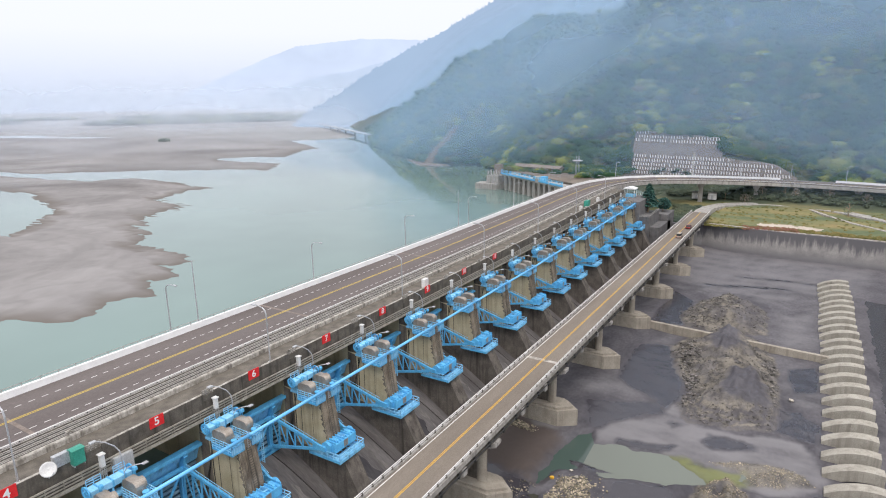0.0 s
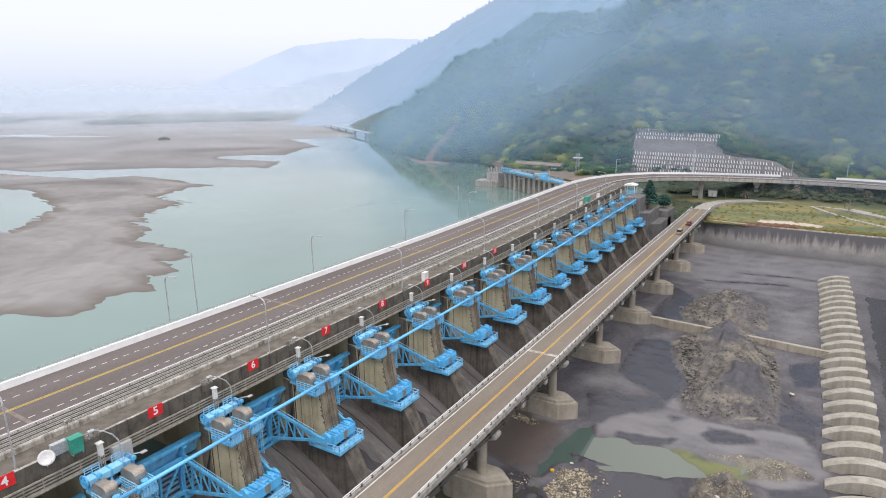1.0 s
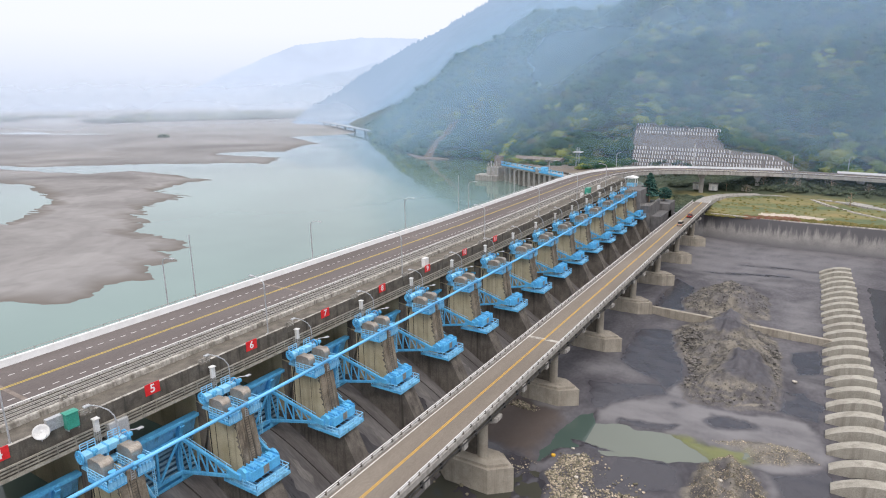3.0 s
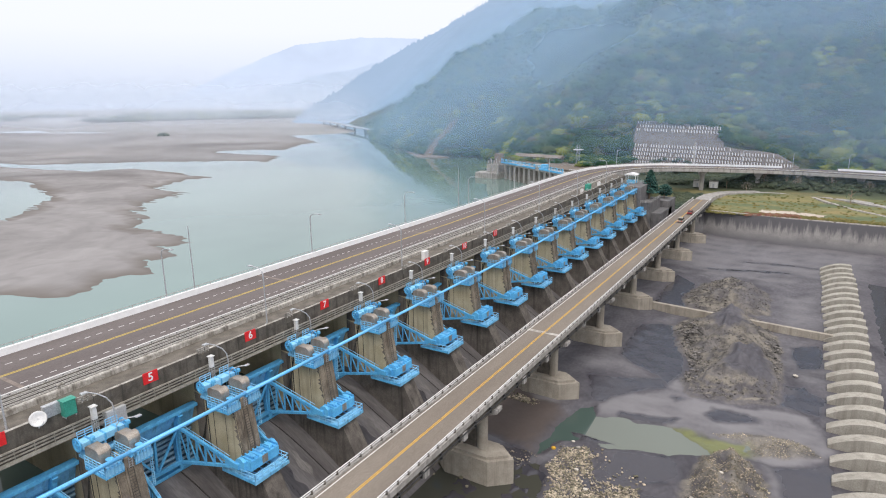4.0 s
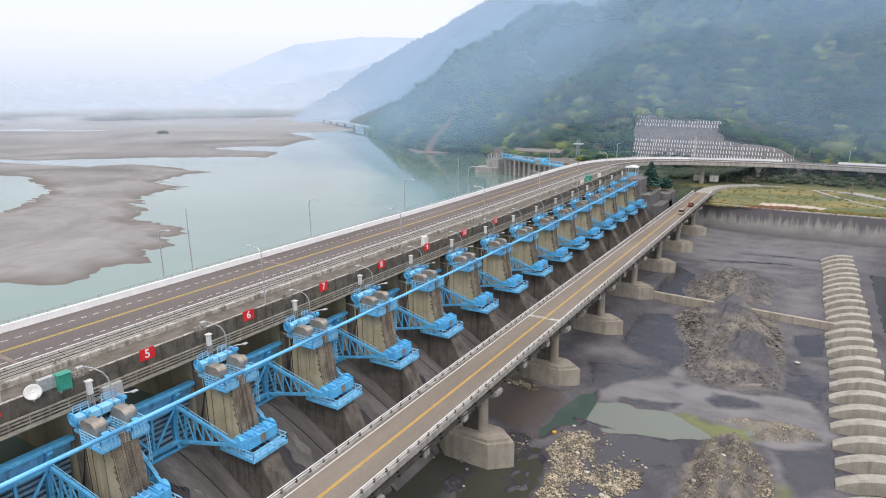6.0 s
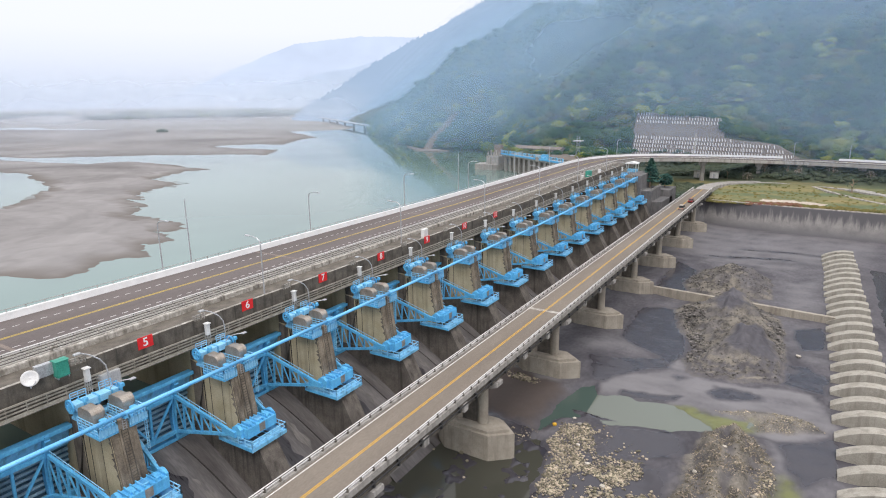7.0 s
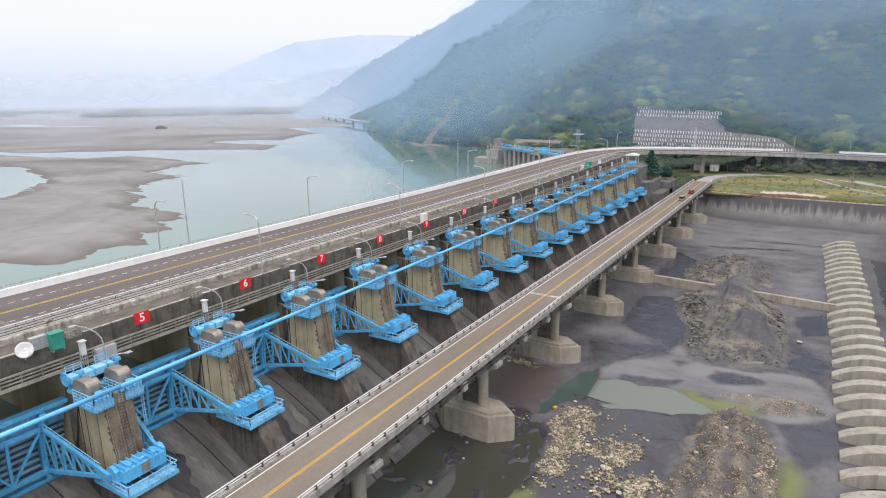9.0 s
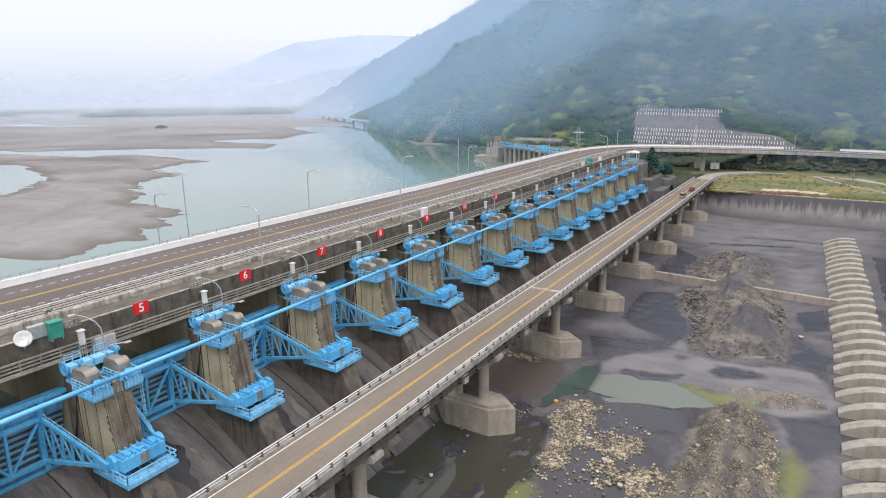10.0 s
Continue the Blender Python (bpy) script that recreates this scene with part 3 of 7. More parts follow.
def build_gate():
    """A radial gate for the bay from -8 to +8 about its own middle."""
    g = thing("radial_gate", "blue steel radial gate with ribbed leaf and trussed arms", "sluice gate", "radial gates")
    half, a0, a1 = 6.4, radians(-15.5), radians(30)
    angs = [a0 + (a1 - a0) * i / 14 for i in range(15)]
    prof = [skin(a) for a in angs] + [skin(a, R_GATE - 0.12) for a in reversed(angs)]
    # shade between the ribs is put into the leaf's dark colour
    leaf = part("leaf", Mesh().prism(prof, -half, half), M_SKIN, g, "skin plate painted dark for the shaded gaps between ribs")
    for i in range(8):
        a = a0 + (a1 - a0) * (i + 0.3) / 12
        (xa, za), (xb, zb) = skin(a, R_GATE - 0.12), skin(a, R_GATE - 0.5)
        m = Mesh().tube([((xa + xb) / 2, -half + 0.1, (za + zb) / 2), ((xa + xb) / 2, half - 0.1, (za + zb) / 2)], 0.2, 8)
        part("rib", m, M_RIB, leaf, "dull grey-blue rib")
    pa = [a0 + (a1 - a0) * (8.3 + 3.7 * i / 4) / 12 for i in range(5)]
    prof = [skin(a, R_GATE - 0.125) for a in pa] + [skin(a, R_GATE - 0.5) for a in reversed(pa)]
    part("upper_plate", Mesh().prism(prof, -half + 0.05, half - 0.05), M_BLUE2, leaf, "plain blue upper plate")
    x, z = skin(a1, R_GATE - 0.35)
    part("top_girder", Mesh().box(x - 0.5, x + 0.6, -half, half, z - 0.15, z + 0.3, 0.04), M_BLUE, g)
    x, z = skin(a0, R_GATE - 0.35)
    part("bottom_girder", Mesh().box(x - 0.3, x + 0.7, -half, half, z - 0.1, z + 0.35, 0.04), M_BLUE, g)
    for s in (-1, 1):
        yl, yt = s * 3.6, s * 5.25
        pts = [skin(a0 + (a1 - a0) * i / 8, R_GATE - 0.55) for i in range(9)]
        prof = pts + [skin(a0 + (a1 - a0) * i / 8, R_GATE - 1.25) for i in range(8, -1, -1)]
        part("vertical_girder", Mesh().prism(prof, yl - 0.3, yl + 0.3), M_BLUE, g)
        up, lo = Vector((skin(radians(17), R_GATE - 1.3)[0], yl, skin(radians(17))[1])), Vector((skin(radians(-9), R_GATE - 1.3)[0], yl, skin(radians(-9))[1]))
        tip_u, tip_l, tip = Vector((7.2, yt - s * 0.3, TZ + 0.35)), Vector((7.2, yt - s * 0.3, TZ - 0.35)), Vector((TX - 0.4, yt, TZ))
        arm = part("arm", Mesh().bar(up, tip_u, 0.34, 0.44).bar(lo, tip_l, 0.34, 0.4), M_BLUE, g)
        m = Mesh().prism([(6.3, TZ - 0.42), (8.8, TZ - 0.42), (8.8, TZ + 0.35), (6.3, TZ + 0.6)], yt - s * 0.3 - 0.17, yt - s * 0.3 + 0.17)
        part("arm_head", m, M_BLUE, arm)
        lift = Vector((0, 0, 0.75))
        part("arm_rail", Mesh().bar(up + lift, tip_u + lift, 0.06), M_RAILB, arm)
        n = 5
        for i in range(n):
            f0, f1 = i / n * 0.86, (i + 1) / n * 0.86
            p = up.lerp(tip_u, (i + 0.5) / n)
            part("arm_rail_post", Mesh().bar(p, p + lift, 0.06), M_RAILB, arm)
            part("web_post", Mesh().bar(up.lerp(tip_u, f0), lo.lerp(tip_l, f0), 0.2), M_BLUE, arm)
            part("web_brace", Mesh().bar(up.lerp(tip_u, f0), lo.lerp(tip_l, f1), 0.15), M_BLUE, arm)
        part("post", Mesh().bar(up, (skin(a1, R_GATE - 0.9)[0], yl, skin(a1)[1]), 0.45, 0.6), M_BLUE, g)
    zu, zl = skin(radians(17))[1], skin(radians(-9))[1]
    xu, xl = skin(radians(17), R_GATE - 1.3)[0], skin(radians(-9), R_GATE - 1.3)[0]
    part("cross_beam", Mesh().bar((xu, -3.6, zu), (xu, 3.6, zu), 0.4, 0.5), M_BLUE, g)
    part("cross_beam", Mesh().bar((xl, -3.6, zl), (xl, 3.6, zl), 0.4, 0.5), M_BLUE, g)
    for s in (-1, 1):
        part("sway_brace", Mesh().bar((xu, s * 3.5, zu), (xl, 0, zl), 0.26), M_BLUE, g)
    part("sway_post", Mesh().bar((xu, 0, zu), (xl, 0, zl), 0.3), M_BLUE, g)
    m = Mesh()
    for y in (-4.9, -4.2):
        m.bar((xl + 1.6, y, zl - 1.6), (xl + 1.2, y, zu + 1.6), 0.08)
    for i in range(18):
        z = zl - 1.5 + i * (zu - zl + 3.0) / 18
        m.bar((xl + 1.5, -4.9, z), (xl + 1.5, -4.2, z), 0.06)
    part("ladder", m, M_BLUE, g)
    for s in (-1, 1):
        for o in (0, 0.5):
            m = Mesh().tube([(2.4, s * 6.9 - s * o, -3.6), (-0.6 + o, s * 6.25, -13.8)], 0.07, 5)
            part("hoist_rope", m, M_CABLE, g, "dark greasy wire rope")
    return g


def build_cabinet():
    c = thing("control_cabinet", "tall white enamel control cabinet with a flat hood beside a hoist", "cabinet", "hoist control cabinets")
    part("body", Mesh().box(1.0, 1.5, -0.27, 0.27, -1.55, 0.0, 0.03), M_BOX, c)
    part("hood", Mesh().box(0.9, 1.66, -0.38, 0.38, 0.0, 0.1, 0.03), M_BOX, c)
    part("door", Mesh().box(1.49, 1.53, -0.22, 0.22, -1.45, -0.12), M_BOX, c)
    m = Mesh()
    for y in (-0.23, 0.23):
        for x in (1.05, 1.45):
            m.bar((x, y, -5.0), (x, y, -1.55), 0.07)
    for z in (-4.4, -3.8, -3.2, -2.6, -2.0):
        m.bar((1.45, -0.23, z), (1.45, 0.23, z), 0.05)
    part("stand", m, M_RAIL, c)
    return c


def build_post_lamp():
    c = thing("street_lamp", "slim grey curved street lamp with two heads on a pier", "street lamp", "pier lamps")
    part("pole", Mesh().tube([(3.0, 1.4, -5.2), (3.0, 1.4, -0.6), (2.95, 1.3, 0.3), (2.7, 0.9, 1.1), (2.2, 0.2, 1.75), (1.7, -0.5, 2.1)], 0.09, 7, 0.06), M_GALV, c)
    part("lamp_head", Mesh().box(1.3, 1.8, -1.2, -0.45, 2.02, 2.18, 0.04), M_GALV, c)
    part("side_arm", Mesh().tube([(3.0, 1.4, -2.6), (3.3, 1.7, -2.0), (4.0, 2.3, -1.75), (4.6, 2.9, -1.7)], 0.06, 6), M_GALV, c)
    part("lamp_head", Mesh().box(4.35, 4.85, 2.8, 3.5, -1.8, -1.66, 0.04), M_GALV, c)
    return c


protos = [build_pier(), build_hoist(), build_trunnion(), build_cabinet(), build_post_lamp()]
gate = build_gate()
for k in range(FIRST, LAST + 1):
    y = pier_y(k)
    for p in protos:
        at = pose(drift(y), y, 0)
        if k == FIRST:
            p.matrix_basis = at
        else:
            copy_thing(p, at)
    if k < LAST:
        at = pose(drift(y + 8), y + 8, 0)
        if k == FIRST:
            gate.matrix_basis = at
        else:
            copy_thing(gate, at)

pipe = thing("service_pipe", "long light-blue steel pipe crossing in front of the hoists", "pipe")
for k in range(FIRST, LAST):
    a, b = pier_y(k), pier_y(k + 1)
    part("pipe_length", Mesh().tube([(7.75 + drift(a), a, -3.75), (7.75 + drift(b), b, -3.75)], 0.24, 12), M_PIPE, pipe, smooth=True)
for k in range(FIRST, LAST + 1):
    y = pier_y(k)
    part("pipe_bracket", Mesh().box(7.3 + drift(y), 7.95 + drift(y), y - 0.15, y + 0.15, -4.3, -3.98, 0.02), M_BLUE, pipe)

# ---- road bridge on the weir ----
ROAD = 0.3
CENTRE = [(-16.0, y, ROAD) for y in (-90, -60, -30, 0, 30, 60, 105)] + [(-16.0 + drift(y), y, ROAD) for y in (125, 145, 165, 185, 205)]
CENTRE += [(-17.8, 225, 0.3), (-16.2, 240, 0.2), (-12.4, 254, 0.0), (-6.5, 267, -0.4), (2.0, 279, -0.9), (13, 289, -1.5), (27, 298, -2.1), (44, 305.5, -2.6), (62, 310, -3.0), (82, 311, -3.3), (105, 308, -3.5), (135, 300, -3.6), (175, 284, -3.6), (230, 255, -3.6), (300, 212, -3.6)]


def along(line, s):
    """The line moved s metres to its right."""
    out = []
    for i, p in enumerate(line):
        a, b = line[max(i - 1, 0)], line[min(i + 1, len(line) - 1)]
        t = Vector((b[0] - a[0], b[1] - a[1])).normalized()
        out.append((p[0] + t.y * s, p[1] - t.x * s, p[2]))
    return out


def walk_line(line, step, start=0.0):
    """Points every step metres along a line, with their directions."""
    out, left = [], start
    for a, b in zip(line, line[1:]):
        a, b = Vector(a), Vector(b)
        d = (b - a).length
        while left <= d:
            out.append((a.lerp(b, left / d), (b - a).normalized()))
            left += step
        left -= d
    return out


bridge = thing("road_bridge", "four-lane asphalt road bridge along the weir, curving onto a viaduct", "bridge", kind="structure")
part("deck_slab", Mesh().sweep([(-8.0, -1.6), (7.5, -1.6), (7.5, -0.02), (-8.0, -0.02)], CENTRE), M_CONC, bridge)
part("carriageway", Mesh().sweep([(-7.0, -0.02), (7.1, -0.02), (7.1, 0.0), (-7.0, 0.0)], CENTRE), M_ASPH, bridge)
cut = walk_line(CENTRE, 1.0)
far_par = [p[0][:] for p in cut]
gap = [i for i, p in enumerate(far_par) if p[0] > 55 and p[0] < 78]
for a, b in ((0, gap[0]), (gap[-1], len(far_par))):
    part("parapet", Mesh().sweep([(-7.75, -0.3), (-7.0, -0.3), (-7.15, 0.55), (-7.2, 0.95), (-7.75, 0.95)], far_par[a:b:3]), M_WHITE, bridge, "white painted concrete parapet")
m = Mesh()
for p, t in walk_line(along(CENTRE[:16], -7.6), 2.5):
    m.bar(p + Vector((0, 0, 0.9)), p + Vector((0, 0, 1.4)), 0.1)
part("parapet_post", m, M_RAIL, bridge, "low rail posts", kind="stuff")
part("parapet_rail", Mesh().sweep([(-7.64, 1.32), (-7.56, 1.32), (-7.56, 1.4), (-7.64, 1.4)], CENTRE[:18]), M_RAIL, bridge)
for s in (-0.17, 0.17):
    part("centre_line", Mesh().sweep([(s - 0.09, 0.0), (s + 0.09, 0.0), (s + 0.09, 0.012), (s - 0.09, 0.012)], CENTRE), M_YEL, bridge, "worn yellow centre line")
m = Mesh()
for s in (-3.6, 4.2):
    for p, t in walk_line(along(CENTRE[:22], s), 1.72):
        m.bar(p + Vector((0, 0, 0.008)) - t * 0.42, p + Vector((0, 0, 0.008)) + t * 0.42, 0.12, 0.012)
part("lane_dashes", m, M_LINE, bridge, "short white lane dashes", kind="stuff")
part("guard_kerb", Mesh().sweep([(7.0, -0.3), (7.45, -0.3), (7.4, 0.16), (7.05, 0.16)], CENTRE), M_DKCONC, bridge, "dark stained road kerb")
m = Mesh()
for p, t in walk_line(along(CENTRE[:22], 7.2), 2.0):
    m.bar(p + Vector((0, 0, 0.2)), p + Vector((0, 0, 0.6)), 0.12)
part("guard_post", m, M_DARK, bridge, "short dark rail posts", kind="stuff")
for z, w in ((0.38, 0.05), (0.56, 0.1)):
    part("guard_rail", Mesh().sweep([(7.2 - w, z - w / 2), (7.2 + w, z - w / 2), (7.2 + w, z + w / 2), (7.2 - w, z + w / 2)], CENTRE), M_LINE, bridge)
for p, t in walk_line(CENTRE[:12], 48.0, 80.0):
    s = Vector((t.y, -t.x, 0))
    part("expansion_joint", Mesh().bar(p - s * 6.9 + Vector((0, 0, 0.006)), p + s * 6.0 + Vector((0, 0, 0.006)), 0.55, 0.01), M_JOINT, bridge)

# service strip between the road and the weir walkway, set high to show over the inner wall from the camera
DAMLINE = [(0.0, y, 0.0) for y in (-90, -45, 0, 50, 105)] + [(drift(y), y, 0.0) for y in (130, 155, 180, 205, 228)]
strip = thing("service_strip", "dark concrete strip with cable pipes between road and weir walkway", "service strip", kind="structure")
# near-black floor colour stands for the dark of the gap beside the road
part("strip_floor", Mesh().sweep([(-8.5, -1.6), (-4.6, -1.6), (-4.6, 0.3), (-8.5, 0.3)], DAMLINE), M_STRIP, strip)
for s, z, r in ((-8.25, 0.78, 0.05), (-7.75, 0.7, 0.06), (-7.2, 0.78, 0.045), (-6.7, 0.74, 0.06), (-6.15, 0.82, 0.05), (-5.6, 0.8, 0.05), (-5.1, 0.9, 0.045)):
    part("cable_pipe", Mesh().sweep([(s + r * math.cos(a), z + r * math.sin(a)) for a in [i * math.pi / 3 for i in range(6)]], DAMLINE), M_PIPEW, strip, "thin pale cable pipe")
m = Mesh()
for p, t in walk_line(DAMLINE, 4.0):
    m.bar(p + Vector((-8.4, 0, 0.62)), p + Vector((-5.0, 0, 0.72)), 0.1)
    for s in (-8.25, -6.7, -5.1):
        m.bar(p + Vector((s, 0, 0.3)), p + Vector((s, 0, 0.75)), 0.08)
part("pipe_rest", m, M_STRIP, strip, kind="stuff")
weirwalk = thing("weir_walkway", "weathered concrete weir walkway with walls, parapet and hung cable trays", "walkway", kind="structure")
part("inner_wall", Mesh().sweep([(-4.75, -1.6), (-4.05, -1.6), (-4.1, 0.9), (-4.2, 1.02), (-4.6, 1.02), (-4.7, 0.9)], DAMLINE), M_PALE, weirwalk, "pale weathered concrete wall")
part("walkway_floor", Mesh().sweep([(-4.1, -3.2), (-0.2, -3.2), (-0.2, 0.2), (-4.1, 0.28)], DAMLINE), M_FLOOR, weirwalk)
for k in range(FIRST, LAST):
    a, b = pier_y(k) + 0.9, pier_y(k + 1) - 0.9
    dx = drift((a + b) / 2)
    m = Mesh().prism([(-0.5 + dx, -0.6), (-0.1 + dx, -0.6), (-0.1 + dx, 0.42), (-0.16 + dx, 0.48), (-0.44 + dx, 0.48)], a, b)
    part("parapet", m, M_DKCONC, weirwalk, "stained dark concrete parapet with a pale worn top")
    part("coping", Mesh().box(-0.46 + dx, -0.11 + dx, a + 0.05, b - 0.05, 0.47, 0.53, 0.02), M_PALE, weirwalk)
for k in range(FIRST, LAST + 1):
    y = pier_y(k)
    m = railing(Mesh(), [(-0.3 + drift(y), y - 0.9, 0.2), (-0.3 + drift(y), y + 0.9, 0.2)], 0.75, 3, 0.06, 0.6)
    part("gate_rail", m, M_PALE, weirwalk)
part("fascia_beam", Mesh().sweep([(-0.3, -3.4), (-0.12, -3.4), (-0.12, -0.6), (-0.3, -0.6)], DAMLINE), M_DKCONC, weirwalk, "dark stained fascia")
for z, r in ((-1.55, 0.09), (-1.95, 0.07), (-2.35, 0.07), (-2.8, 0.12)):
    part("tray_rail", Mesh().sweep([(0.35 - r, z - r), (0.35 + r, z - r), (0.35 + r, z + r), (0.35 - r, z + r)], DAMLINE), M_TRAY, weirwalk)
part("tray_floor", Mesh().sweep([(-0.15, -3.05), (0.5, -3.05), (0.5, -2.92), (-0.15, -2.92)], DAMLINE), M_TRAY, weirwalk)
m = Mesh()
for p, t in walk_line(DAMLINE, 2.0):
    m.bar(p + Vector((0.4, 0, -3.0)), p + Vector((0.4, 0, -1.45)), 0.09)
    m.bar(p + Vector((-0.2, 0, -2.9)), p + Vector((0.45, 0, -2.9)), 0.09)
part("tray_post", m, M_TRAY, weirwalk, kind="stuff")

# ---- lower road bridge ----
M_KERB = shade("grimy kerb concrete", (0.25, 0.235, 0.21), (0.38, 0.36, 0.33), 0.8, streak=(0.10, 0.09, 0.08), amount=0.6)
LBX, LBZ = 24.3, -13.6
LB0, LB1 = -70.0, 262.0
lower = thing("lower_bridge", "two-lane brown asphalt road bridge on concrete piers below the weir", "bridge", kind="structure")
part("deck_slab", Mesh().box(LBX - 4.2, LBX + 4.2, LB0, LB1, LBZ - 0.55, LBZ - 0.02), M_CONC, lower)
part("carriageway", Mesh().box(LBX - 3.75, LBX + 3.75, LB0, LB1, LBZ - 0.02, LBZ), M_ASPH2, lower)
for s in (-0.13, 0.13):
    part("centre_line", Mesh().box(LBX + s - 0.06, LBX + s + 0.06, LB0, LB1, LBZ, LBZ + 0.012), M_YEL2, lower, "yellow centre line")
part("edge_line", Mesh().box(LBX - 3.45, LBX - 3.3, LB0, LB1, LBZ, LBZ + 0.012), M_LINE, lower, "white edge line")
for s in (-1, 1):
    x = LBX + s * 3.95
    part("kerb", Mesh().prism([(x - 0.3, LBZ - 0.5), (x + 0.3, LBZ - 0.5), (x + 0.25, LBZ + 0.3), (x - 0.25, LBZ + 0.3)], LB0, LB1), M_KERB, lower, "pale grimy concrete kerb wall")
    for z in (0.62, 0.92):
        part("rail", Mesh().box(x - 0.06, x + 0.06, LB0, LB1, LBZ + z - 0.05, LBZ + z + 0.05), M_LINE, lower, "pale rail")
    post = Mesh().prism([(x - 0.2, LBZ + 0.28), (x + 0.16, LBZ + 0.28), (x + 0.1, LBZ + 0.6), (x + 0.05, LBZ + 0.9), (x - 0.05, LBZ + 0.9), (x - 0.12, LBZ + 0.6)], -0.11, 0.11).data("rail_post", M_DKCONC)
    for i in range(140):
        o = new("rail_post", post)
        o.parent, o.location = lower, (0, LB0 + 1 + i * 2.35, 0)
    part("edge_girder", Mesh().box(x - 0.35, x + 0.1, LB0, LB1, LBZ - 1.9, LBZ - 0.5), M_DKCONC, lower, "dark stained girder")
for x in (-1.3, 1.3):
    part("girder", Mesh().box(LBX + x - 0.3, LBX + x + 0.3, LB0, LB1, LBZ - 1.9, LBZ - 0.5), M_CONC, lower)
m = Mesh()
for i in range(66):
    y = LB0 + 3 + i * 5.0
    m.box(LBX + 4.1, LBX + 4.5, y - 0.12, y + 0.12, LBZ - 1.5, LBZ - 0.6)
part("bracket", m, M_DARK, lower, "rusty brackets", kind="stuff")
part("side_pipe", Mesh().tube([(LBX + 4.45, LB0, LBZ - 0.9), (LBX + 4.45, LB1, LBZ - 0.9)], 0.11, 6), M_DARK, lower, "dark cable conduit")
for j in range(-3, 7):
    y = 40.6 + 32 * j
    ring = lambda cx, r: [(cx + r * math.cos(2 * math.pi * i / 20), y + r * math.sin(2 * math.pi * i / 20)) for i in range(20)]
    # the wall's dark material stands for its shade beside the buff columns
    sup = part("support", Mesh().box(21.4, 25.8, y - 0.45, y + 0.45, -24.8, LBZ - 2.6), M_DKCONC, lower, "wall between two columns, darkened for shade and stains")
    for cx in (21.4, 25.8):
        part("column", Mesh().prism(ring(cx, 0.9), -24.8, LBZ - 2.6, "z"), M_FOOT, sup, "round concrete column")
    part("footing", Mesh().prism([(16.5, y), (20.0, y - 2.9), (28.2, y - 2.9), (31.6, y), (28.2, y + 2.9), (20.0, y + 2.9)], -29, -24.1, "z").prism([(17.5, y), (20.4, y - 2.4), (27.8, y - 2.4), (30.6, y), (27.8, y + 2.4), (20.4, y + 2.4)], -24.1, -23.6, "z"), M_FOOT, sup, "pointed concrete footing")
    part("pier_cap", Mesh().prism([(LBX - 4.2, LBZ - 1.9), (LBX + 4.6, LBZ - 1.9), (LBX + 4.6, LBZ - 2.6), (LBX + 3.0, LBZ - 3.2), (LBX - 3.0, LBZ - 3.2), (LBX - 4.2, LBZ - 2.6)], y - 1.0, y + 1.0), M_CONC, sup)
    for yy in (y - 10.7, y + 10.7):
        part("cross_beam", Mesh().box(LBX - 3.8, LBX + 4.4, yy - 0.6, yy + 0.6, LBZ - 2.1, LBZ - 0.9, 0.05), M_CONC, lower)
for y in (70.5,):
    part("expansion_joint", Mesh().box(LBX - 3.7, LBX + 3.7, y - 0.5, y + 0.5, LBZ, LBZ + 0.008), M_PALE, lower)

# ---- arched sill blocks ----
def build_arch():
    c = thing("sill_block", "arched pale concrete sill block in a long row", "concrete block", "row of arched sill blocks")
    n, xa, xb = 14, 0.0, 9.3
    top, low = [], []
    for i in range(n + 1):
        u = i / n
        x = xa + (xb - xa) * u
        h = 3.0 * math.sin(math.pi * (0.03 + 0.60 * u)) ** 0.8
        top.append((x, h))
        low.append((x, max(-1.0, h - 2.2)))
    m = Mesh()
    prof = top + low[::-1]
    m.prism(prof, -1.2, 1.2)
    part("arch", m, M_BLOCK, c)
    return c


arch = build_arch()
for i in range(29):
    at = pose(76.75 - 0.108 * i + 0.22 * math.sin(i * 5.3), 36.0 + 6.25 * i, BED + 0.1 + 0.08 * math.sin(i * 3.1), 0, 0, 1.0 + 0.9 * math.sin(i * 2.1))
    if i == 0:
        arch.matrix_basis = at
    else:
        copy_thing(arch, at)

m = Mesh().box(28, 77, 0, 1.2, -29, -26.5)
m.v = [(x, y + (137.4 if x < 50 else 135.2), z + (0.9 if x < 50 and z > -28 else 0.0)) for x, y, z in m.v]
setting("sill_wall", m, M_FOOT, "low grey concrete cross wall on the river bed", "wall")

# ---- river bed below the weir ----
HEAP1 = [(39.3, 127.7), (44.7, 139.7), (47.6, 145.7), (52.0, 146.9), (59.4, 144.9), (65.0, 131.6), (67.2, 114.5), (67.3, 97.7), (67.0, 91.8), (58.5, 87.8), (51.3, 87.2), (47.6, 93.5), (49.4, 102.6), (45.3, 110.7), (41.8, 118.4)]
HEAP3 = [(36.8, 157.9), (40.3, 173.5), (47.5, 186.3), (52.0, 180.0), (59.7, 172.2), (62.0, 149.4), (55.0, 145.7), (47.6, 144.7), (39.7, 145.6)]
MOUND = [(55.0, 99.7), (56.1, 110.3), (60.5, 115.0), (64.5, 109.0), (66.4, 100.8), (62.1, 95.9), (56.8, 94.6)]
MOUND2 = [(48.0, 132.6), (50.9, 143.2), (55.6, 139.8), (58.2, 127.7), (53.4, 122.5), (49.5, 123.8)]
GREYTOP = [(51.6, 167.6), (53.5, 178.3), (59.3, 171.9), (61.3, 150.9), (54.5, 148.3)]
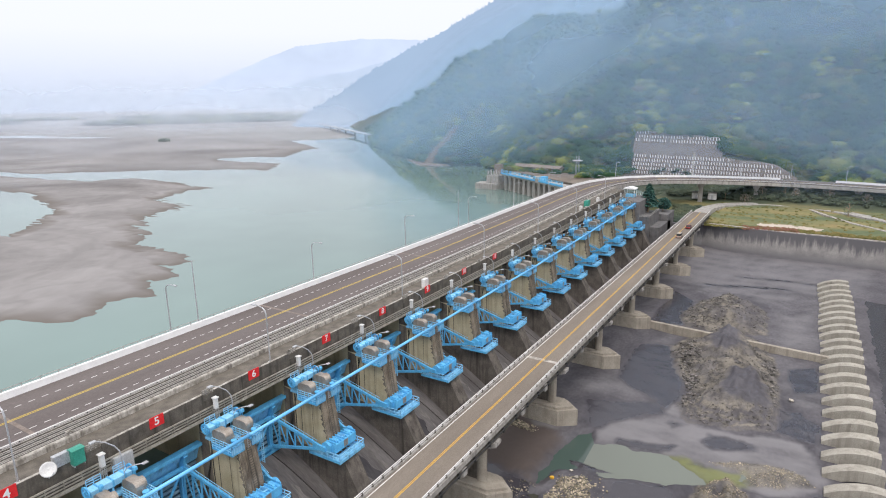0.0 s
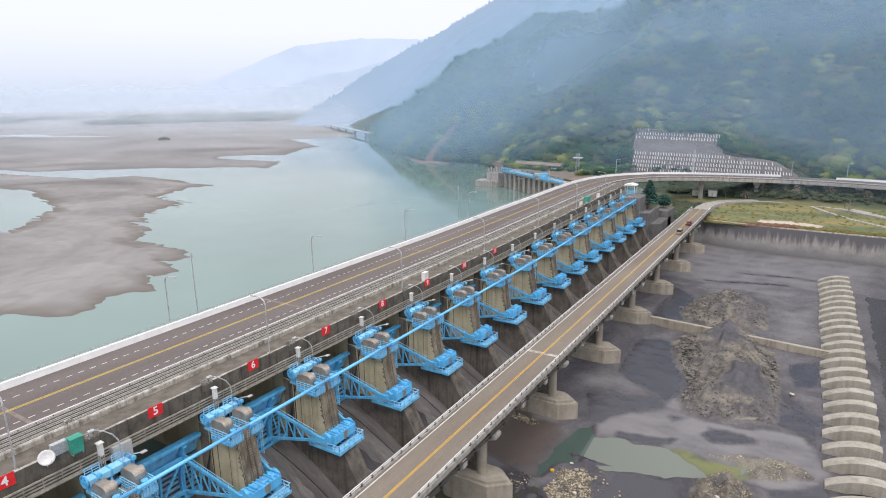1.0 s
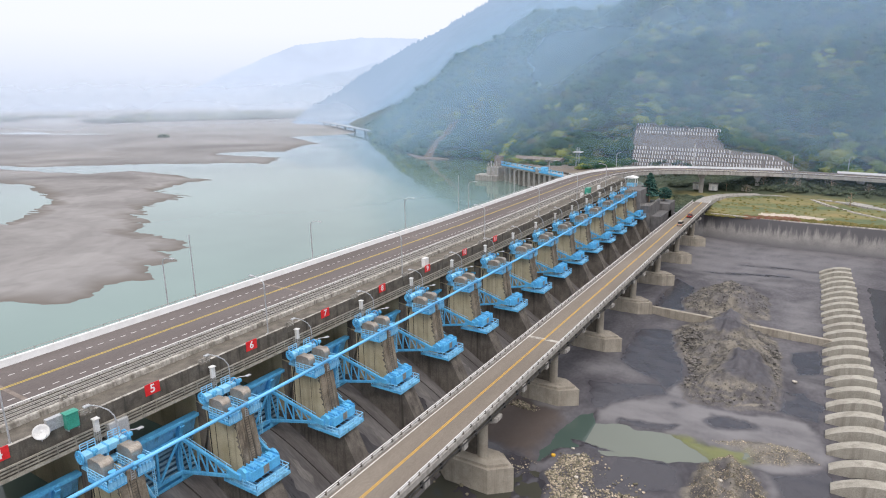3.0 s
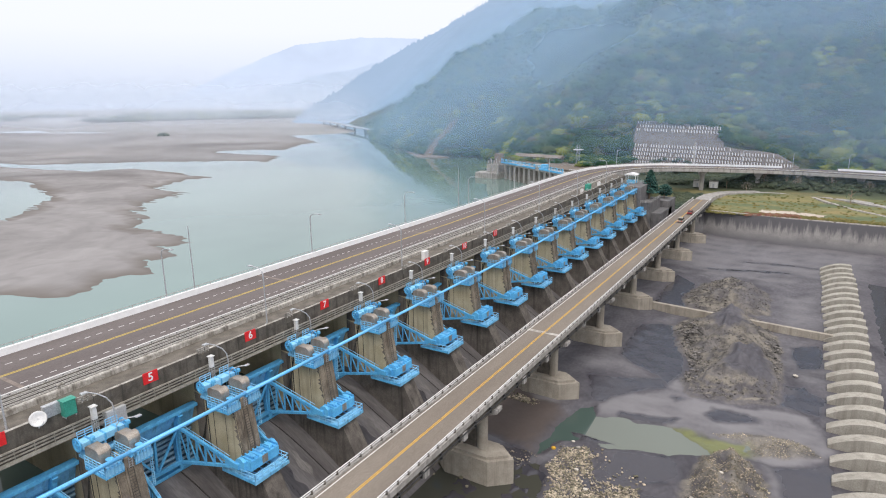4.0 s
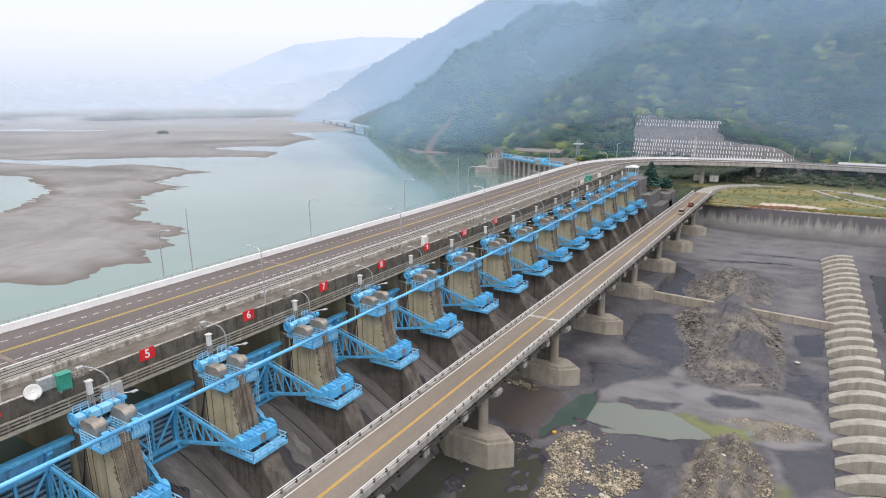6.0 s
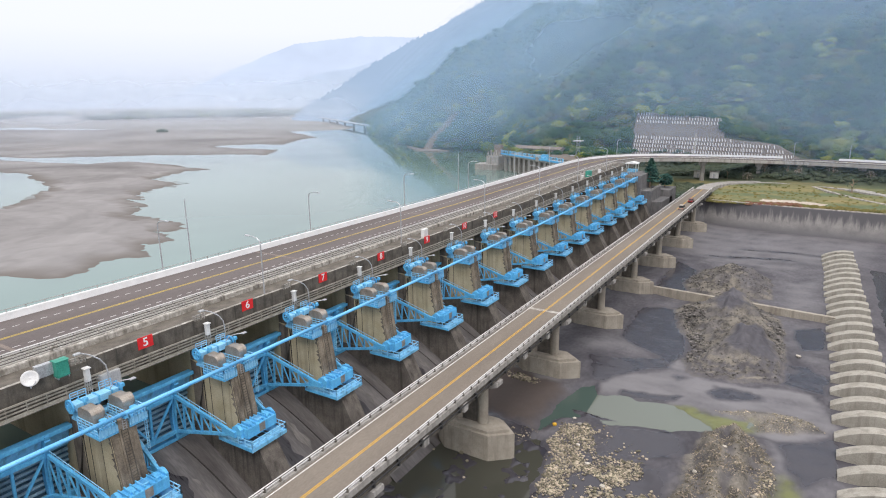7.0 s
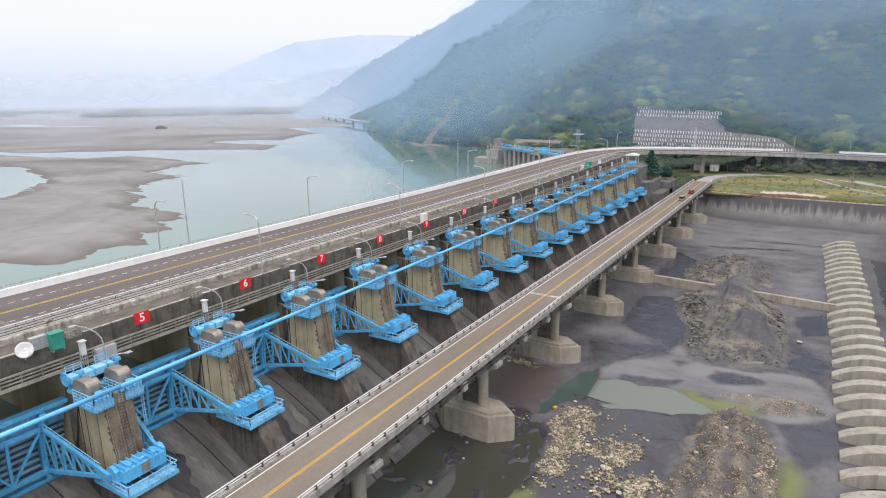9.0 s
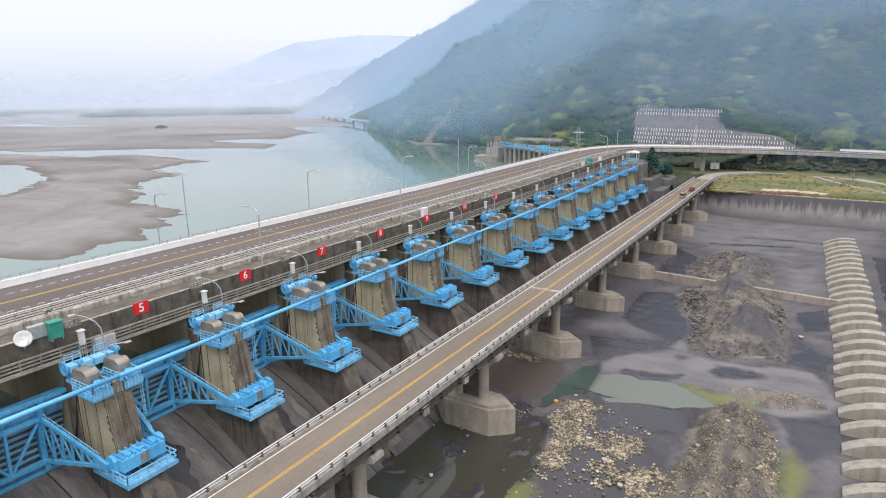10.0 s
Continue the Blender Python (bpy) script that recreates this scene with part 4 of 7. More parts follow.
LOBE = [(50.3, 48.1), (51.8, 50.8), (54.5, 52.4), (56.4, 48.9), (56.7, 44.9), (55.3, 42.4), (52.7, 43.3)]
HEAP2 = [(58.4, 66.7), (60.8, 69.1), (64.6, 66.5), (66.6, 62.4), (67.8, 55.6), (68.7, 48.0), (69.2, 43.7), (69.4, 22), (52, 22), (54.2, 34.9), (54.9, 39.2), (55.5, 44.2), (56.3, 48.9), (56.1, 54.3), (56.5, 59.7)]
TONGUE = [(57.3, 73.0), (62.9, 76.2), (69.1, 78.3), (72.7, 77.2), (74.9, 74.3), (69.4, 70.7), (64.9, 68.7), (63.9, 72.3)]

POOLS = [
    [(36.2, 68.4), (40.6, 70.3), (45.8, 70.8), (50.8, 71.6), (55.7, 72.0), (57.0, 71.0), (63.6, 72.6), (64.2, 69.2), (56.7, 65.3), (52.6, 62.4), (48.1, 61.2), (43.6, 59.5), (39.9, 58.8), (37.3, 59.8), (32.9, 55.7), (32.2, 50.5), (31.0, 49.8), (30.6, 54.1), (30.9, 65.3), (32.6, 70.4), (34.9, 72.7)],
    [(14, 10), (36.5, 18), (37.6, 32.9), (35.6, 42.4), (33.7, 48.4), (31, 48.0), (24, 47), (14, 46)],
    [(88, 30), (150, 30), (150, 190), (88, 200)],
]
STRIPS = [
    [(32.7, 61.3), (36.8, 61.3), (43.7, 61.0), (39.6, 59.1), (35.2, 59.6)],
    [(39.5, 70.9), (40.4, 72.9), (45.1, 73.8), (51.2, 76.2), (50.5, 73.5), (45.9, 70.9), (42.0, 70.3)],
    [(54.6, 81.0), (56.1, 83.7), (62.1, 84.2), (64.2, 83.1), (65.0, 81.4), (59.7, 79.1), (56.5, 79.0)],
    [(47.3, 84.0), (48.2, 85.5), (51.1, 85.5), (49.1, 83.1)],
]
WETS = STRIPS + [
    [(42.6, 52.1), (43.8, 58.7), (51.7, 61.9), (54.3, 59.4), (55.4, 54.9), (52.8, 52.2), (47.2, 49.9), (44.5, 50.1)],
    [(67.7, 65.9), (69.6, 67.5), (76.0, 72.5), (77.5, 71.6), (77.5, 61.0), (72.3, 54.9), (70.6, 57.3), (69.5, 59.3), (69.2, 63.0)],
    [(29.0, 84.7), (34.4, 87.9), (44.4, 92.8), (46.0, 88.0), (38.9, 80.5), (35.8, 74.8), (33.9, 73.7)],
    [(69.5, 20), (77, 20), (77, 42), (71.6, 43)],
    [(67.6, 92), (75, 90), (76, 98), (72, 104), (68, 101)],
    [(68, 126), (75, 133), (75.5, 116), (70, 112)],
    [(36, 30), (52, 22), (56, 34), (54, 48), (44, 50), (40, 45)],
    [(32, 100), (46, 90), (48, 100), (40, 128), (31, 124)],
    [(10, 0), (34, 5), (36, 45), (30, 50), (12, 52)],
    [(30, 142), (40, 146), (38, 172), (30, 180)],
    [(36, 193), (46, 197), (62, 202), (72, 198), (62, 199), (46, 194)],
    [(40, 208), (60, 213), (80, 211), (60, 210)],
]
FLATS = [
    [(35.5, 74.0), (37.0, 78.8), (43.0, 82.9), (46.1, 87.3), (46.2, 93.5), (48.1, 93.5), (49.6, 87.6), (54.7, 85.7), (61.9, 86.5), (66.7, 89.0), (72.5, 88.8), (75.4, 83.5), (76.4, 77.7), (75.2, 72.7), (68.8, 67.4), (65.0, 67.8), (55.7, 72.0), (45.8, 70.8), (36.5, 69.1)],
    [(66.3, 66.8), (68.0, 66.3), (69.4, 63.1), (69.5, 59.4), (70.8, 57.4), (69.7, 56.4), (68.4, 59.6), (68.0, 63.3)],
    [(16.8, 70.5), (18.4, 72.8), (22.3, 73.0), (29.4, 71.1), (28.3, 68.9), (23.8, 67.9), (19.2, 69.8)],
    [(44, 56.5), (46, 58.8), (50, 58.6), (50, 56.5), (47, 55.2)],
]
PALES = [
    [(25.6, 86.7), (31.5, 102.9), (41.1, 108.4), (46.4, 94.7), (39.0, 94.4), (33.0, 92.9)],
    [(68.5, 131), (74.5, 128), (75.4, 111.4), (72, 106), (68.5, 112)],
    [(63.5, 172), (67.3, 170), (73.3, 178), (74.0, 146), (66, 141)],
    [(40, 186), (60, 182), (72, 196), (56, 192), (42, 190)],
    [(38, 136), (34, 112), (40, 108), (38, 128)],
    [(28, 182), (50, 188), (74, 204), (88, 216), (70, 210), (48, 195)],
    [(22, 190), (50, 193), (74, 198), (90, 220), (92, 246), (26, 252)],
    [(72.5, 52), (77, 58), (77, 44), (72.5, 44)],
]
MUD = [[(10, 50), (31, 50), (30.5, 66), (24, 72), (10, 74)]]
ALGAE = [
    [(51.0, 71.5), (55.7, 72.0), (57.0, 71.0), (63.6, 72.6), (64.2, 69.2), (58.7, 66.3), (56.0, 68.0), (52.5, 70.0)],
    [(68.9, 52.3), (70.0, 56.5), (72.3, 51.8), (71.3, 44.9), (69.9, 40)],
    [(34.5, 18.0), (35.5, 26.6), (38.6, 30.6), (40.8, 26.9), (38.5, 18.0)],
]


def ease(d, w):
    t = np.clip(d / w * 0.5 + 0.5, 0, 1)
    return t * t * (3 - 2 * t)


def cover(x, y, polys, w, seed, rough=1.0):
    """How far each place belongs to a set of outlines, with uneven edges."""
    out = np.zeros(np.shape(x))
    wob = rough * (1.2 * waves(x, y, 9, seed) + 0.5 * waves(x, y, 2.5, seed + 1, 2))
    for p in polys:
        out = np.maximum(out, ease(inside(x, y, p) + wob, w))
    return out


def heaps(x, y):
    wob = waves(x, y, 9, 3) * 0.5 + 0.3 * waves(x, y, 2.4, 4, 2)
    return np.maximum(inside(x, y, HEAP1), inside(x, y, HEAP3)) + wob, inside(x, y, HEAP2) + wob, inside(x, y, TONGUE) + 0.6 * wob


def bed_height(x, y):
    z = BED + 0.07 * waves(x, y, 26, 1) + 0.015 * waves(x, y, 5, 2)
    z = z + 0.8 * ease(33.0 - x, 6.0) * (1 - cover(x, y, POOLS, 4.0, 23, 0.3)) - 0.75 * cover(x, y, POOLS, 1.1, 23, 0.3)
    z = z + 0.62 * cover(x, y, STRIPS[:1], 0.9, 27, 0.15) + 0.5 * cover(x, y, ALGAE[:1], 1.0, 26, 0.5)
    z = z + 0.62 * np.clip(waves(x, y, 8, 33) + 0.15, 0, 1) * cover(x, y, POOLS[1:2], 1.1, 23, 0.3)
    d1, d2, d3 = heaps(x, y)
    # two low benches cut by the stream round the foot of the heap, then loose tipped material
    rise = 0.45 * ease(d1 - 0.5, 0.5) + 0.5 * ease(d1 - 2.6, 0.6) + 0.4 * ease(d1 - 4.4, 0.8)
    rise = rise + np.clip(d1 - 3.5, 0, 9) ** 0.75 * 0.42 * (1 + 0.5 * waves(x, y, 12, 5))
    rise = rise + 2.3 * ease(inside(x, y, MOUND) + 0.7 * waves(x, y, 6, 14), 4.5) + 1.5 * ease(inside(x, y, MOUND2) + 0.7 * waves(x, y, 6, 18), 4.0) + 0.5 * ease(inside(x, y, GREYTOP), 2.0)
    z = z + rise + ease(d1 - 4, 2.5) * (0.26 * waves(x, y, 4.2, 6) + 0.10 * waves(x, y, 1.6, 7, 2))
    # long ridges left side by side by the stream
    crest = np.sin((x + 0.12 * y + 0.8 * waves(x, y, 14, 11, 2)) * 1.55)
    tall = np.clip(d2, 0, 6) ** 0.8 * 0.78 * (1 + 0.2 * waves(x, y, 9, 8)) + 0.62 * crest * ease(d2 - 1.5, 2.5) + 0.9 * ease(inside(x, y, LOBE) + 0.3 * waves(x, y, 4, 15), 1.6)
    z = z + tall + ease(d2, 1.5) * (0.12 * waves(x, y, 2.6, 9) + 0.06 * waves(x, y, 1.2, 10, 2))
    z = z + np.clip(d3, 0, 2.5) * 0.26
    return z


def bed_material():
    """Silt, wet silt, pale sand and gravel mixed by where each lies."""
    m = shade("silty river bed", (0.046, 0.043, 0.05), (0.125, 0.118, 0.126), 0.06, fine=1.6, rough=0.8, bump=0.35, squash=(0.9, 0.55, 1))
    n, l = m.node_tree.nodes, m.node_tree.links
    for nd in n:
        if nd.type == "TEX_NOISE" and nd.inputs["Scale"].default_value < 0.1:
            nd.inputs["Distortion"].default_value = 1.6
    b = n["Principled BSDF"]
    col = b.inputs["Base Color"].links[0].from_socket
    geo, fine, ramp_g = n.new("ShaderNodeNewGeometry"), n.new("ShaderNodeTexVoronoi"), n.new("ShaderNodeValToRGB")
    fine.inputs["Scale"].default_value = 4.2
    l.new(geo.outputs["Position"], fine.inputs["Vector"])
    lump, mul = n.new("ShaderNodeTexNoise"), n.new("ShaderNodeMath")
    lump.inputs["Scale"].default_value, lump.inputs["Detail"].default_value = 0.33, 5
    l.new(geo.outputs["Position"], lump.inputs["Vector"])
    mul.operation = "MULTIPLY_ADD"
    l.new(fine.outputs["Color"], mul.inputs[0])
    mul.inputs[1].default_value = 0.62
    shift = n.new("ShaderNodeMapRange")
    shift.inputs["From Min"].default_value, shift.inputs["From Max"].default_value = 0.38, 0.62
    shift.inputs["To Min"].default_value, shift.inputs["To Max"].default_value = -0.1, 0.65
    l.new(lump.outputs["Fac"], shift.inputs["Value"])
    l.new(shift.outputs[0], mul.inputs[2])
    l.new(mul.outputs[0], ramp_g.inputs[0])
    ramp_g.color_ramp.elements[0].color, ramp_g.color_ramp.elements[1].color = (0.036, 0.033, 0.031, 1), (0.21, 0.188, 0.152, 1)
    for key, tone in (("mud", (0.082, 0.062, 0.05)), ("pale", (0.20, 0.193, 0.196)), ("wet", (0.047, 0.044, 0.051)), ("gravel", None), ("algae", (0.17, 0.185, 0.05))):
        at, mx = n.new("ShaderNodeAttribute"), n.new("ShaderNodeMix")
        at.attribute_name, mx.data_type = key, "RGBA"
        l.new(at.outputs["Fac"], mx.inputs["Factor"])
        l.new(col, mx.inputs["A"])
        if tone:
            mx.inputs["B"].default_value = (*tone, 1)
        else:
            l.new(ramp_g.outputs[0], mx.inputs["B"])
        col = mx.outputs["Result"]
        if key == "wet":
            mr = n.new("ShaderNodeMapRange")
            mr.inputs["To Min"].default_value, mr.inputs["To Max"].default_value = 0.8, 0.22
            l.new(at.outputs["Fac"], mr.inputs["Value"])
            l.new(mr.outputs[0], b.inputs["Roughness"])
    l.new(col, b.inputs["Base Color"])
    return m


bed = sheet("riverbed", steps(2, 22, 1.0) + steps(22, 80, 0.4)[1:] + steps(80, 90, 0.8)[1:] + steps(91, 130, 2.5) + steps(133, 900, 8, 1.25)[1:], steps(-160, 18, 5) + steps(18, 98, 0.4)[1:] + steps(98, 190, 0.65)[1:] + steps(190, 262, 2)[1:], bed_height, bed_material(), "dark wet silty river bed with sand and gravel", "riverbed")
co = np.empty(len(bed.data.vertices) * 3)
bed.data.vertices.foreach_get("co", co)
bx, by = co[0::3], co[1::3]
d1, d2, d3 = heaps(bx, by)
stony = np.maximum(np.maximum(ease(d1, 0.8), ease(d2, 0.9)), 0.85 * ease(d3, 0.9))
dark_fill = np.maximum(cover(bx, by, [MOUND, MOUND2], 1.2, 14, 0.6), np.maximum(0.75 * cover(bx, by, [GREYTOP], 1.5, 17), 0.75 * cover(bx, by, [LOBE], 1.0, 15, 0.3)))
dark_fill = np.maximum(dark_fill, 0.5 * ease(d1, 1.0) * (waves(bx, by, 7, 16) > 0.25))
# bands in the gravel colour stand for shadow lines under the bench edges
rim = ease(d1 - 0.2, 0.4) * ease(5.0 - d1, 0.6) * (by < 101)
stony = stony * (1 - dark_fill) * (1 - 0.75 * rim * (np.sin(d1 * 3.4) > -0.1))
# furrow shade put into the colour: the gravel tone fades between the crests
furrow = np.sin((bx + 0.12 * by + 0.8 * waves(bx, by, 14, 11, 2)) * 1.55)
stony = np.where(d2 > 1.0, stony * np.clip(0.75 + 0.45 * furrow, 0.25, 1), stony)
wet = np.maximum(cover(bx, by, WETS, 0.9, 24, 0.35), np.maximum(0.8 * cover(bx, by, POOLS, 2.0, 23, 0.3), 0.4 * cover(bx, by, [MOUND, MOUND2], 1.2, 14, 0.6))) * (1 - stony)
pale = np.maximum(0.85 * cover(bx, by, FLATS, 0.9, 25, 0.3), 0.55 * cover(bx, by, PALES, 4.0, 28)) * (1 - np.maximum(cover(bx, by, STRIPS, 0.9, 24, 0.35), ease(d1, 1.0)))
pale = pale * np.clip(0.8 + 0.3 * waves(bx * 0.5, by, 11, 29), 0.35, 1.0)
for key, val in (("mud", 0.8 * cover(bx, by, MUD, 3.0, 30)), ("wet", wet), ("pale", pale), ("gravel", 0.95 * stony), ("algae", 0.75 * cover(bx, by, ALGAE, 1.6, 26, 0.5))):
    bed.data.attributes.new(key, "FLOAT", "POINT").data.foreach_set("value", np.clip(val, 0, 1))

M_TEAL = water("darker teal water", (0.056, 0.082, 0.07), 0.04, 0.04, 1.2)
for outline, mt, lab in (([(36.3, 73), (36.9, 60.6), (38, 48.5), (68, 48.5), (68, 87), (36, 87)], M_POOLG, "shallow milky grey-green pool on the river bed"), ([(28, 49.9), (37.9, 49.9), (36.9, 60.6), (36.3, 73), (36, 87), (28, 87)], M_TEAL, "darker teal end of the pool"), ([(10, 6), (38.5, 6), (38.5, 49.8), (10, 49.8)], M_POOL, "still murky pool under the lower bridge"), ([(86, 24), (160, 24), (160, 206), (86, 206)], M_WET, "grey water beyond the sill blocks")):
    setting("pool", Mesh().add([(x, y, BED - 0.3) for x, y in outline], [tuple(range(len(outline)))]), mt, lab, "pool")


def patch(name, poly, material, label, category, z, wob=1.0, step=0.8, follow=None, seed=0):
    """A draped patch with an uneven outline, cut from a grid."""
    px, py = [p[0] for p in poly], [p[1] for p in poly]
    xs, ys = np.arange(min(px) - 3, max(px) + 3, step), np.arange(min(py) - 3, max(py) + 3, step)
    gx, gy = np.meshgrid(xs, ys)
    keep = inside(gx, gy, poly) + wob * waves(gx, gy, 7, seed) > 0
    gz = follow(gx, gy) + z
    me, w = Mesh(), len(xs)
    me.v = list(zip(gx.ravel().tolist(), gy.ravel().tolist(), gz.ravel().tolist()))
    for j in range(len(ys) - 1):
        for i in range(w - 1):
            if keep[j, i] and keep[j + 1, i] and keep[j, i + 1] and keep[j + 1, i + 1]:
                me.f.append((j * w + i, j * w + i + 1, j * w + w + i + 1, j * w + w + i))
    used = sorted({i for q in me.f for i in q})
    back = {k: n for n, k in enumerate(used)}
    me.v, me.f = [me.v[k] for k in used], [tuple(back[i] for i in q) for q in me.f]
    return setting(name, me, material, label, category, smooth=True)


# ---- bank at the weir's end ----
def bank_height(x, y):
    z = -17.4 + np.clip((y - 255) / 50, 0, 1) * 5.5 + 0.35 * waves(x, y, 30, 31) + np.clip((x - 28) / 14, 0, 1) * np.clip((y - 299) / 8, 0, 1) * 4.6
    return z


def stained_wall():
    """Grey wall, black with slime at its top, with run-off streaks that fray downwards and silt on its foot."""
    m = shade("slimy bank wall", (0.24, 0.23, 0.22), (0.38, 0.36, 0.335), 0.25)
    n, l = m.node_tree.nodes, m.node_tree.links
    b = n["Principled BSDF"]
    src = b.inputs["Base Color"].links[0].from_socket
    geo, mp, nz, sep, ad, mr, mx = n.new("ShaderNodeNewGeometry"), n.new("ShaderNodeMapping"), n.new("ShaderNodeTexNoise"), n.new("ShaderNodeSeparateXYZ"), n.new("ShaderNodeMath"), n.new("ShaderNodeMapRange"), n.new("ShaderNodeMix")
    mp.inputs["Scale"].default_value = (0.55, 0.55, 0.05)
    nz.inputs["Scale"].default_value, nz.inputs["Detail"].default_value, nz.inputs["Roughness"].default_value = 1.0, 6, 0.7
    l.new(geo.outputs["Position"], mp.inputs["Vector"])
    l.new(mp.outputs[0], nz.inputs["Vector"])
    l.new(geo.outputs["Position"], sep.inputs[0])
    ad.operation = "MULTIPLY_ADD"
    l.new(sep.outputs["Z"], ad.inputs[0])
    ad.inputs[1].default_value = 0.055
    ad.inputs[2].default_value = 1.28
    su = n.new("ShaderNodeMath")
    l.new(ad.outputs[0], su.inputs[0])
    l.new(nz.outputs["Fac"], su.inputs[1])
    l.new(su.outputs[0], mr.inputs["Value"])
    mr.inputs["From Min"].default_value, mr.inputs["From Max"].default_value = 0.5, 0.66
    mx.data_type = "RGBA"
    l.new(mr.outputs[0], mx.inputs["Factor"])
    l.new(src, mx.inputs["A"])
    mx.inputs["B"].default_value = (0.135, 0.13, 0.136, 1)
    low, mx2 = n.new("ShaderNodeMapRange"), n.new("ShaderNodeMix")
    low.inputs["From Min"].default_value, low.inputs["From Max"].default_value = -27.9, -24.0
    low.inputs["To Min"].default_value, low.inputs["To Max"].default_value = 1, 0
    l.new(sep.outputs["Z"], low.inputs["Value"])
    mx2.data_type = "RGBA"
    l.new(low.outputs[0], mx2.inputs["Factor"])
    l.new(mx.outputs["Result"], mx2.inputs["A"])
    mx2.inputs["B"].default_value = (0.19, 0.184, 0.19, 1)
    l.new(mx2.outputs["Result"], b.inputs["Base Color"])
    return m


def bank_ground():
    """Dry yellow grass with green and brown bands, painted dark towards the hill for scrub and the viaduct's shade."""
    m = shade("bank grass", (0.15, 0.165, 0.085), (0.15, 0.165, 0.085), 0.07, fine=1.5, rough=0.95, bump=0.8, squash=(0.35, 1.3, 1))
    n, l = m.node_tree.nodes, m.node_tree.links
    for nd in n:
        if nd.type == "VALTORGB":
            cr = nd.color_ramp
            cr.elements[0].position, cr.elements[1].position = 0.36, 0.64
            cr.elements[0].color, cr.elements[1].color = (0.09, 0.12, 0.065, 1), (0.24, 0.19, 0.085, 1)
            cr.elements.new(0.47).color = (0.135, 0.15, 0.07, 1)
            cr.elements.new(0.56).color = (0.20, 0.18, 0.08, 1)
    b = n["Principled BSDF"]
    src = b.inputs["Base Color"].links[0].from_socket
    geo, sep, nz, ad, mr, mx = n.new("ShaderNodeNewGeometry"), n.new("ShaderNodeSeparateXYZ"), n.new("ShaderNodeTexNoise"), n.new("ShaderNodeMath"), n.new("ShaderNodeMapRange"), n.new("ShaderNodeMix")
    nz.inputs["Scale"].default_value = 0.08
    l.new(geo.outputs["Position"], sep.inputs[0])
    l.new(geo.outputs["Position"], nz.inputs["Vector"])
    ad.operation = "MULTIPLY_ADD"
    l.new(nz.outputs["Fac"], ad.inputs[0])
    ad.inputs[1].default_value = 18
    l.new(sep.outputs["Y"], ad.inputs[2])
    l.new(ad.outputs[0], mr.inputs["Value"])
    mr.inputs["From Min"].default_value, mr.inputs["From Max"].default_value = 298, 309
    mx.data_type = "RGBA"
    l.new(mr.outputs[0], mx.inputs["Factor"])
    l.new(src, mx.inputs["A"])
    mx.inputs["B"].default_value = (0.065, 0.08, 0.05, 1)
    l.new(mx.outputs["Result"], b.inputs["Base Color"])
    return m


setting("bank_wall", Mesh().prism([(8, 247), (27, 254), (60, 249), (300, 235), (900, 200), (900, 203), (300, 238), (60, 252), (26, 257), (8, 251)], -30, -17.2, "z"), stained_wall(), "long stained concrete bank wall", "wall")
sheet("bank", steps(-30, 300, 4) + steps(305, 900, 40)[1:], steps(251, 420, 4), lambda x, y: np.where(y < 258 - (x - 27) * 0.06, -17.25, bank_height(x, y)), bank_ground(), "grassy river bank below the hill", "bank")

# ---- reservoir ----
setting("water", Mesh().add([(-3000, -900, WATER_UP), (-3.2, -900, WATER_UP), (-3.2, 285, WATER_UP), (-24, 322, WATER_UP), (-24, 4000, WATER_UP), (-3000, 4000, WATER_UP)], [(0, 1, 2, 3, 4, 5)]), M_WATER, "calm silty green reservoir water", "water")
BAR1 = [(-900, 172), (-450, 171), (-387, 179), (-355, 184), (-344, 207), (-300, 208), (-265, 203), (-247, 203), (-250, 184), (-241, 170), (-239, 159), (-207, 149), (-198, 137), (-196, 128), (-184, 116), (-179, 108), (-153, 99), (-146, 87), (-128, 86), (-116, 85), (-106, 81), (-106, 75), (-97, 72), (-96, 64), (-90, 57), (-85, 51), (-87, 47), (-81, 39), (-81, 34), (-78, 30), (-84, 24), (-95, 23), (-120, 0), (-190, -60), (-900, -60)]
POND = [(-420, 128), (-360, 132), (-334, 135), (-295, 124), (-255, 112), (-242, 105), (-233, 94), (-218, 84), (-209, 69), (-260, 40), (-420, 20)]
BAR2 = [(-900, 180), (-450, 185), (-431, 201), (-381, 241), (-307, 284), (-288, 280), (-298, 297), (-322, 328), (-354, 324), (-404, 324), (-407, 342), (-390, 368), (-359, 369), (-400, 429), (-409, 468), (-481, 515), (-571, 575), (-640, 610), (-900, 480), (-1500, 320), (-1500, 120)]


def bar_height(x, y):
    w = waves(x, y, 60, 41) * 1.2 + waves(x, y, 14, 42) * 0.7 + 2.2 * waves(x * 0.22 - y * 0.05, y + 0.2 * x, 13, 46, 3) + 3.0 * np.clip((x + 330) / 120, 0, 1) * np.clip((y - 45) / 20, 0, 1) * waves(x * 0.14, y + 0.25 * x, 5.0, 44, 3)
    d = np.maximum(np.minimum(inside(x, y, BAR1), -inside(x, y, POND)), inside(x, y, BAR2)) + w
    return WATER_UP + np.clip(d * 0.06, -1.5, 0.75) + 0.12 * waves(x, y, 22, 43) * (d > 2)


sheet("sandbar", steps(-60, -1500, 2.0, 1.01), steps(-70, 620, 2.5), bar_height, M_SAND, "flat grey-brown sandbars rising from the water", "sandbar")

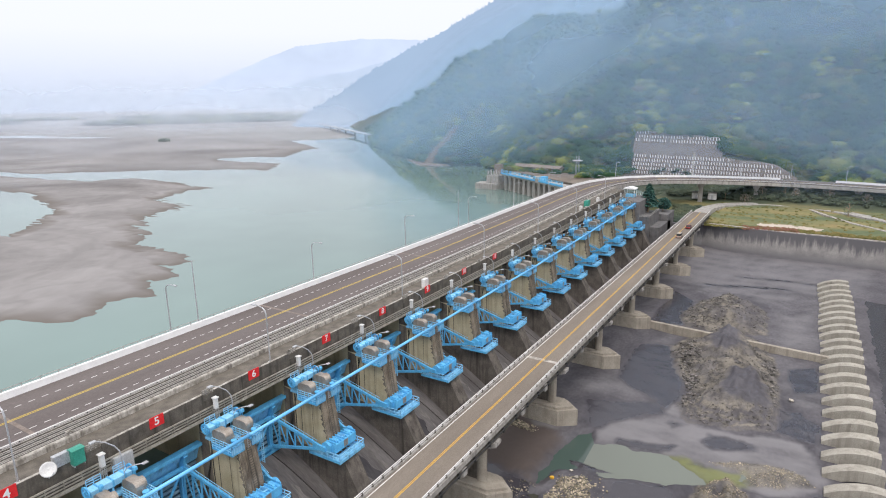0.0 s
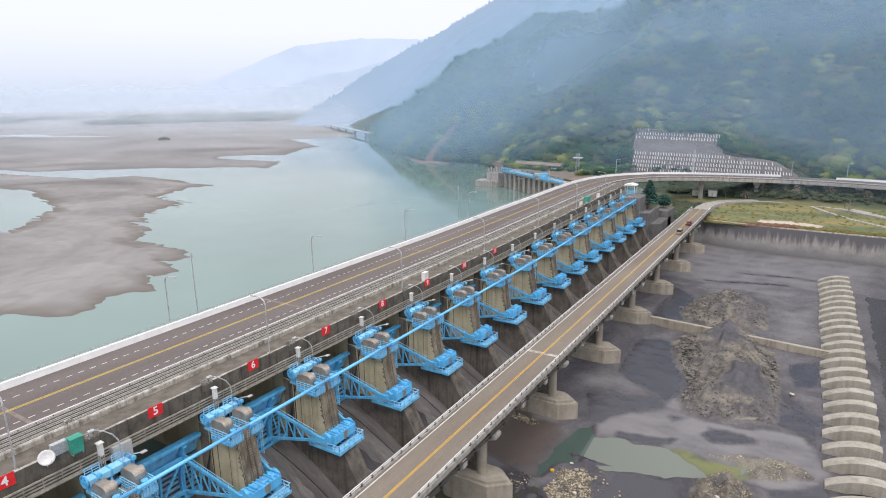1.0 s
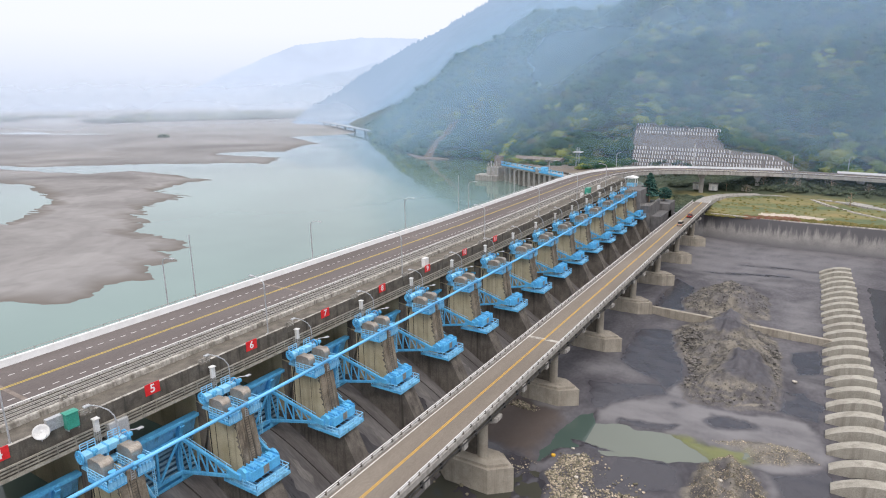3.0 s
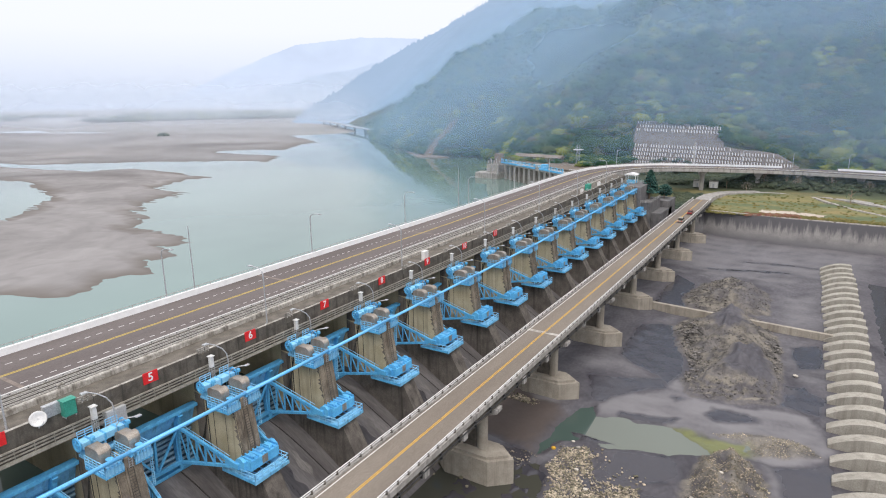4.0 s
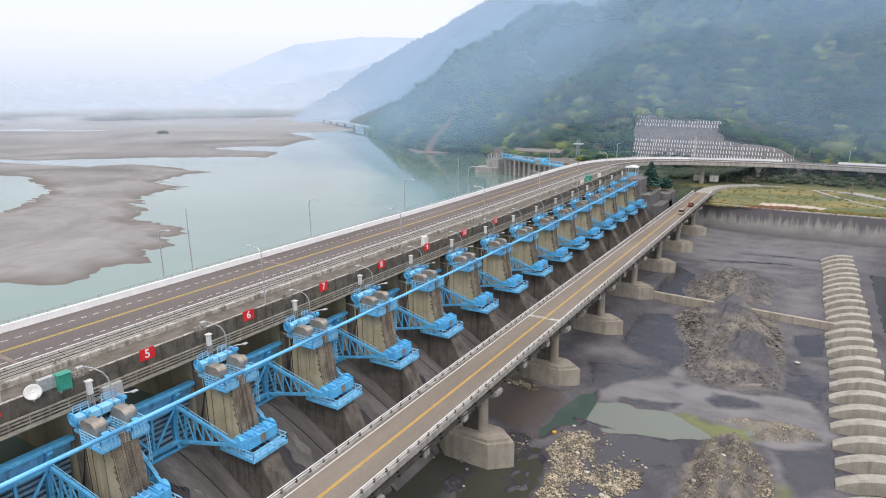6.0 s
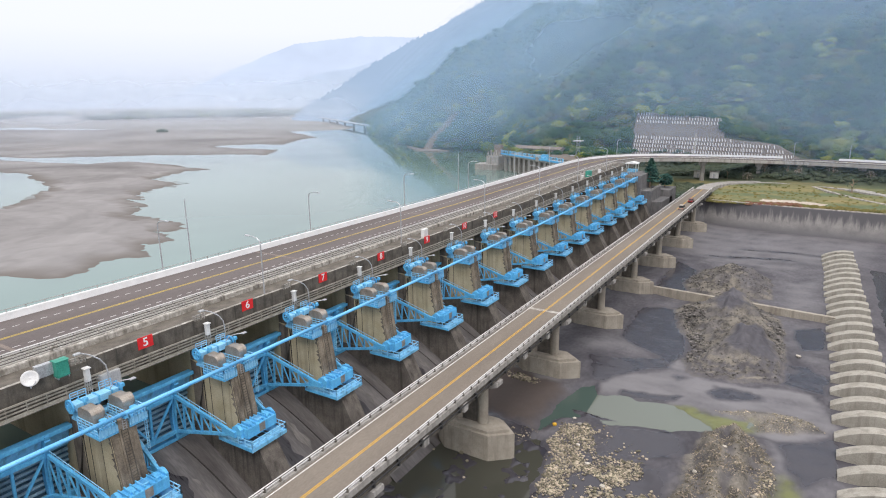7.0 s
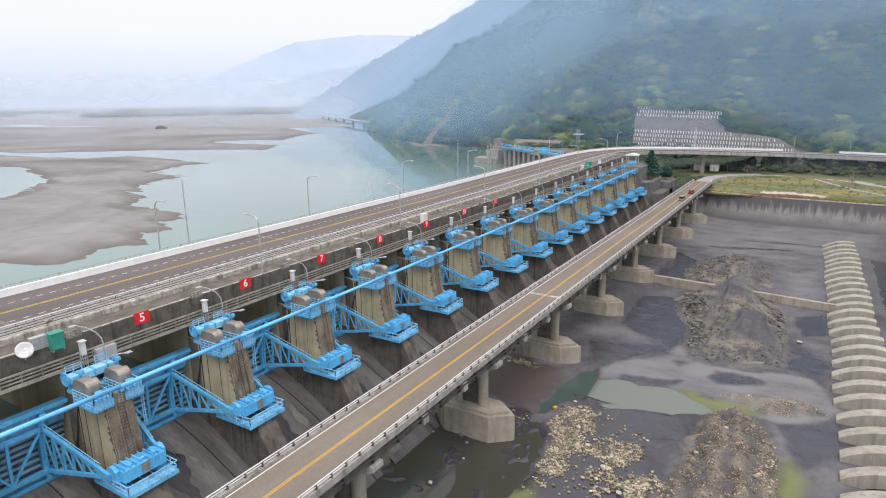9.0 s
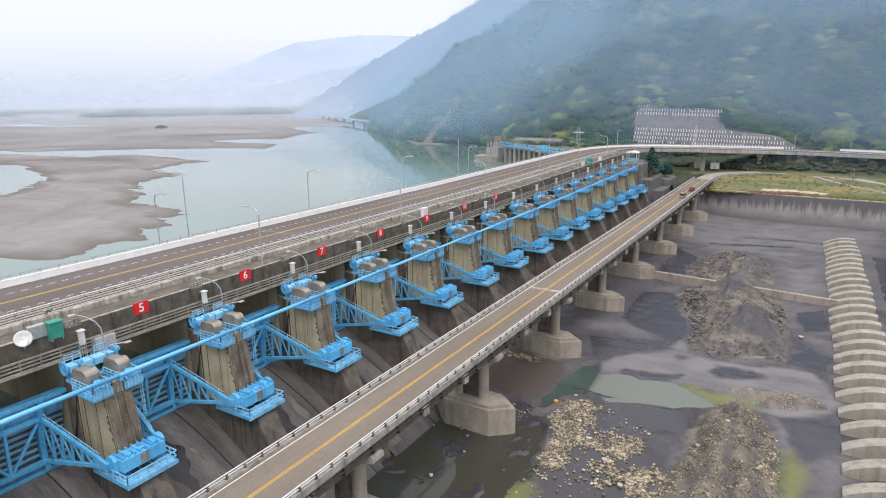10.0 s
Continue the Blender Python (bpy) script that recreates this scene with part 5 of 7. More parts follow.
# ---- hills and distance ----
HILL = [(-60, 318), (-100, 322), (-125, 352), (-160, 385), (-205, 372), (-300, 455), (-381, 530), (-601, 800), (-1058, 1170), (-1200, 1900), (900, 1900), (1000, 150), (300, 262), (200, 325), (120, 352), (60, 356), (20, 346), (-20, 330)]


def hill_rise(x, y):
    """How high the hill would climb, lower upriver."""
    return np.interp(x + 0.25 * (y - 500), [-640, -420, -330, -250, -170, -60, 60], [60, 92, 138, 148, 150, 178, 200])


def hill_height(x, y):
    """A steep wooded spur that falls away upriver and behind its crest."""
    d = inside(x, y, HILL)
    w = waves(x, y, 220, 51, 3)
    z = hill_rise(x, y) * (1 - np.exp(-np.clip(d, 0, 2000) / 135)) * (1 - 0.45 * np.clip((d - 230) / 260, 0, 1)) * (1 + 0.14 * w * np.clip(d / 120, 0, 1)) + (5 * waves(x, y, 45, 52, 2) + 2.2 * waves(x, y, 20, 53, 1)) * np.clip(d / 60, 0, 1)
    z = np.where(d > 0, -12.5 + z, -12.6 + np.clip(d, -60, 0) * 0.6)
    cut = np.minimum(terrace_z(x, y) - 1.3, terrace_top(x) - 0.6)
    return np.where((x > -40) & (x < 66) & (y < 385), np.maximum(z, cut), z)


def terrace_z(x, y):
    """Height of the built slope at a place of the plan."""
    return -8 + (y - 331 - (x + 28) * 0.135) / 0.55


def terrace_y(x, z):
    return 331 + (z + 8) * 0.55 + (x + 28) * 0.135


def terrace_top(x):
    return np.interp(x, [-42, -32, -29, 18, 21, 30, 64], [-13, -12, 19.5, 15.6, 8.5, 6.5, -5])


M_WOODN = shade("wooded hillside", (0.035, 0.05, 0.03), (0.06, 0.07, 0.04), 0.03, fine=0.6, rough=0.95, bump=0.8)
sheet("hill", steps(-760, -400, 15) + steps(-400, 320, 6)[1:] + steps(320, 700, 20)[1:], steps(262, 560, 6) + steps(560, 1020, 15)[1:], hill_height, M_WOODN, "steep wooded hill above the river", "hill")


def crown(rng, n1=7, n2=5):
    """One lumpy tree crown of unit size."""
    v, f = [(0, 0, -0.6)], []
    lob = [(rng.uniform(0, 6.28), rng.uniform(-0.2, 0.9), rng.uniform(0.15, 0.4)) for _ in range(6)]
    for j in range(1, n2):
        th = math.pi * j / n2
        for i in range(n1):
            ph = 2 * math.pi * (i + 0.5 * (j % 2)) / n1
            x, y, z = math.sin(th) * math.cos(ph), math.sin(th) * math.sin(ph), -math.cos(th)
            r = 0.8 + sum(a * max(0, x * math.cos(p) + y * math.sin(p) + z * q - 0.5) for p, q, a in lob) + rng.uniform(-0.14, 0.14)
            v.append((x * r, y * r, z * r * 0.85 + 0.1))
    v.append((0, 0, 0.95))
    for i in range(n1):
        f.append((0, 1 + (i + 1) % n1, 1 + i))
        for j in range(n2 - 2):
            a, b = 1 + j * n1, 1 + (j + 1) * n1
            f.append((a + i, a + (i + 1) % n1, b + (i + 1) % n1, b + i))
        o = 1 + (n2 - 2) * n1
        f.append((o + i, o + (i + 1) % n1, len(v) - 1))
    return np.array(v), f


def leafy(name, base, spread, through_light=0.0):
    """Foliage whose green varies from crown to crown."""
    m = shade(name, base[0], base[1], base[2], fine=1.6, rough=0.95, bump=0.7, spec=0.1)
    n, l = m.node_tree.nodes, m.node_tree.links
    b = n["Principled BSDF"]
    src = b.inputs["Base Color"].links[0].from_socket
    geo, hv, mr, mr2 = n.new("ShaderNodeNewGeometry"), n.new("ShaderNodeHueSaturation"), n.new("ShaderNodeMapRange"), n.new("ShaderNodeMapRange")
    l.new(geo.outputs["Random Per Island"], mr.inputs["Value"])
    mr.inputs["To Min"].default_value, mr.inputs["To Max"].default_value = 1 - spread, 1 + spread
    l.new(mr.outputs[0], hv.inputs["Value"])
    l.new(geo.outputs["Random Per Island"], mr2.inputs["Value"])
    mr2.inputs["To Min"].default_value, mr2.inputs["To Max"].default_value = 0.52, 0.47
    l.new(mr2.outputs[0], hv.inputs["Hue"])
    l.new(src, hv.inputs["Color"])
    l.new(hv.outputs[0], b.inputs["Base Color"])
    if through_light:
        tr, mx, out = n.new("ShaderNodeBsdfTranslucent"), n.new("ShaderNodeMixShader"), n["Material Output"]
        l.new(hv.outputs[0], tr.inputs["Color"])
        mx.inputs[0].default_value = through_light
        l.new(b.outputs[0], mx.inputs[1])
        l.new(tr.outputs[0], mx.inputs[2])
        l.new(mx.outputs[0], out.inputs["Surface"])
    return m


def canopy(name, tones, through_light):
    """Foliage coloured tree by tree, with a little difference from spray to spray."""
    m = leafy(name, ((0.06, 0.09, 0.04), (0.07, 0.1, 0.045), 0.05), 0.16, through_light)
    n, l = m.node_tree.nodes, m.node_tree.links
    hv = next(nd for nd in n if nd.type == "HUE_SAT")
    at, r = n.new("ShaderNodeAttribute"), n.new("ShaderNodeValToRGB")
    at.attribute_name = "tone"
    l.new(at.outputs["Fac"], r.inputs[0])
    r.color_ramp.elements[0].position, r.color_ramp.elements[0].color = tones[0][0], (*tones[0][1], 1)
    r.color_ramp.elements[1].position, r.color_ramp.elements[1].color = tones[-1][0], (*tones[-1][1], 1)
    for p, c in tones[1:-1]:
        r.color_ramp.elements.new(p).color = (*c, 1)
    l.new(r.outputs[0], hv.inputs["Color"])
    return m


M_LEAF = canopy("hill trees", [(0.0, (0.022, 0.065, 0.045)), (0.35, (0.05, 0.115, 0.052)), (0.56, (0.10, 0.165, 0.055)), (0.68, (0.15, 0.15, 0.075)), (0.78, (0.18, 0.25, 0.06)), (1.0, (0.32, 0.36, 0.075))], 0.4)


def leafage(name, spots, sizes, per, leaf, material, label, seed):
    """Trees as clouds of small leaf sprays facing outwards, far too many to count."""
    r = np.random.RandomState(seed)
    n = len(spots) * per
    c = np.repeat(np.array(spots), per, 0)
    s = np.repeat(np.array(sizes), per)[:, None]
    tall = np.repeat(r.uniform(0.4, 0.85, len(spots)), per)[:, None]
    d = r.normal(size=(n, 3))
    d[:, 2] = np.abs(d[:, 2]) * 1.1 - 0.25
    d /= np.linalg.norm(d, axis=1, keepdims=True)
    rad = r.uniform(0.86, 1.1, (n, 1)) * (1 + 0.15 * np.sin(d[:, :1] * 5 + c[:, :1]) * np.sin(d[:, 1:2] * 5 + c[:, 1:2]))
    p = c + d * s * rad * np.concatenate([np.ones((n, 2)), tall], 1) + np.array((0, 0, 0.35)) * s
    nor = 0.55 * d + 0.16 * r.normal(size=(n, 3)) + np.array((0.2, -0.5, 0.9))
    nor /= np.linalg.norm(nor, axis=1, keepdims=True)
    t = np.cross(nor, r.normal(size=(n, 3)))
    t /= np.linalg.norm(t, axis=1, keepdims=True)
    u = np.cross(nor, t)
    a, b = leaf * r.uniform(0.6, 1.5, (n, 1)), leaf * r.uniform(0.5, 1.2, (n, 1))
    v = np.stack([p - t * a * 1.1 - u * b * 0.6, p + t * a - u * b * 0.7, p + u * b * 1.35], 1).reshape(-1, 3)
    # a lumpy closed crown under the sprays of each tree
    rng = random.Random(seed)
    kinds = [crown(rng, 5, 3) for _ in range(16)]
    base = np.array([k[0] for k in kinds])
    pick = r.randint(0, 16, len(spots))
    turn = r.uniform(0, 6.28, len(spots))[:, None]
    q = base[pick]
    size1, tall1 = np.array(sizes)[:, None], tall[::per]
    core = np.stack([q[..., 0] * np.cos(turn) - q[..., 1] * np.sin(turn), q[..., 0] * np.sin(turn) + q[..., 1] * np.cos(turn), q[..., 2] * tall1], -1) * (0.98 * size1)[..., None]
    core = core + (np.array(spots) + np.array((0, 0, 0.35)) * size1)[:, None]
    k, flat = base.shape[1], [(f[0], f[a], f[a + 1]) for f in kinds[0][1] for a in range(1, len(f) - 1)]
    tri = (np.array(flat)[None] + (np.arange(len(spots)) * k)[:, None, None] + n * 3).reshape(-1)
    v = np.concatenate([v, core.reshape(-1, 3)])
    faces = n + len(tri) // 3
    me = bpy.data.meshes.new(name)
    me.vertices.add(len(v))
    me.vertices.foreach_set("co", v.ravel())
    me.loops.add(faces * 3)
    me.loops.foreach_set("vertex_index", np.concatenate([np.arange(n * 3), tri]))
    me.polygons.add(faces)
    me.polygons.foreach_set("loop_start", np.arange(faces) * 3)
    me.polygons.foreach_set("loop_total", np.full(faces, 3))
    me.polygons.foreach_set("use_smooth", np.arange(faces) >= n)
    me.update(calc_edges=True)
    sx, sy = np.array(spots)[:, 0], np.array(spots)[:, 1]
    tone = np.clip(0.42 + 0.22 * waves(sx, sy, 60, seed + 5, 2) + 0.2 * waves(sx, sy, 21, seed + 6, 2) + r.normal(0, 0.17, len(spots)), 0, 1)
    me.attributes.new("tone", "FLOAT", "POINT").data.foreach_set("value", np.concatenate([np.repeat(tone, per * 3), np.repeat(tone, k)]))
    me.materials.append(material)
    return tagged(new(name, me), label, "woods", kind="stuff")


SLIP = [(-207, 372), (-197, 374), (-197.5, 384), (-193, 392), (-191.5, 401), (-190.3, 408), (-193.5, 407), (-197, 398), (-203, 387)]


def scatter(n, x0, x1, y0, y1, d0, d1, seed):
    """Places of trees on the hill, between two distances from its foot."""
    rng = np.random.RandomState(seed)
    x, y = rng.uniform(x0, x1, n), rng.uniform(y0, y1, n)
    d = inside(x, y, HILL) + rng.uniform(-12, 12, n)
    keep = (inside(x, y, HILL) > 1) & (d > d0) & (d < d1) & (inside(x, y, SLIP) < -2.2)
    keep &= ~((x > -34) & (x < 62) & (y < terrace_y(x, terrace_top(x)) + 0.5))
    x, y = x[keep], y[keep]
    z = hill_height(x, y)
    return list(zip(x.tolist(), y.tolist(), z.tolist()))


s = scatter(64000, -640, 330, 300, 820, -20, 150, 61)
leafage("woods", s, [2.2 + 4.2 * random.random() ** 2 for _ in s], 46, 0.7, M_LEAF, "dense green trees on the hillside", 62)
s = scatter(34000, -720, 420, 372, 1010, 150, 400, 63)
leafage("woods", s, [3 + 3.5 * random.random() for _ in s], 34, 1.1, M_LEAF, "misty green trees high on the hill", 64)


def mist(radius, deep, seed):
    """A see-through sheet added for haze on the hillside, an arc about the camera's place with its top set from the
    crest; it thins out to nothing at the ground, at its top and upriver.
    """
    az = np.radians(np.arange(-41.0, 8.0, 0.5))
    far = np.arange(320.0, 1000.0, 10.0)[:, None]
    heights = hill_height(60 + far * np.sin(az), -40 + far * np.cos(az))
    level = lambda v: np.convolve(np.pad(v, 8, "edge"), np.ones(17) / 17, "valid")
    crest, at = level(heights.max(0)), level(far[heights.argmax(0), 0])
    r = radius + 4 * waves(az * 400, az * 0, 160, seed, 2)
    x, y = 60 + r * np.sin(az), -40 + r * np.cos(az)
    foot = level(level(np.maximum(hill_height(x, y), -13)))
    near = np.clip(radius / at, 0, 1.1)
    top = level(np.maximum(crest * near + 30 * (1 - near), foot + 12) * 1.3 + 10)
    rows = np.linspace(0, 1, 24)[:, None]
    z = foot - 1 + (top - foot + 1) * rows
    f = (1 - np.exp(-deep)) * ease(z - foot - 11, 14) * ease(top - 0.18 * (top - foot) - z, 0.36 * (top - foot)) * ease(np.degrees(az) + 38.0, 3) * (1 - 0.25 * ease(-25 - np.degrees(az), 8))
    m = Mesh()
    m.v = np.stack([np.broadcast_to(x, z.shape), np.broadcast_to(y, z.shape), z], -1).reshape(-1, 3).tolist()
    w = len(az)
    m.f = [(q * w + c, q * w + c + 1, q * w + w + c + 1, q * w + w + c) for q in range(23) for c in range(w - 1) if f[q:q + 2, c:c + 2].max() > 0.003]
    ob = setting("mist", m, M_HAZE, "thin blue see-through sheet added for haze among the hillside trees", "mist", smooth=True)
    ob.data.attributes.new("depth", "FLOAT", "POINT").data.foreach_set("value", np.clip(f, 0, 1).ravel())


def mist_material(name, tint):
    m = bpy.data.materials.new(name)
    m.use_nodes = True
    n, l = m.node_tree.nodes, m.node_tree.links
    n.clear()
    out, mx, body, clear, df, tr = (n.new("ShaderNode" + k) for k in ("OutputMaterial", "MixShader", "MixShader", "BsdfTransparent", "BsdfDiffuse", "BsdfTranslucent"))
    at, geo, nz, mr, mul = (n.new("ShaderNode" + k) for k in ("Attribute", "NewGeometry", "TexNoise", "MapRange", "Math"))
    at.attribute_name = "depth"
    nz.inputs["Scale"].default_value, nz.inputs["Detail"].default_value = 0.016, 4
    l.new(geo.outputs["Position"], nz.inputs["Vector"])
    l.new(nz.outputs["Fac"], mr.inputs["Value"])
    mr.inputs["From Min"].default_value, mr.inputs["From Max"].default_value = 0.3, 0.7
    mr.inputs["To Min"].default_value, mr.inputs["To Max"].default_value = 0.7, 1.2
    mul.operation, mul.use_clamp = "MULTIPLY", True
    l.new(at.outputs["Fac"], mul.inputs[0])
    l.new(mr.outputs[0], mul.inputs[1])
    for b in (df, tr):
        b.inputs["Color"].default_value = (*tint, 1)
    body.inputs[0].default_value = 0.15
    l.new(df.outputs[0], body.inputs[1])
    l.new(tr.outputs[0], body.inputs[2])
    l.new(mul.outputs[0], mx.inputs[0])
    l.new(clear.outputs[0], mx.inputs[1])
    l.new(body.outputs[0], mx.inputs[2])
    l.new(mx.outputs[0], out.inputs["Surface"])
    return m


# haze put into the tint of added sheets, blue before the hill, paler upriver
M_HAZE, M_VALE = mist_material("hill haze sheet", (0.385, 0.555, 0.74)), mist_material("valley haze sheet", (0.72, 0.80, 0.92))
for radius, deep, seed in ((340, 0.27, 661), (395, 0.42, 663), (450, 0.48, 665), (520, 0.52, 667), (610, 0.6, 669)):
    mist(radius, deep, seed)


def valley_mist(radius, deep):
    """A pale see-through sheet added for haze over the reservoir, an arc about the camera's place, thinning out towards
    the water, its top and the hill.
    """
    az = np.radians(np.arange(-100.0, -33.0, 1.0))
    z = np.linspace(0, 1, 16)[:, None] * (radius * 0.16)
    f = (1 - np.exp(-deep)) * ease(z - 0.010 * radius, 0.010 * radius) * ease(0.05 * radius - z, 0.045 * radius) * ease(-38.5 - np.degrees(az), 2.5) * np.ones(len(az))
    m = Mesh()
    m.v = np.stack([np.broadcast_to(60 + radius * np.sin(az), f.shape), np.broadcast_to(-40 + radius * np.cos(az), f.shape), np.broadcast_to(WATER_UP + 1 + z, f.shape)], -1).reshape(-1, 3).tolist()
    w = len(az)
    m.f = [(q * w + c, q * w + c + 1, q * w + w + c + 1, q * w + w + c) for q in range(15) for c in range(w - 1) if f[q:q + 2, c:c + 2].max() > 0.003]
    ob = setting("mist", m, M_VALE, "pale see-through sheet added for haze over the reservoir", "mist", smooth=True)
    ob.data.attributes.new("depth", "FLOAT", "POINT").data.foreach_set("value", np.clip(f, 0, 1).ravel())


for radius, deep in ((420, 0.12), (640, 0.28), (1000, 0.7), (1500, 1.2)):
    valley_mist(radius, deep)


def backdrop(name, dist, az0, az1, crest, low, colour, label, seed, jag=0.0):
    """A far ridge as a glowing sheet about the camera's place, haze put into its emission colour, its crest fitted to
    the view.
    """
    m = Mesh()
    n = 420
    for i in range(n + 1):
        u = i / n
        a = radians(az0 + (az1 - az0) * u)
        x, y = 69 + dist * math.sin(a), -40 + dist * math.cos(a)
        h = crest(u) + dist * 0.0012 * float(waves(np.array(u * 40.0), np.array(0.0), 9, seed, 4)) + jag * (math.sin(i * 12.9898 + seed) * 43758.5453 % 1.0) ** 2
        for z, back in ((low, 0), (low + (h - low) * 0.6, 60), (h, 160)):
            m.v.append((x + back * math.sin(a), y + back * math.cos(a), z))
    for i in range(n):
        for j in (0, 1):
            m.f.append((i * 3 + j, i * 3 + 3 + j, i * 3 + 4 + j, i * 3 + 1 + j))
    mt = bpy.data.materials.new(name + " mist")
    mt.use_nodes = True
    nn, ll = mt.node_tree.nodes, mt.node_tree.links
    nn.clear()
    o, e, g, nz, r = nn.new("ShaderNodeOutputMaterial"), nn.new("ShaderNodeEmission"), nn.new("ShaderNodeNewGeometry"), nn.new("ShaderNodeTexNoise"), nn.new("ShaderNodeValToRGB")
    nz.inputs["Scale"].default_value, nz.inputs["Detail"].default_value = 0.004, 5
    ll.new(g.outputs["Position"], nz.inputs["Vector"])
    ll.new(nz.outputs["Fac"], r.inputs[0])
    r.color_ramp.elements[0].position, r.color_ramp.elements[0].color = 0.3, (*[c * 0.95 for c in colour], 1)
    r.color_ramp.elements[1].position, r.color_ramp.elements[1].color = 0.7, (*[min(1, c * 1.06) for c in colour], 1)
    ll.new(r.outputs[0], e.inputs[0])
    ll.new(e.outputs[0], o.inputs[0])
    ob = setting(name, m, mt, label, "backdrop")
    return ob


def ramp(points):
    return lambda u: float(np.interp(u, [p[0] for p in points], [p[1] for p in points]))


backdrop("backdrop", 4600, -75, -25, ramp([(0, 20), (0.34, 20), (0.38, 40), (0.41, 84), (0.5, 250), (0.61, 430), (0.72, 480), (1, 450)]), -60, (0.56, 0.65, 0.79), "far mountain range glowing blue-white, haze put into its colour", 71, 6)
backdrop("backdrop", 3600, -62, -25, ramp([(0, -60), (0.3, -40), (0.36, 32), (0.42, 110), (0.5, 165), (0.6, 210), (0.8, 330), (1, 380)]), -60, (0.49, 0.59, 0.725), "ridge glowing pale blue, haze put into its colour", 72, 8)
backdrop("backdrop", 1250, -45.5, -12, ramp([(0, -16), (0.04, 12), (0.13, 52), (0.19, 86), (0.29, 132), (0.40, 175), (0.53, 236), (0.67, 300), (1, 400)]), -16, (0.325, 0.435, 0.57), "wooded ridge behind the hill, haze in its glowing blue", 74, 7)
backdrop("backdrop", 4700, -95, 40, ramp([(0, 36), (1, 36)]), -80, (0.56, 0.64, 0.78), "far plain and tree line, haze in a glowing strip", 73, 10)
# distance haze is put into this plain's pale blue base colour
sheet("ground", steps(-4900, 4900, 350), steps(-4900, 4900, 350), lambda x, y: np.where((x < 900) & (x > -1600) & (y > -300) & (y < 1900), -31.5, -13.5), shade("haze-blue plain", (0.40, 0.46, 0.53), (0.48, 0.54, 0.60), 0.004, fine=0.05, rough=1.0, bump=0.0), "wide river plain reaching the horizon, haze in its pale blue", "ground")
PLAIN = [(-560, 640), (-640, 615), (-800, 545), (-1000, 480), (-1500, 390), (-4900, 100), (-4900, 4900), (-1700, 1700), (-1080, 1120), (-760, 830)]


def plain_height(x, y):
    d = inside(x, y, PLAIN) + 40 + 14 * waves(x, y, 160, 45) + 50 * np.sin((y * 0.8 + x * 0.5) / 95.0)
    return WATER_UP + np.clip(d * 0.02, -1.5, 0.9)


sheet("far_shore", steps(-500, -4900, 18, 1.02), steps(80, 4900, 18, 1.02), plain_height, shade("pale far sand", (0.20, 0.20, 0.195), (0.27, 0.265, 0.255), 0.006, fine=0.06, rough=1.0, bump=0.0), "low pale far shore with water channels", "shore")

rng = np.random.RandomState(47)
az, rr = np.radians(rng.uniform(-82, -43, 2600)), rng.choice([1700, 2050, 2400], 2600) + rng.normal(0, 26, 2600)
px, py = 60 + rr * np.sin(az), -40 + rr * np.cos(az)
ok = waves(px, py, 420, 48, 3) > 0.1
leafage("woods", [(a, b, WATER_UP + 1.5) for a, b in zip(px[ok].tolist(), py[ok].tolist())], (6 + 5 * rng.uniform(0, 1, int(ok.sum()))).tolist(), 30, 2.2, M_LEAF, "misty belts of trees on the far plain", 49)

# ---- number boards on the weir parapet ----
def lettering(text, size, material, parent, at, turn, name="digit"):
    cu = bpy.data.curves.new(name, "FONT")
    cu.body, cu.size, cu.extrude, cu.align_x, cu.align_y, cu.offset = text, size, 0.02, "CENTER", "CENTER", 0.022
    tmp = new(name, cu)
    me = bpy.data.meshes.new_from_object(tmp.evaluated_get(bpy.context.evaluated_depsgraph_get()))
    bpy.data.objects.remove(tmp)
    me.materials.append(material)
    ob = new(name, me)
    ob.parent, ob.matrix_basis = parent, turn @ Matrix.Identity(4)
    ob.matrix_basis = Matrix.Translation(at) @ turn
    return tagged(ob, "white number")


FACE = pose(0, 0, 0, 90, 0, 90)
for n in range(4, 12):
    y = PITCH * (n - 5) if n > 4 else -17.3
    b = thing("number_board", "red number board with a white numeral on the weir parapet", "sign", "gate number boards", at=(drift(y), y, 0))
    part("panel", Mesh().box(-0.08, 0.0, -1.0, 1.0, -0.74, 0.74), M_RED, b)
    part("frame", Mesh().bar((-0.1, -0.8, -0.7), (-0.1, -0.8, 0.7), 0.06).bar((-0.1, 0.8, -0.7), (-0.1, 0.8, 0.7), 0.06), M_GALV, b)
    lettering(str(n), 1.5, M_WHITE, b, (0.005, 0, 0), FACE)

# ---- equipment on the parapet ----
d = thing("satellite_dish", "white round satellite dish on the weir parapet", "satellite dish", at=(0.35, -13.2, 0.75))
m = Mesh()
for j in range(5):
    r = 0.85 * j / 4
    for i in range(20):
        a = 2 * math.pi * i / 20
        m.v.append((0.3 - 0.25 * (1 - (r / 0.85) ** 2), r * math.cos(a), r * math.sin(a)))
for j in range(4):
    for i in range(20):
        m.f.append((j * 20 + i, j * 20 + (i + 1) % 20, j * 20 + 20 + (i + 1) % 20, j * 20 + 20 + i))
dish = part("reflector", m, M_BOX, d, smooth=True)
dish.modifiers.new("thick", "SOLIDIFY").thickness = 0.05
dish.rotation_euler = (0, radians(-20), radians(-28))
part("feed_arm", Mesh().tube([(0.1, 0, -0.9), (1.0, 0, -0.25), (1.05, 0, 0.0)], 0.035, 6), M_GALV, d)
part("mast", Mesh().tube([(-0.2, 0, -1.2), (-0.2, 0, 0.1)], 0.07, 8), M_GALV, d)
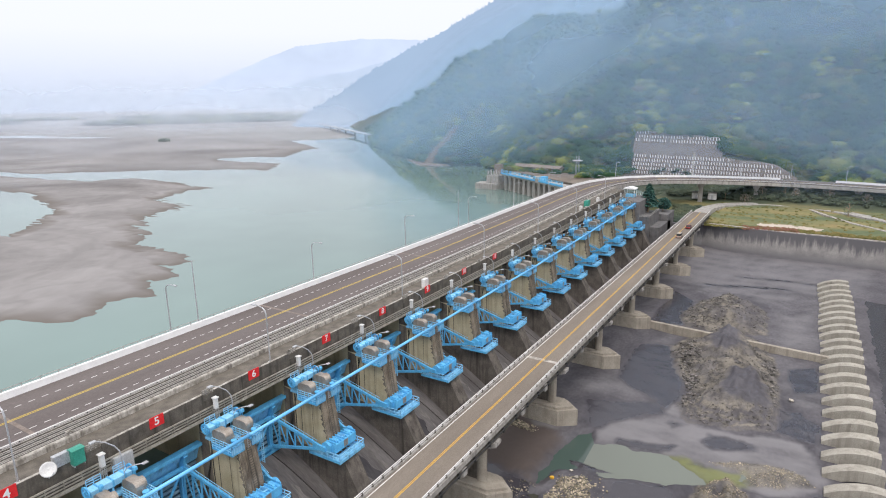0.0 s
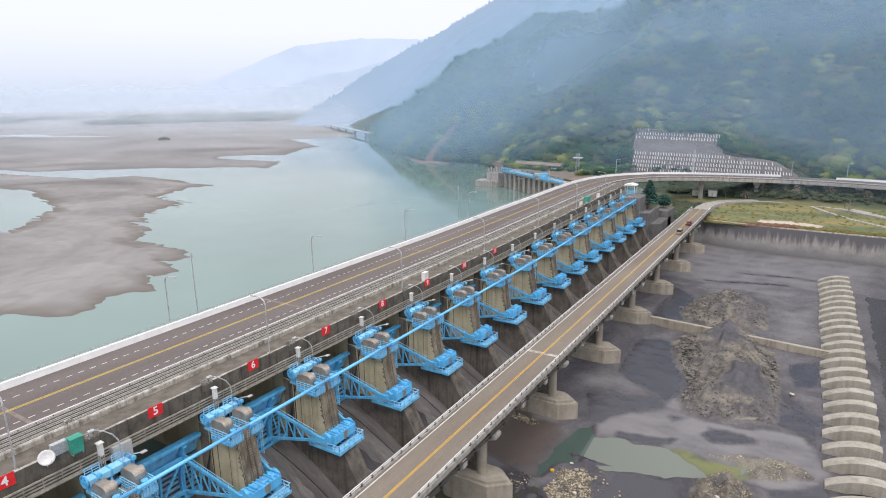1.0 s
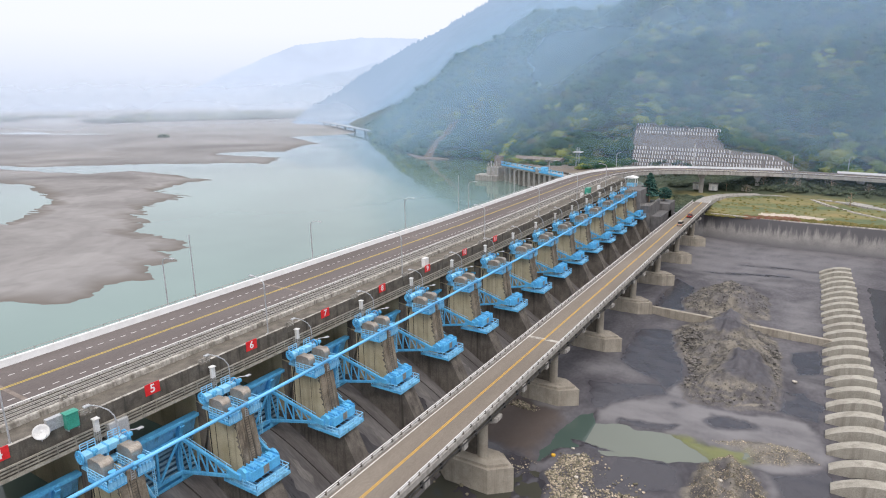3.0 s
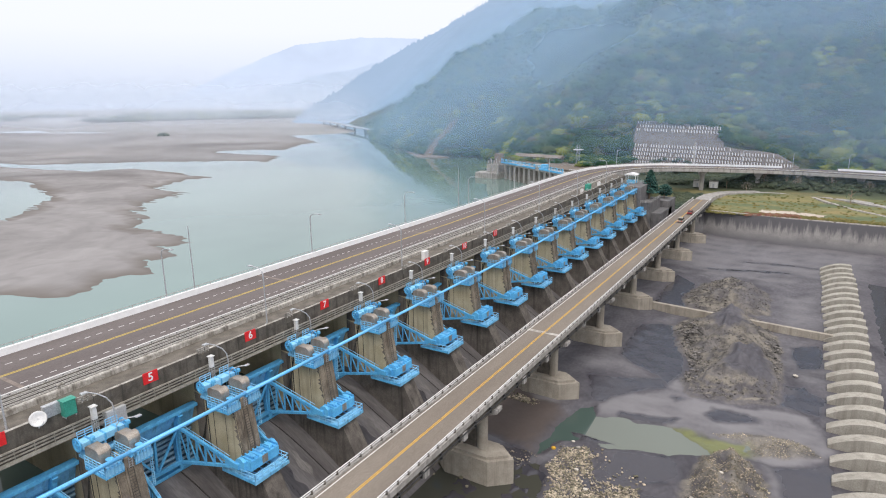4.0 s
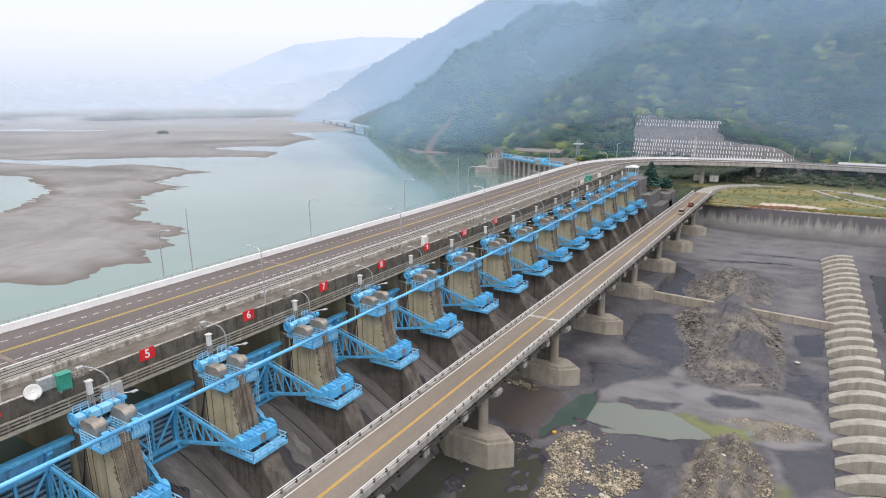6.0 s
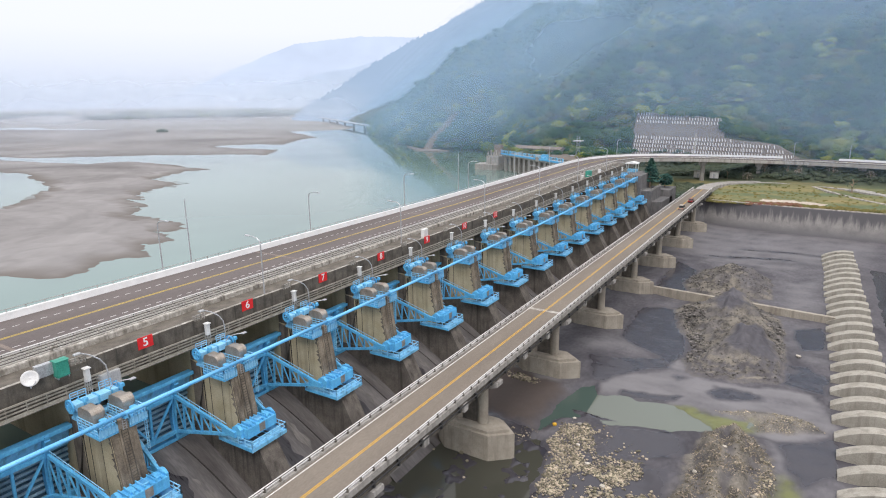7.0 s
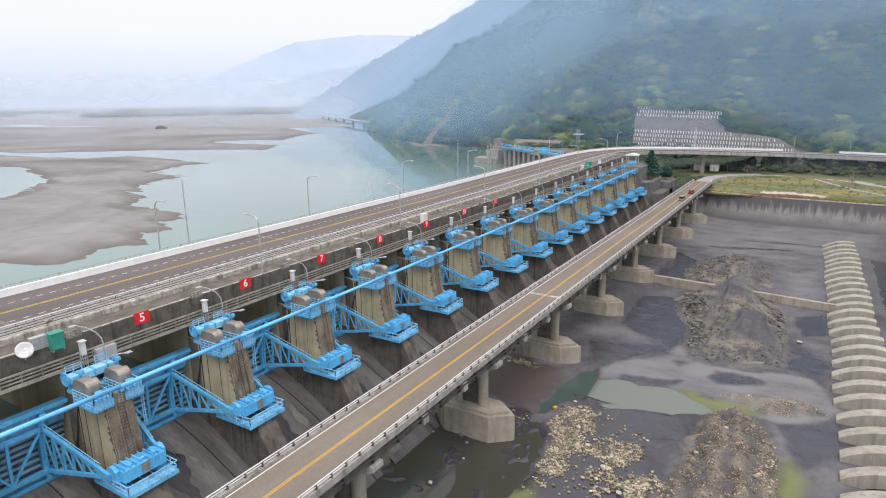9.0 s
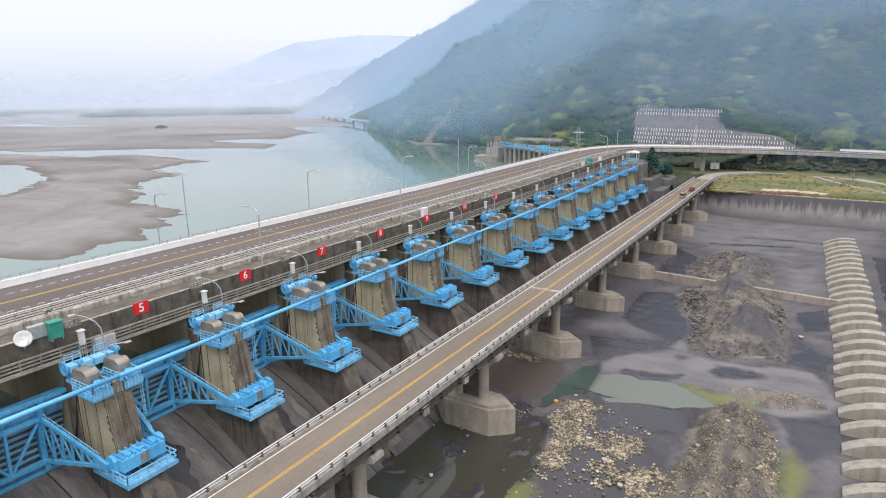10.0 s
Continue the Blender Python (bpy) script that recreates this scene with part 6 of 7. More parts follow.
d = thing("equipment_box", "green enamel equipment box hung outside the weir parapet", "equipment box", at=(0.3, -10.1, 0.75))
d.scale = (0.85, 0.85, 0.85)
part("body", Mesh().box(-0.6, 0.6, -0.78, 0.78, -1.1, 1.0, 0.04), M_GREEN, d)
part("lid", Mesh().prism([(-0.7, 1.0), (0.7, 1.0), (0.7, 1.07), (0.0, 1.16), (-0.7, 1.07)], -0.87, 0.87), M_GREEN, d)
part("door", Mesh().box(0.59, 0.63, -0.68, 0.68, -0.95, 0.88), M_GREEN, d)
part("bracket", Mesh().box(-0.5, 0.5, -0.7, -0.6, -1.4, -1.1).box(-0.5, 0.5, 0.6, 0.7, -1.4, -1.1), M_GALV, d)
d = thing("junction_box", "grey steel junction box on the weir parapet", "junction box", "junction boxes", at=(-0.25, -12.0, 0.7))
part("body", Mesh().box(-0.3, 0.3, -0.45, 0.45, -0.5, 0.9, 0.03), M_GALV, d)
part("door", Mesh().box(0.29, 0.33, -0.38, 0.38, -0.4, 0.8), M_GALV, d)
copy_thing(d, pose(-0.25, -11.15, 0.7))
d = thing("valve_stub", "pale capped pipe stub on the walkway wall", "pipe stub", at=(-4.4, -8.6, 1.0))
part("pipe", Mesh().tube([(0, 0, 0), (0, 0, 0.45), (0.2, 0.2, 0.6), (0.5, 0.4, 0.6)], 0.16, 8), M_PALE, d)
part("cap", Mesh().tube([(0, 0, 0.5), (0, 0, 0.62)], 0.24, 10), M_PALE, d)
for y, h in ((64.5, 1.9), (169, 1.6), (190, 1.6)):
    d = thing("junction_box", "tall pale steel cabinet on the weir walkway", "cabinet", "junction boxes", at=(-0.95 + drift(y), y, 0.2))
    part("body", Mesh().box(-0.4, 0.4, -0.8, 0.8, 0, h, 0.04), M_BOX, d)
    part("door", Mesh().box(0.39, 0.43, -0.72, -0.03, 0.1, h - 0.1).box(0.39, 0.43, 0.03, 0.72, 0.1, h - 0.1), M_BOX, d)
d = thing("equipment_box", "green steel box on the far weir walkway", "equipment box", at=(-1.5 + drift(178), 178, 0.2))
part("body", Mesh().box(-0.7, 0.7, -1.6, 1.6, 0, 2.2, 0.05), M_GREEN, d)

d = thing("sheet_cabinet", "tall light-grey sheet-metal cabinet behind a hoist", "cabinet", at=(0.3, -5.2, -4.1))
part("body", Mesh().box(-0.5, 0.5, -1.2, 1.2, 0.0, 2.4, 0.04), M_SHEET, d)
part("door", Mesh().box(0.49, 0.53, -1.1, -0.04, 0.1, 2.3), M_SHEET, d)
part("door", Mesh().box(0.49, 0.53, 0.04, 1.1, 0.1, 2.3), M_SHEET, d)
part("bracket", Mesh().box(-0.6, 0.4, -1.0, -0.85, -0.3, 0.0).box(-0.6, 0.4, 0.85, 1.0, -0.3, 0.0), M_RAIL, d)

# ---- street lamps along the road ----
def road_lamp(at, side, h, label, arm=True):
    c = thing("street_lamp" if arm else "mast", label, "street lamp" if arm else "mast", "road lamps" if arm else "plain masts", at=at)
    if arm:
        pts = [(0, 0, 0), (0, 0, h - 1.0), (side * 0.2, 0, h - 0.45), (side * 0.7, 0, h - 0.1), (side * 1.5, 0, h + 0.05), (side * 2.4, 0, h + 0.1)]
        part("pole", Mesh().tube(pts, 0.12, 7, 0.06), M_GALV, c)
        part("lamp_head", Mesh().box(min(side * 2.2, side * 3.1), max(side * 2.2, side * 3.1), -0.2, 0.2, h + 0.02, h + 0.2, 0.05), M_GALV, c)
    else:
        part("pole", Mesh().tube([(0, 0, 0), (0, 0, h)], 0.13, 7, 0.07), M_GALV, c)
    part("base_plate", Mesh().box(-0.25, 0.25, -0.25, 0.25, 0, 0.12, 0.03), M_GALV, c)
    return c


for i in range(7):
    y = -15.8 + 35.8 * i
    road_lamp((-0.8 + drift(y), y, 0.2), -1, 8.9, "tall grey street lamp curving over the weir road")
for i in range(6):
    y = 18.8 + 35.5 * i
    road_lamp((-23.85 + drift(y), y, 1.2), 1, 8.6, "grey street lamp on the white upstream parapet")
for y in (24.4, 118.9):
    road_lamp((-23.9 + drift(y), y, 1.2), 1, 11.4, "plain grey mast on the white upstream parapet", arm=False)
for (p, t), k in zip(walk_line(along(CENTRE[14:], -7.6), 24.0, 6.0), range(11)):
    road_lamp((p.x, p.y, p.z + 0.6), 0.6, 7.6, "grey street lamp along the curving viaduct")

# ---- viaduct supports ----
for i, (x, y, top) in enumerate(((19.0, 292.0, -3.4), (43.5, 304.5, -4.2), (66.0, 309.5, -4.6), (87.0, 310.0, -4.9), (110, 306, -5.1), (140, 298, -5.2))):
    v = thing("viaduct_pier", "concrete viaduct pier with a hammerhead cap", "pier", "viaduct piers", at=(x, y, 0))
    part("column", Mesh().box(-1.0, 1.0, -1.0, 1.0, -17.5, top - 1.2, 0.15), M_CONC, v)
    part("cap", Mesh().prism([(-1.7, top - 0.1), (1.7, top - 0.1), (1.7, top - 1.3), (1.1, top - 2.1), (-1.1, top - 2.1), (-1.7, top - 1.3)], -2.6, 2.6), M_CONC, v)
for x, y in ((16.6, 296.0), (24.2, 296.5)):
    h = thing("hut", "small white flat-roofed hut beneath the viaduct", "hut", "white huts", at=(x, y, -12.3))
    part("wall", Mesh().box(-2.0, 2.0, -1.6, 1.6, 0, 3.2), M_BOX, h)
    part("roof", Mesh().box(-2.3, 2.3, -1.9, 1.9, 3.2, 3.45, 0.04), M_CONC, h)
    part("door", Mesh().box(-0.4, 0.4, -1.66, -1.6, 0.0, 2.1), M_GALV, h)

# ---- weir end: abutment blocks, kiosk ----
M_ABUT = shade("damp grey concrete", (0.11, 0.106, 0.106), (0.19, 0.183, 0.18), 0.3, streak=(0.05, 0.056, 0.054), amount=0.6)
ex = drift(224)
for i, (x0, x1, y0, y1, z0, z1) in enumerate(((-8, 9, 218, 236, -30, -3.4), (9, 13, 220, 238, -30, -10), (13, 17, 222, 244, -30, -14.5), (9, 17, 238, 251, -30, -11.5))):
    setting("abutment", Mesh().box(x0 + ex, x1 + ex, y0 + 0.01 * i, y1, z0, z1, 0.1), M_ABUT, "dark stained stepped abutment at the weir's end", "abutment")
k = thing("kiosk", "small open kiosk with a white roof at the weir's end", "kiosk", at=(1.8 + ex, 230.5, -3.4))
part("roof", Mesh().prism([(-2.6, 3.6), (2.6, 3.6), (2.6, 3.9), (0, 4.5), (-2.6, 3.9)], -2.4, 2.4), M_WHITE, k)
part("counter", Mesh().box(-2.0, 2.0, -1.8, 1.8, 0, 1.2, 0.05), M_BLUE2, k)
for x in (-2.1, 2.1):
    for y in (-2.0, 2.0):
        part("post", Mesh().box(x - 0.12, x + 0.12, y - 0.12, y + 0.12, 0, 3.6), M_BOX, k)
setting("abutment_rail", railing(Mesh(), [(9.2 + ex, 218, -10), (12.9 + ex, 220.5, -10), (12.9 + ex, 238, -10)], 1.1, 3, 0.05, 2.0), M_RAIL, "grey railing on the abutment steps", "railing")


# ---- trees ----
def tree(name, at, h, r, material, label, seed, cone=False, leaves=420, size=0.55, group=""):
    rng = random.Random(seed)
    t = thing(name, label, "tree", group, at=at)
    m = Mesh().tube([(0, 0, 0), (0.05 * h * rng.uniform(-1, 1), 0, h * 0.35), (0, 0.04 * h * rng.uniform(-1, 1), h * 0.85)], 0.035 * h, 7, 0.01 * h)
    tips = []
    for i in range(7):
        a, z = rng.uniform(0, 6.28), h * rng.uniform(0.3, 0.7)
        tip = Vector((r * 0.7 * math.cos(a), r * 0.7 * math.sin(a), z + h * rng.uniform(0.1, 0.25)))
        m.tube([(0, 0, z), tip * 0.6 + Vector((0, 0, z * 0.4)), tip], 0.014 * h, 5, 0.004 * h)
        tips.append(tip)
    part("trunk", m, M_EARTH, t, "brown trunk and limbs")
    m = Mesh()
    for _ in range(leaves):
        u = rng.random()
        z = h * (0.22 + 0.78 * u)
        rad = r * ((1 - u) ** 0.8 + 0.08 if cone else math.sin(math.pi * (0.15 + 0.8 * u)) ** 0.7)
        rad *= (0.55 + 0.45 * math.sqrt(rng.random())) * (1 + 0.25 * math.sin(5 * u + rng.uniform(0, 1) * 6.28))
        a = rng.uniform(0, 6.28)
        c = Vector((rad * math.cos(a), rad * math.sin(a), z))
        e1 = Vector((rng.uniform(-1, 1), rng.uniform(-1, 1), rng.uniform(-0.5, 0.5))).normalized() * size * rng.uniform(0.6, 1.4)
        e2 = e1.cross(Vector((rng.uniform(-1, 1), rng.uniform(-1, 1), 1))).normalized() * size * rng.uniform(0.5, 1.1)
        m.add([c - e1, c - e2 * 0.7, c + e1, c + e2], [(0, 1, 2, 3)])
    part("crown", m, material, t)
    return t


M_DKLEAF = leafy("dark conifer leaves", ((0.045, 0.11, 0.105), (0.07, 0.15, 0.12), 0.3), 0.25)
M_MIDLEAF = leafy("bank leaves", ((0.11, 0.17, 0.14), (0.16, 0.21, 0.14), 0.2), 0.3, 0.4)
M_DRYLEAF = leafy("dry bank twigs", ((0.30, 0.29, 0.25), (0.40, 0.36, 0.30), 0.2), 0.25, 0.4)
tree("tree", (9.5 + ex, 232, -10.0), 12.5, 3.6, M_DKLEAF, "dark green conical tree beside the weir kiosk", 81, True, 1500, 0.55)
tree("tree", (13 + ex, 246, -11.5), 6, 3.0, M_DKLEAF, "dark green shrubby tree on the abutment", 82, False, 700, 0.5)
rng = random.Random(83)
for i in range(16):
    x = 30 + i * 8.5 + rng.uniform(-3, 3)
    y = rng.choice([292, 300, 304, 286 if x > 70 else 302]) + rng.uniform(-3, 3)
    tree("tree", (x, y, float(bank_height(np.array(x), np.array(y))) - 0.1), rng.uniform(4, 8), rng.uniform(1.6, 2.8), M_DRYLEAF if i % 3 else M_MIDLEAF, "small thin-leaved tree on the grassy bank" if i % 3 else "small green tree on the grassy bank", 90 + i, False, 150, 0.3, "bank trees")

# ---- bank: road, path, bare patch, wall top, hedge ----
BROAD = [(24.3, 258, -13.62), (24.3, 268, -13.6), (25.5, 277, -13.4), (30, 287, -13.2), (38, 294, -13.0), (50, 297.5, -12.9), (66, 297, -13.0), (82, 291, -13.4), (100, 279, -14.2), (130, 258, -15.6), (180, 248, -16.2)]
setting("bank_road", Mesh().sweep([(-3.2, -4), (3.2, -4), (3.2, 0), (-3.2, 0)], BROAD), M_CONC, "pale concrete road along the bank", "road")
setting("foot_path", Mesh().sweep([(-0.9, -1.5), (0.9, -1.5), (0.9, 0.15), (-0.9, 0.15)], [(66, 294, -13.0), (74, 284, -14.1), (84, 274, -15.2), (96, 266, -16.1), (130, 256, -16.9)]), M_PALE, "narrow pale footpath across the grass", "path")
setting("wall_coping", Mesh().sweep([(-0.7, 0), (0.7, 0), (0.7, 0.25), (-0.7, 0.25)], [(27, 255.2, -17.2), (60, 250.4, -17.2), (300, 236.4, -17.2)]), M_PALE, "pale coping on the bank wall", "coping")
patch("bare_patch", [(46, 258), (50, 262), (66, 264), (76, 262), (70, 256), (58, 255.5)], shade("pale bare ground", (0.42, 0.35, 0.28), (0.52, 0.46, 0.40), 0.2), "bare pale ground on the bank", "bare ground", 0.12, 0.8, 0.8, bank_height, 5)
M_SHRUB = leafy("yellow-green bank scrub", ((0.10, 0.11, 0.04), (0.19, 0.155, 0.055), 0.06), 0.35)
M_REDSH = leafy("reddish bank scrub", ((0.17, 0.085, 0.06), (0.20, 0.12, 0.075), 0.1), 0.3)
M_GRSH = leafy("green bank scrub", ((0.09, 0.125, 0.10), (0.14, 0.165, 0.105), 0.05), 0.25, 0.4)
for lab, mt, x0, x1, y0, y1, n, sz in (("yellow-green scrub along the bank wall", M_SHRUB, 27, 150, 251.5, 257, 900, 0.9), ("reddish scrub beside the bare patch", M_REDSH, 44, 64, 251.5, 256, 260, 1.0), ("green scrub behind the bank road", M_GRSH, 34, 170, 300, 322, 1100, 1.5), ("low grass tufts on the bank", M_SHRUB, 28, 150, 258, 292, 420, 0.45), ("dark scrub at the weir's end", M_GRSH, 9, 22, 252, 280, 400, 1.3)):
    rr = np.random.RandomState(n)
    px, py = rr.uniform(x0, x1, n), rr.uniform(y0, y1, n)
    py = py - np.clip((px - 60) * 0.06, 0, 12) * (y1 < 260)
    ok = ~((px > 46) & (px < 76) & (py > 255.5) & (py < 264) & (y1 < 300) & (sz < 0.7))
    pz = bank_height(px, py) - 0.2
    pts = [p for p, q in zip(zip(px.tolist(), py.tolist(), pz.tolist()), ok) if q]
    leafage("scrub", pts, [sz * rr.uniform(0.6, 1.3) for _ in pts], 26, 0.3, mt, lab, n)

rr = np.random.RandomState(77)
px, py = rr.uniform(-16, 64, 900), rr.uniform(292, 338, 900)
pz = np.maximum(hill_height(px, py), np.where(px > 0, bank_height(px, py), -14))
ok = (py > 300 + 0.02 * px) & ~((px > 10) & (px < 30) & (py < 302))
leafage("scrub", [p for p, q in zip(zip(px.tolist(), py.tolist(), pz.tolist()), ok) if q], [rr.uniform(1.2, 2.4) for _ in range(int(ok.sum()))], 34, 0.5, M_GRSH, "dark green scrub in the shade of the viaduct", 78)

# ---- slope protection above the viaduct ----
M_SLOPE = shade("weathered slope concrete", (0.15, 0.125, 0.112), (0.23, 0.198, 0.18), 0.15, streak=(0.14, 0.115, 0.10), amount=0.6)
M_BENCH = shade("dark earth bench", (0.15, 0.125, 0.12), (0.21, 0.19, 0.175), 0.2, fine=2.0, bump=0.6)
rib = Mesh().prism([(-0.22, -0.85), (0.22, -0.85), (0.2, 0.85), (-0.2, 0.85)], -0.35, 0.1).data("rib", M_LINE)


def slope_face(low, high, xs, material, name, parent):
    """A strip of the built slope between two height lines, with an uneven rim."""
    m, n = Mesh(), 24
    for i in range(n + 1):
        x = xs[0] + (xs[1] - xs[0]) * i / n
        for k in range(4):
            a, b = low(x), high(x)
            z = a + (b - a) * k / 3 + (0.18 * math.sin(i * 2.3 + k) if k == 3 else 0)
            m.v.append((x, terrace_y(x, z) + 0.15 * math.sin(i * 1.7 + k * 2.1), z))
        m.v.append((x, terrace_y(x, b) + 4, b + 0.3))
    for i in range(n):
        for k in range(4):
            m.f.append((i * 5 + k, i * 5 + 5 + k, i * 5 + 6 + k, i * 5 + 1 + k))
    part(name, m, material, parent)


def ribs(parent, rows, z0, dz, x0, x1, top, seed):
    rng = random.Random(seed)
    for row in range(rows):
        n = int((x1 - x0) / 1.45)
        for i in range(n):
            x = x0 + (x1 - x0) * i / (n - 1)
            z = z0 + row * dz - 0.03 * (x - x0)
            if z > top(x) - 0.9 or rng.random() < 0.04:
                continue
            o = new("rib", rib)
            o.parent, o.location = parent, (x, terrace_y(x, z) - 0.25, z)
            o.rotation_euler, o.scale = (radians(-28), radians(-9), radians(7)), (1, 1, rng.uniform(0.8, 1.1))


slope = thing("slope_works", "lower concrete slope protection with rows of white ribs", "retaining slope", kind="structure")
low_top = lambda x: float(np.interp(x, [-28, 9, 22, 30, 48, 60], [6.8, 5.4, 5.0, 3.4, 1.4, -5.2]))
slope_face(lambda x: -8.0, low_top, (-28, 60), M_SLOPE, "lower_face", slope)
ribs(slope, 5, -4.4, 2.35, -27, 56, low_top, 11)
part("stair", Mesh().sweep([(-0.5, 0), (0.5, 0), (0.5, 0.4), (-0.5, 0.4)], [(7, terrace_y(7, -8) - 0.3, -8), (6, terrace_y(6, 7) - 0.3, 7)]), M_PALE, slope)
slope = thing("slope_works", "upper concrete slope protection with rows of white ribs", "retaining slope", kind="structure")
mid_low, mid_top = lambda x: low_top(x) + 0.1, lambda x: float(np.interp(x, [-29, 18, 24], [12.7, 9.4, 6]))
up_top = lambda x: float(np.interp(x, [-29, 18], [19.2, 15.4]))
slope_face(mid_low, mid_top, (-29, 21), M_BENCH, "earth_bench", slope)
slope_face(lambda x: mid_top(x) + 0.1, up_top, (-29, 19), M_SLOPE, "upper_face", slope)
ribs(slope, 3, 14.1, 2.2, -28, 18, lambda x: up_top(x) + 0.6, 12)
part("coping", Mesh().sweep([(-0.3, 0), (0.3, 0), (0.3, 0.4), (-0.3, 0.4)], [(-29, terrace_y(-29, 19.2), 19.3), (18, terrace_y(18, 15.4), 15.5)]), M_PALE, slope)

M_SCAR = shade("brown earth scar", (0.19, 0.155, 0.125), (0.27, 0.22, 0.18), 0.1)
M_YARD = shade("brown yard earth", (0.14, 0.115, 0.09), (0.21, 0.175, 0.14), 0.15)

# ---- intake works across the reservoir ----
ix = thing("intake_works", "far concrete intake with blue gantry and row of piers", "intake", at=(-84.5, 275.5, 0))
dirv, nrm = Vector((48.8, -35, 0)).normalized(), Vector((35, 48.8, 0)).normalized()
for i in range(12):
    p = dirv * (2 + i * 5.2)
    part("intake_pier", Mesh().bar(p + Vector((0, 0, -14)), p + Vector((0, 0, -3.2)), 2.4, 1.4, nrm), M_CONC, ix)
part("intake_deck", Mesh().bar(dirv * -1 + Vector((0, 0, -2.8)) + nrm * 2, dirv * 62 + Vector((0, 0, -2.8)) + nrm * 2, 7, 0.9), M_CONC, ix)
part("gantry_beam", Mesh().bar(dirv * -1 + Vector((0, 0, -1.9)) - nrm * 1.8, dirv * 36 + Vector((0, 0, -1.9)) - nrm * 1.8, 0.5, 0.9), M_BLUE, ix)
part("gantry_beam", Mesh().bar(dirv * 40 + Vector((0, 0, -1.9)) - nrm * 1.8, dirv * 62 + Vector((0, 0, -1.9)) - nrm * 1.8, 0.5, 0.9), M_BLUE, ix)
part("gantry_rail", railing(Mesh(), [dirv * -1 + Vector((0, 0, -1.2)) - nrm * 1.8, dirv * 62 + Vector((0, 0, -1.2)) - nrm * 1.8], 1.2, 2, 0.08, 2.5), M_RAILB, ix)
part("hoist_house", Mesh().box(-1.6, 1.6, -1.4, 1.4, 0, 2.6, 0.1), M_BLUE, ix).location = dirv * 40 + Vector((0, 0, -2.3)) + nrm * 1.5
part("control_room", Mesh().box(-1.8, 1.8, -1.6, 1.6, 0, 2.2, 0.1), M_PALE, ix).location = dirv * 35 + Vector((0, 0, -2.3)) + nrm * 0.5
for i in range(13):
    p = dirv * (i * 5.1) - nrm * 1.8
    part("gantry_post", Mesh().bar(p + Vector((0, 0, -1.2)), p + Vector((0, 0, 0.3)), 0.3), M_BLUE, ix)
part("back_wall", Mesh().bar(dirv * 4 + Vector((0, 0, -8)) + nrm * 9, dirv * 62 + Vector((0, 0, -8)) + nrm * 9, 1.0, 12), M_PIERDK, ix)
t = thing("guide_wall", "stepped concrete guide wall with posts beside the intake", "wall", at=(-92.5, 277, 0))
part("base", Mesh().prism([(-9, -6), (5, -6), (7, 3), (-3, 8), (-10, 2)], -14, -8.2, "z"), M_CONC, t)
part("block", Mesh().prism([(-3, -3), (5, -4), (6, 3), (0, 6)], -8.2, -3.6, "z"), M_CONC, t)
for i in range(5):
    part("post", Mesh().box(-2.5 + i * 1.7, -1.7 + i * 1.7, -2.6, -1.8, -3.6, -1.2 + (i % 2) * 0.9, 0.05), M_PALE, t)
part("tower", Mesh().prism([(-1.5, 4), (3, 4), (3, 7), (-1.5, 7)], -8.2, 2.2, "z"), M_SCAR, t, "brown weathered tower")
setting("intake_yard", Mesh().prism([(-86, 287), (-38, 252), (-28, 256), (-24, 326), (-60, 330), (-100, 322)], -14, -3.6, "z"), M_YARD, "brown earth yard behind the intake", "yard")
h = thing("long_shed", "long low brown-roofed shed on the intake yard", "shed", at=(-76, 305, -3.6))
part("wall", Mesh().box(-16, 16, -3, 3, 0, 2.6), M_PALE, h)
part("roof", Mesh().prism([(-3.6, 2.6), (3.6, 2.6), (0, 4.0)], -16.6, 16.6, "x"), M_SCAR, h)
h.rotation_euler = (0, 0, radians(-10))
m = thing("lattice_tower", "slim lattice mast with a platform by the intake", "mast", at=(-48.9, 297.5, -3.6))
for x in (-0.9, 0.9):
    for y in (-0.9, 0.9):
        part("leg", Mesh().bar((x, y, 0), (x * 0.7, y * 0.7, 11), 0.16), M_GALV, m)
part("platform", Mesh().box(-2.4, 2.4, -2.4, 2.4, 8.0, 8.4), M_BOX, m)
part("bracing", Mesh().bar((-0.9, -0.9, 1), (0.8, -0.8, 5), 0.1).bar((0.9, -0.9, 5), (-0.7, -0.7, 9), 0.1), M_GALV, m)
patch("landslip", SLIP, shade("raw brown earth", (0.13, 0.095, 0.065), (0.20, 0.15, 0.105), 0.15, fine=1.0), "bare brown landslip scar above the shore", "landslip", 0.9, 0.5, 0.6, hill_height, 7)
setting("shore_spit", Mesh().prism([(-238, 398), (-204, 364), (-184, 362), (-180, 372), (-205, 380), (-226, 402)], -13, -10.6, "z"), M_SCAR, "pale bare spit at the hill's foot", "shore")

rr = np.random.RandomState(79)
px, py = rr.uniform(-98, -26, 420), rr.uniform(284, 332, 420)
ok = (py > 296 + 3 * np.sin(px * 0.2)) | ((px > -44) & (py > 272))
leafage("scrub", [(a, b, -3.8) for a, b in zip(px[ok].tolist(), py[ok].tolist())], rr.uniform(1.4, 3.4, int(ok.sum())).tolist(), 40, 0.6, M_LEAF, "green trees and bushes round the intake yard", 80)

# ---- far bridge ----
fb = thing("far_bridge", "pale low bridge far across the misty reservoir", "bridge")
a, b = Vector((-1110, 1140, -4)), Vector((-440, 604, -5))
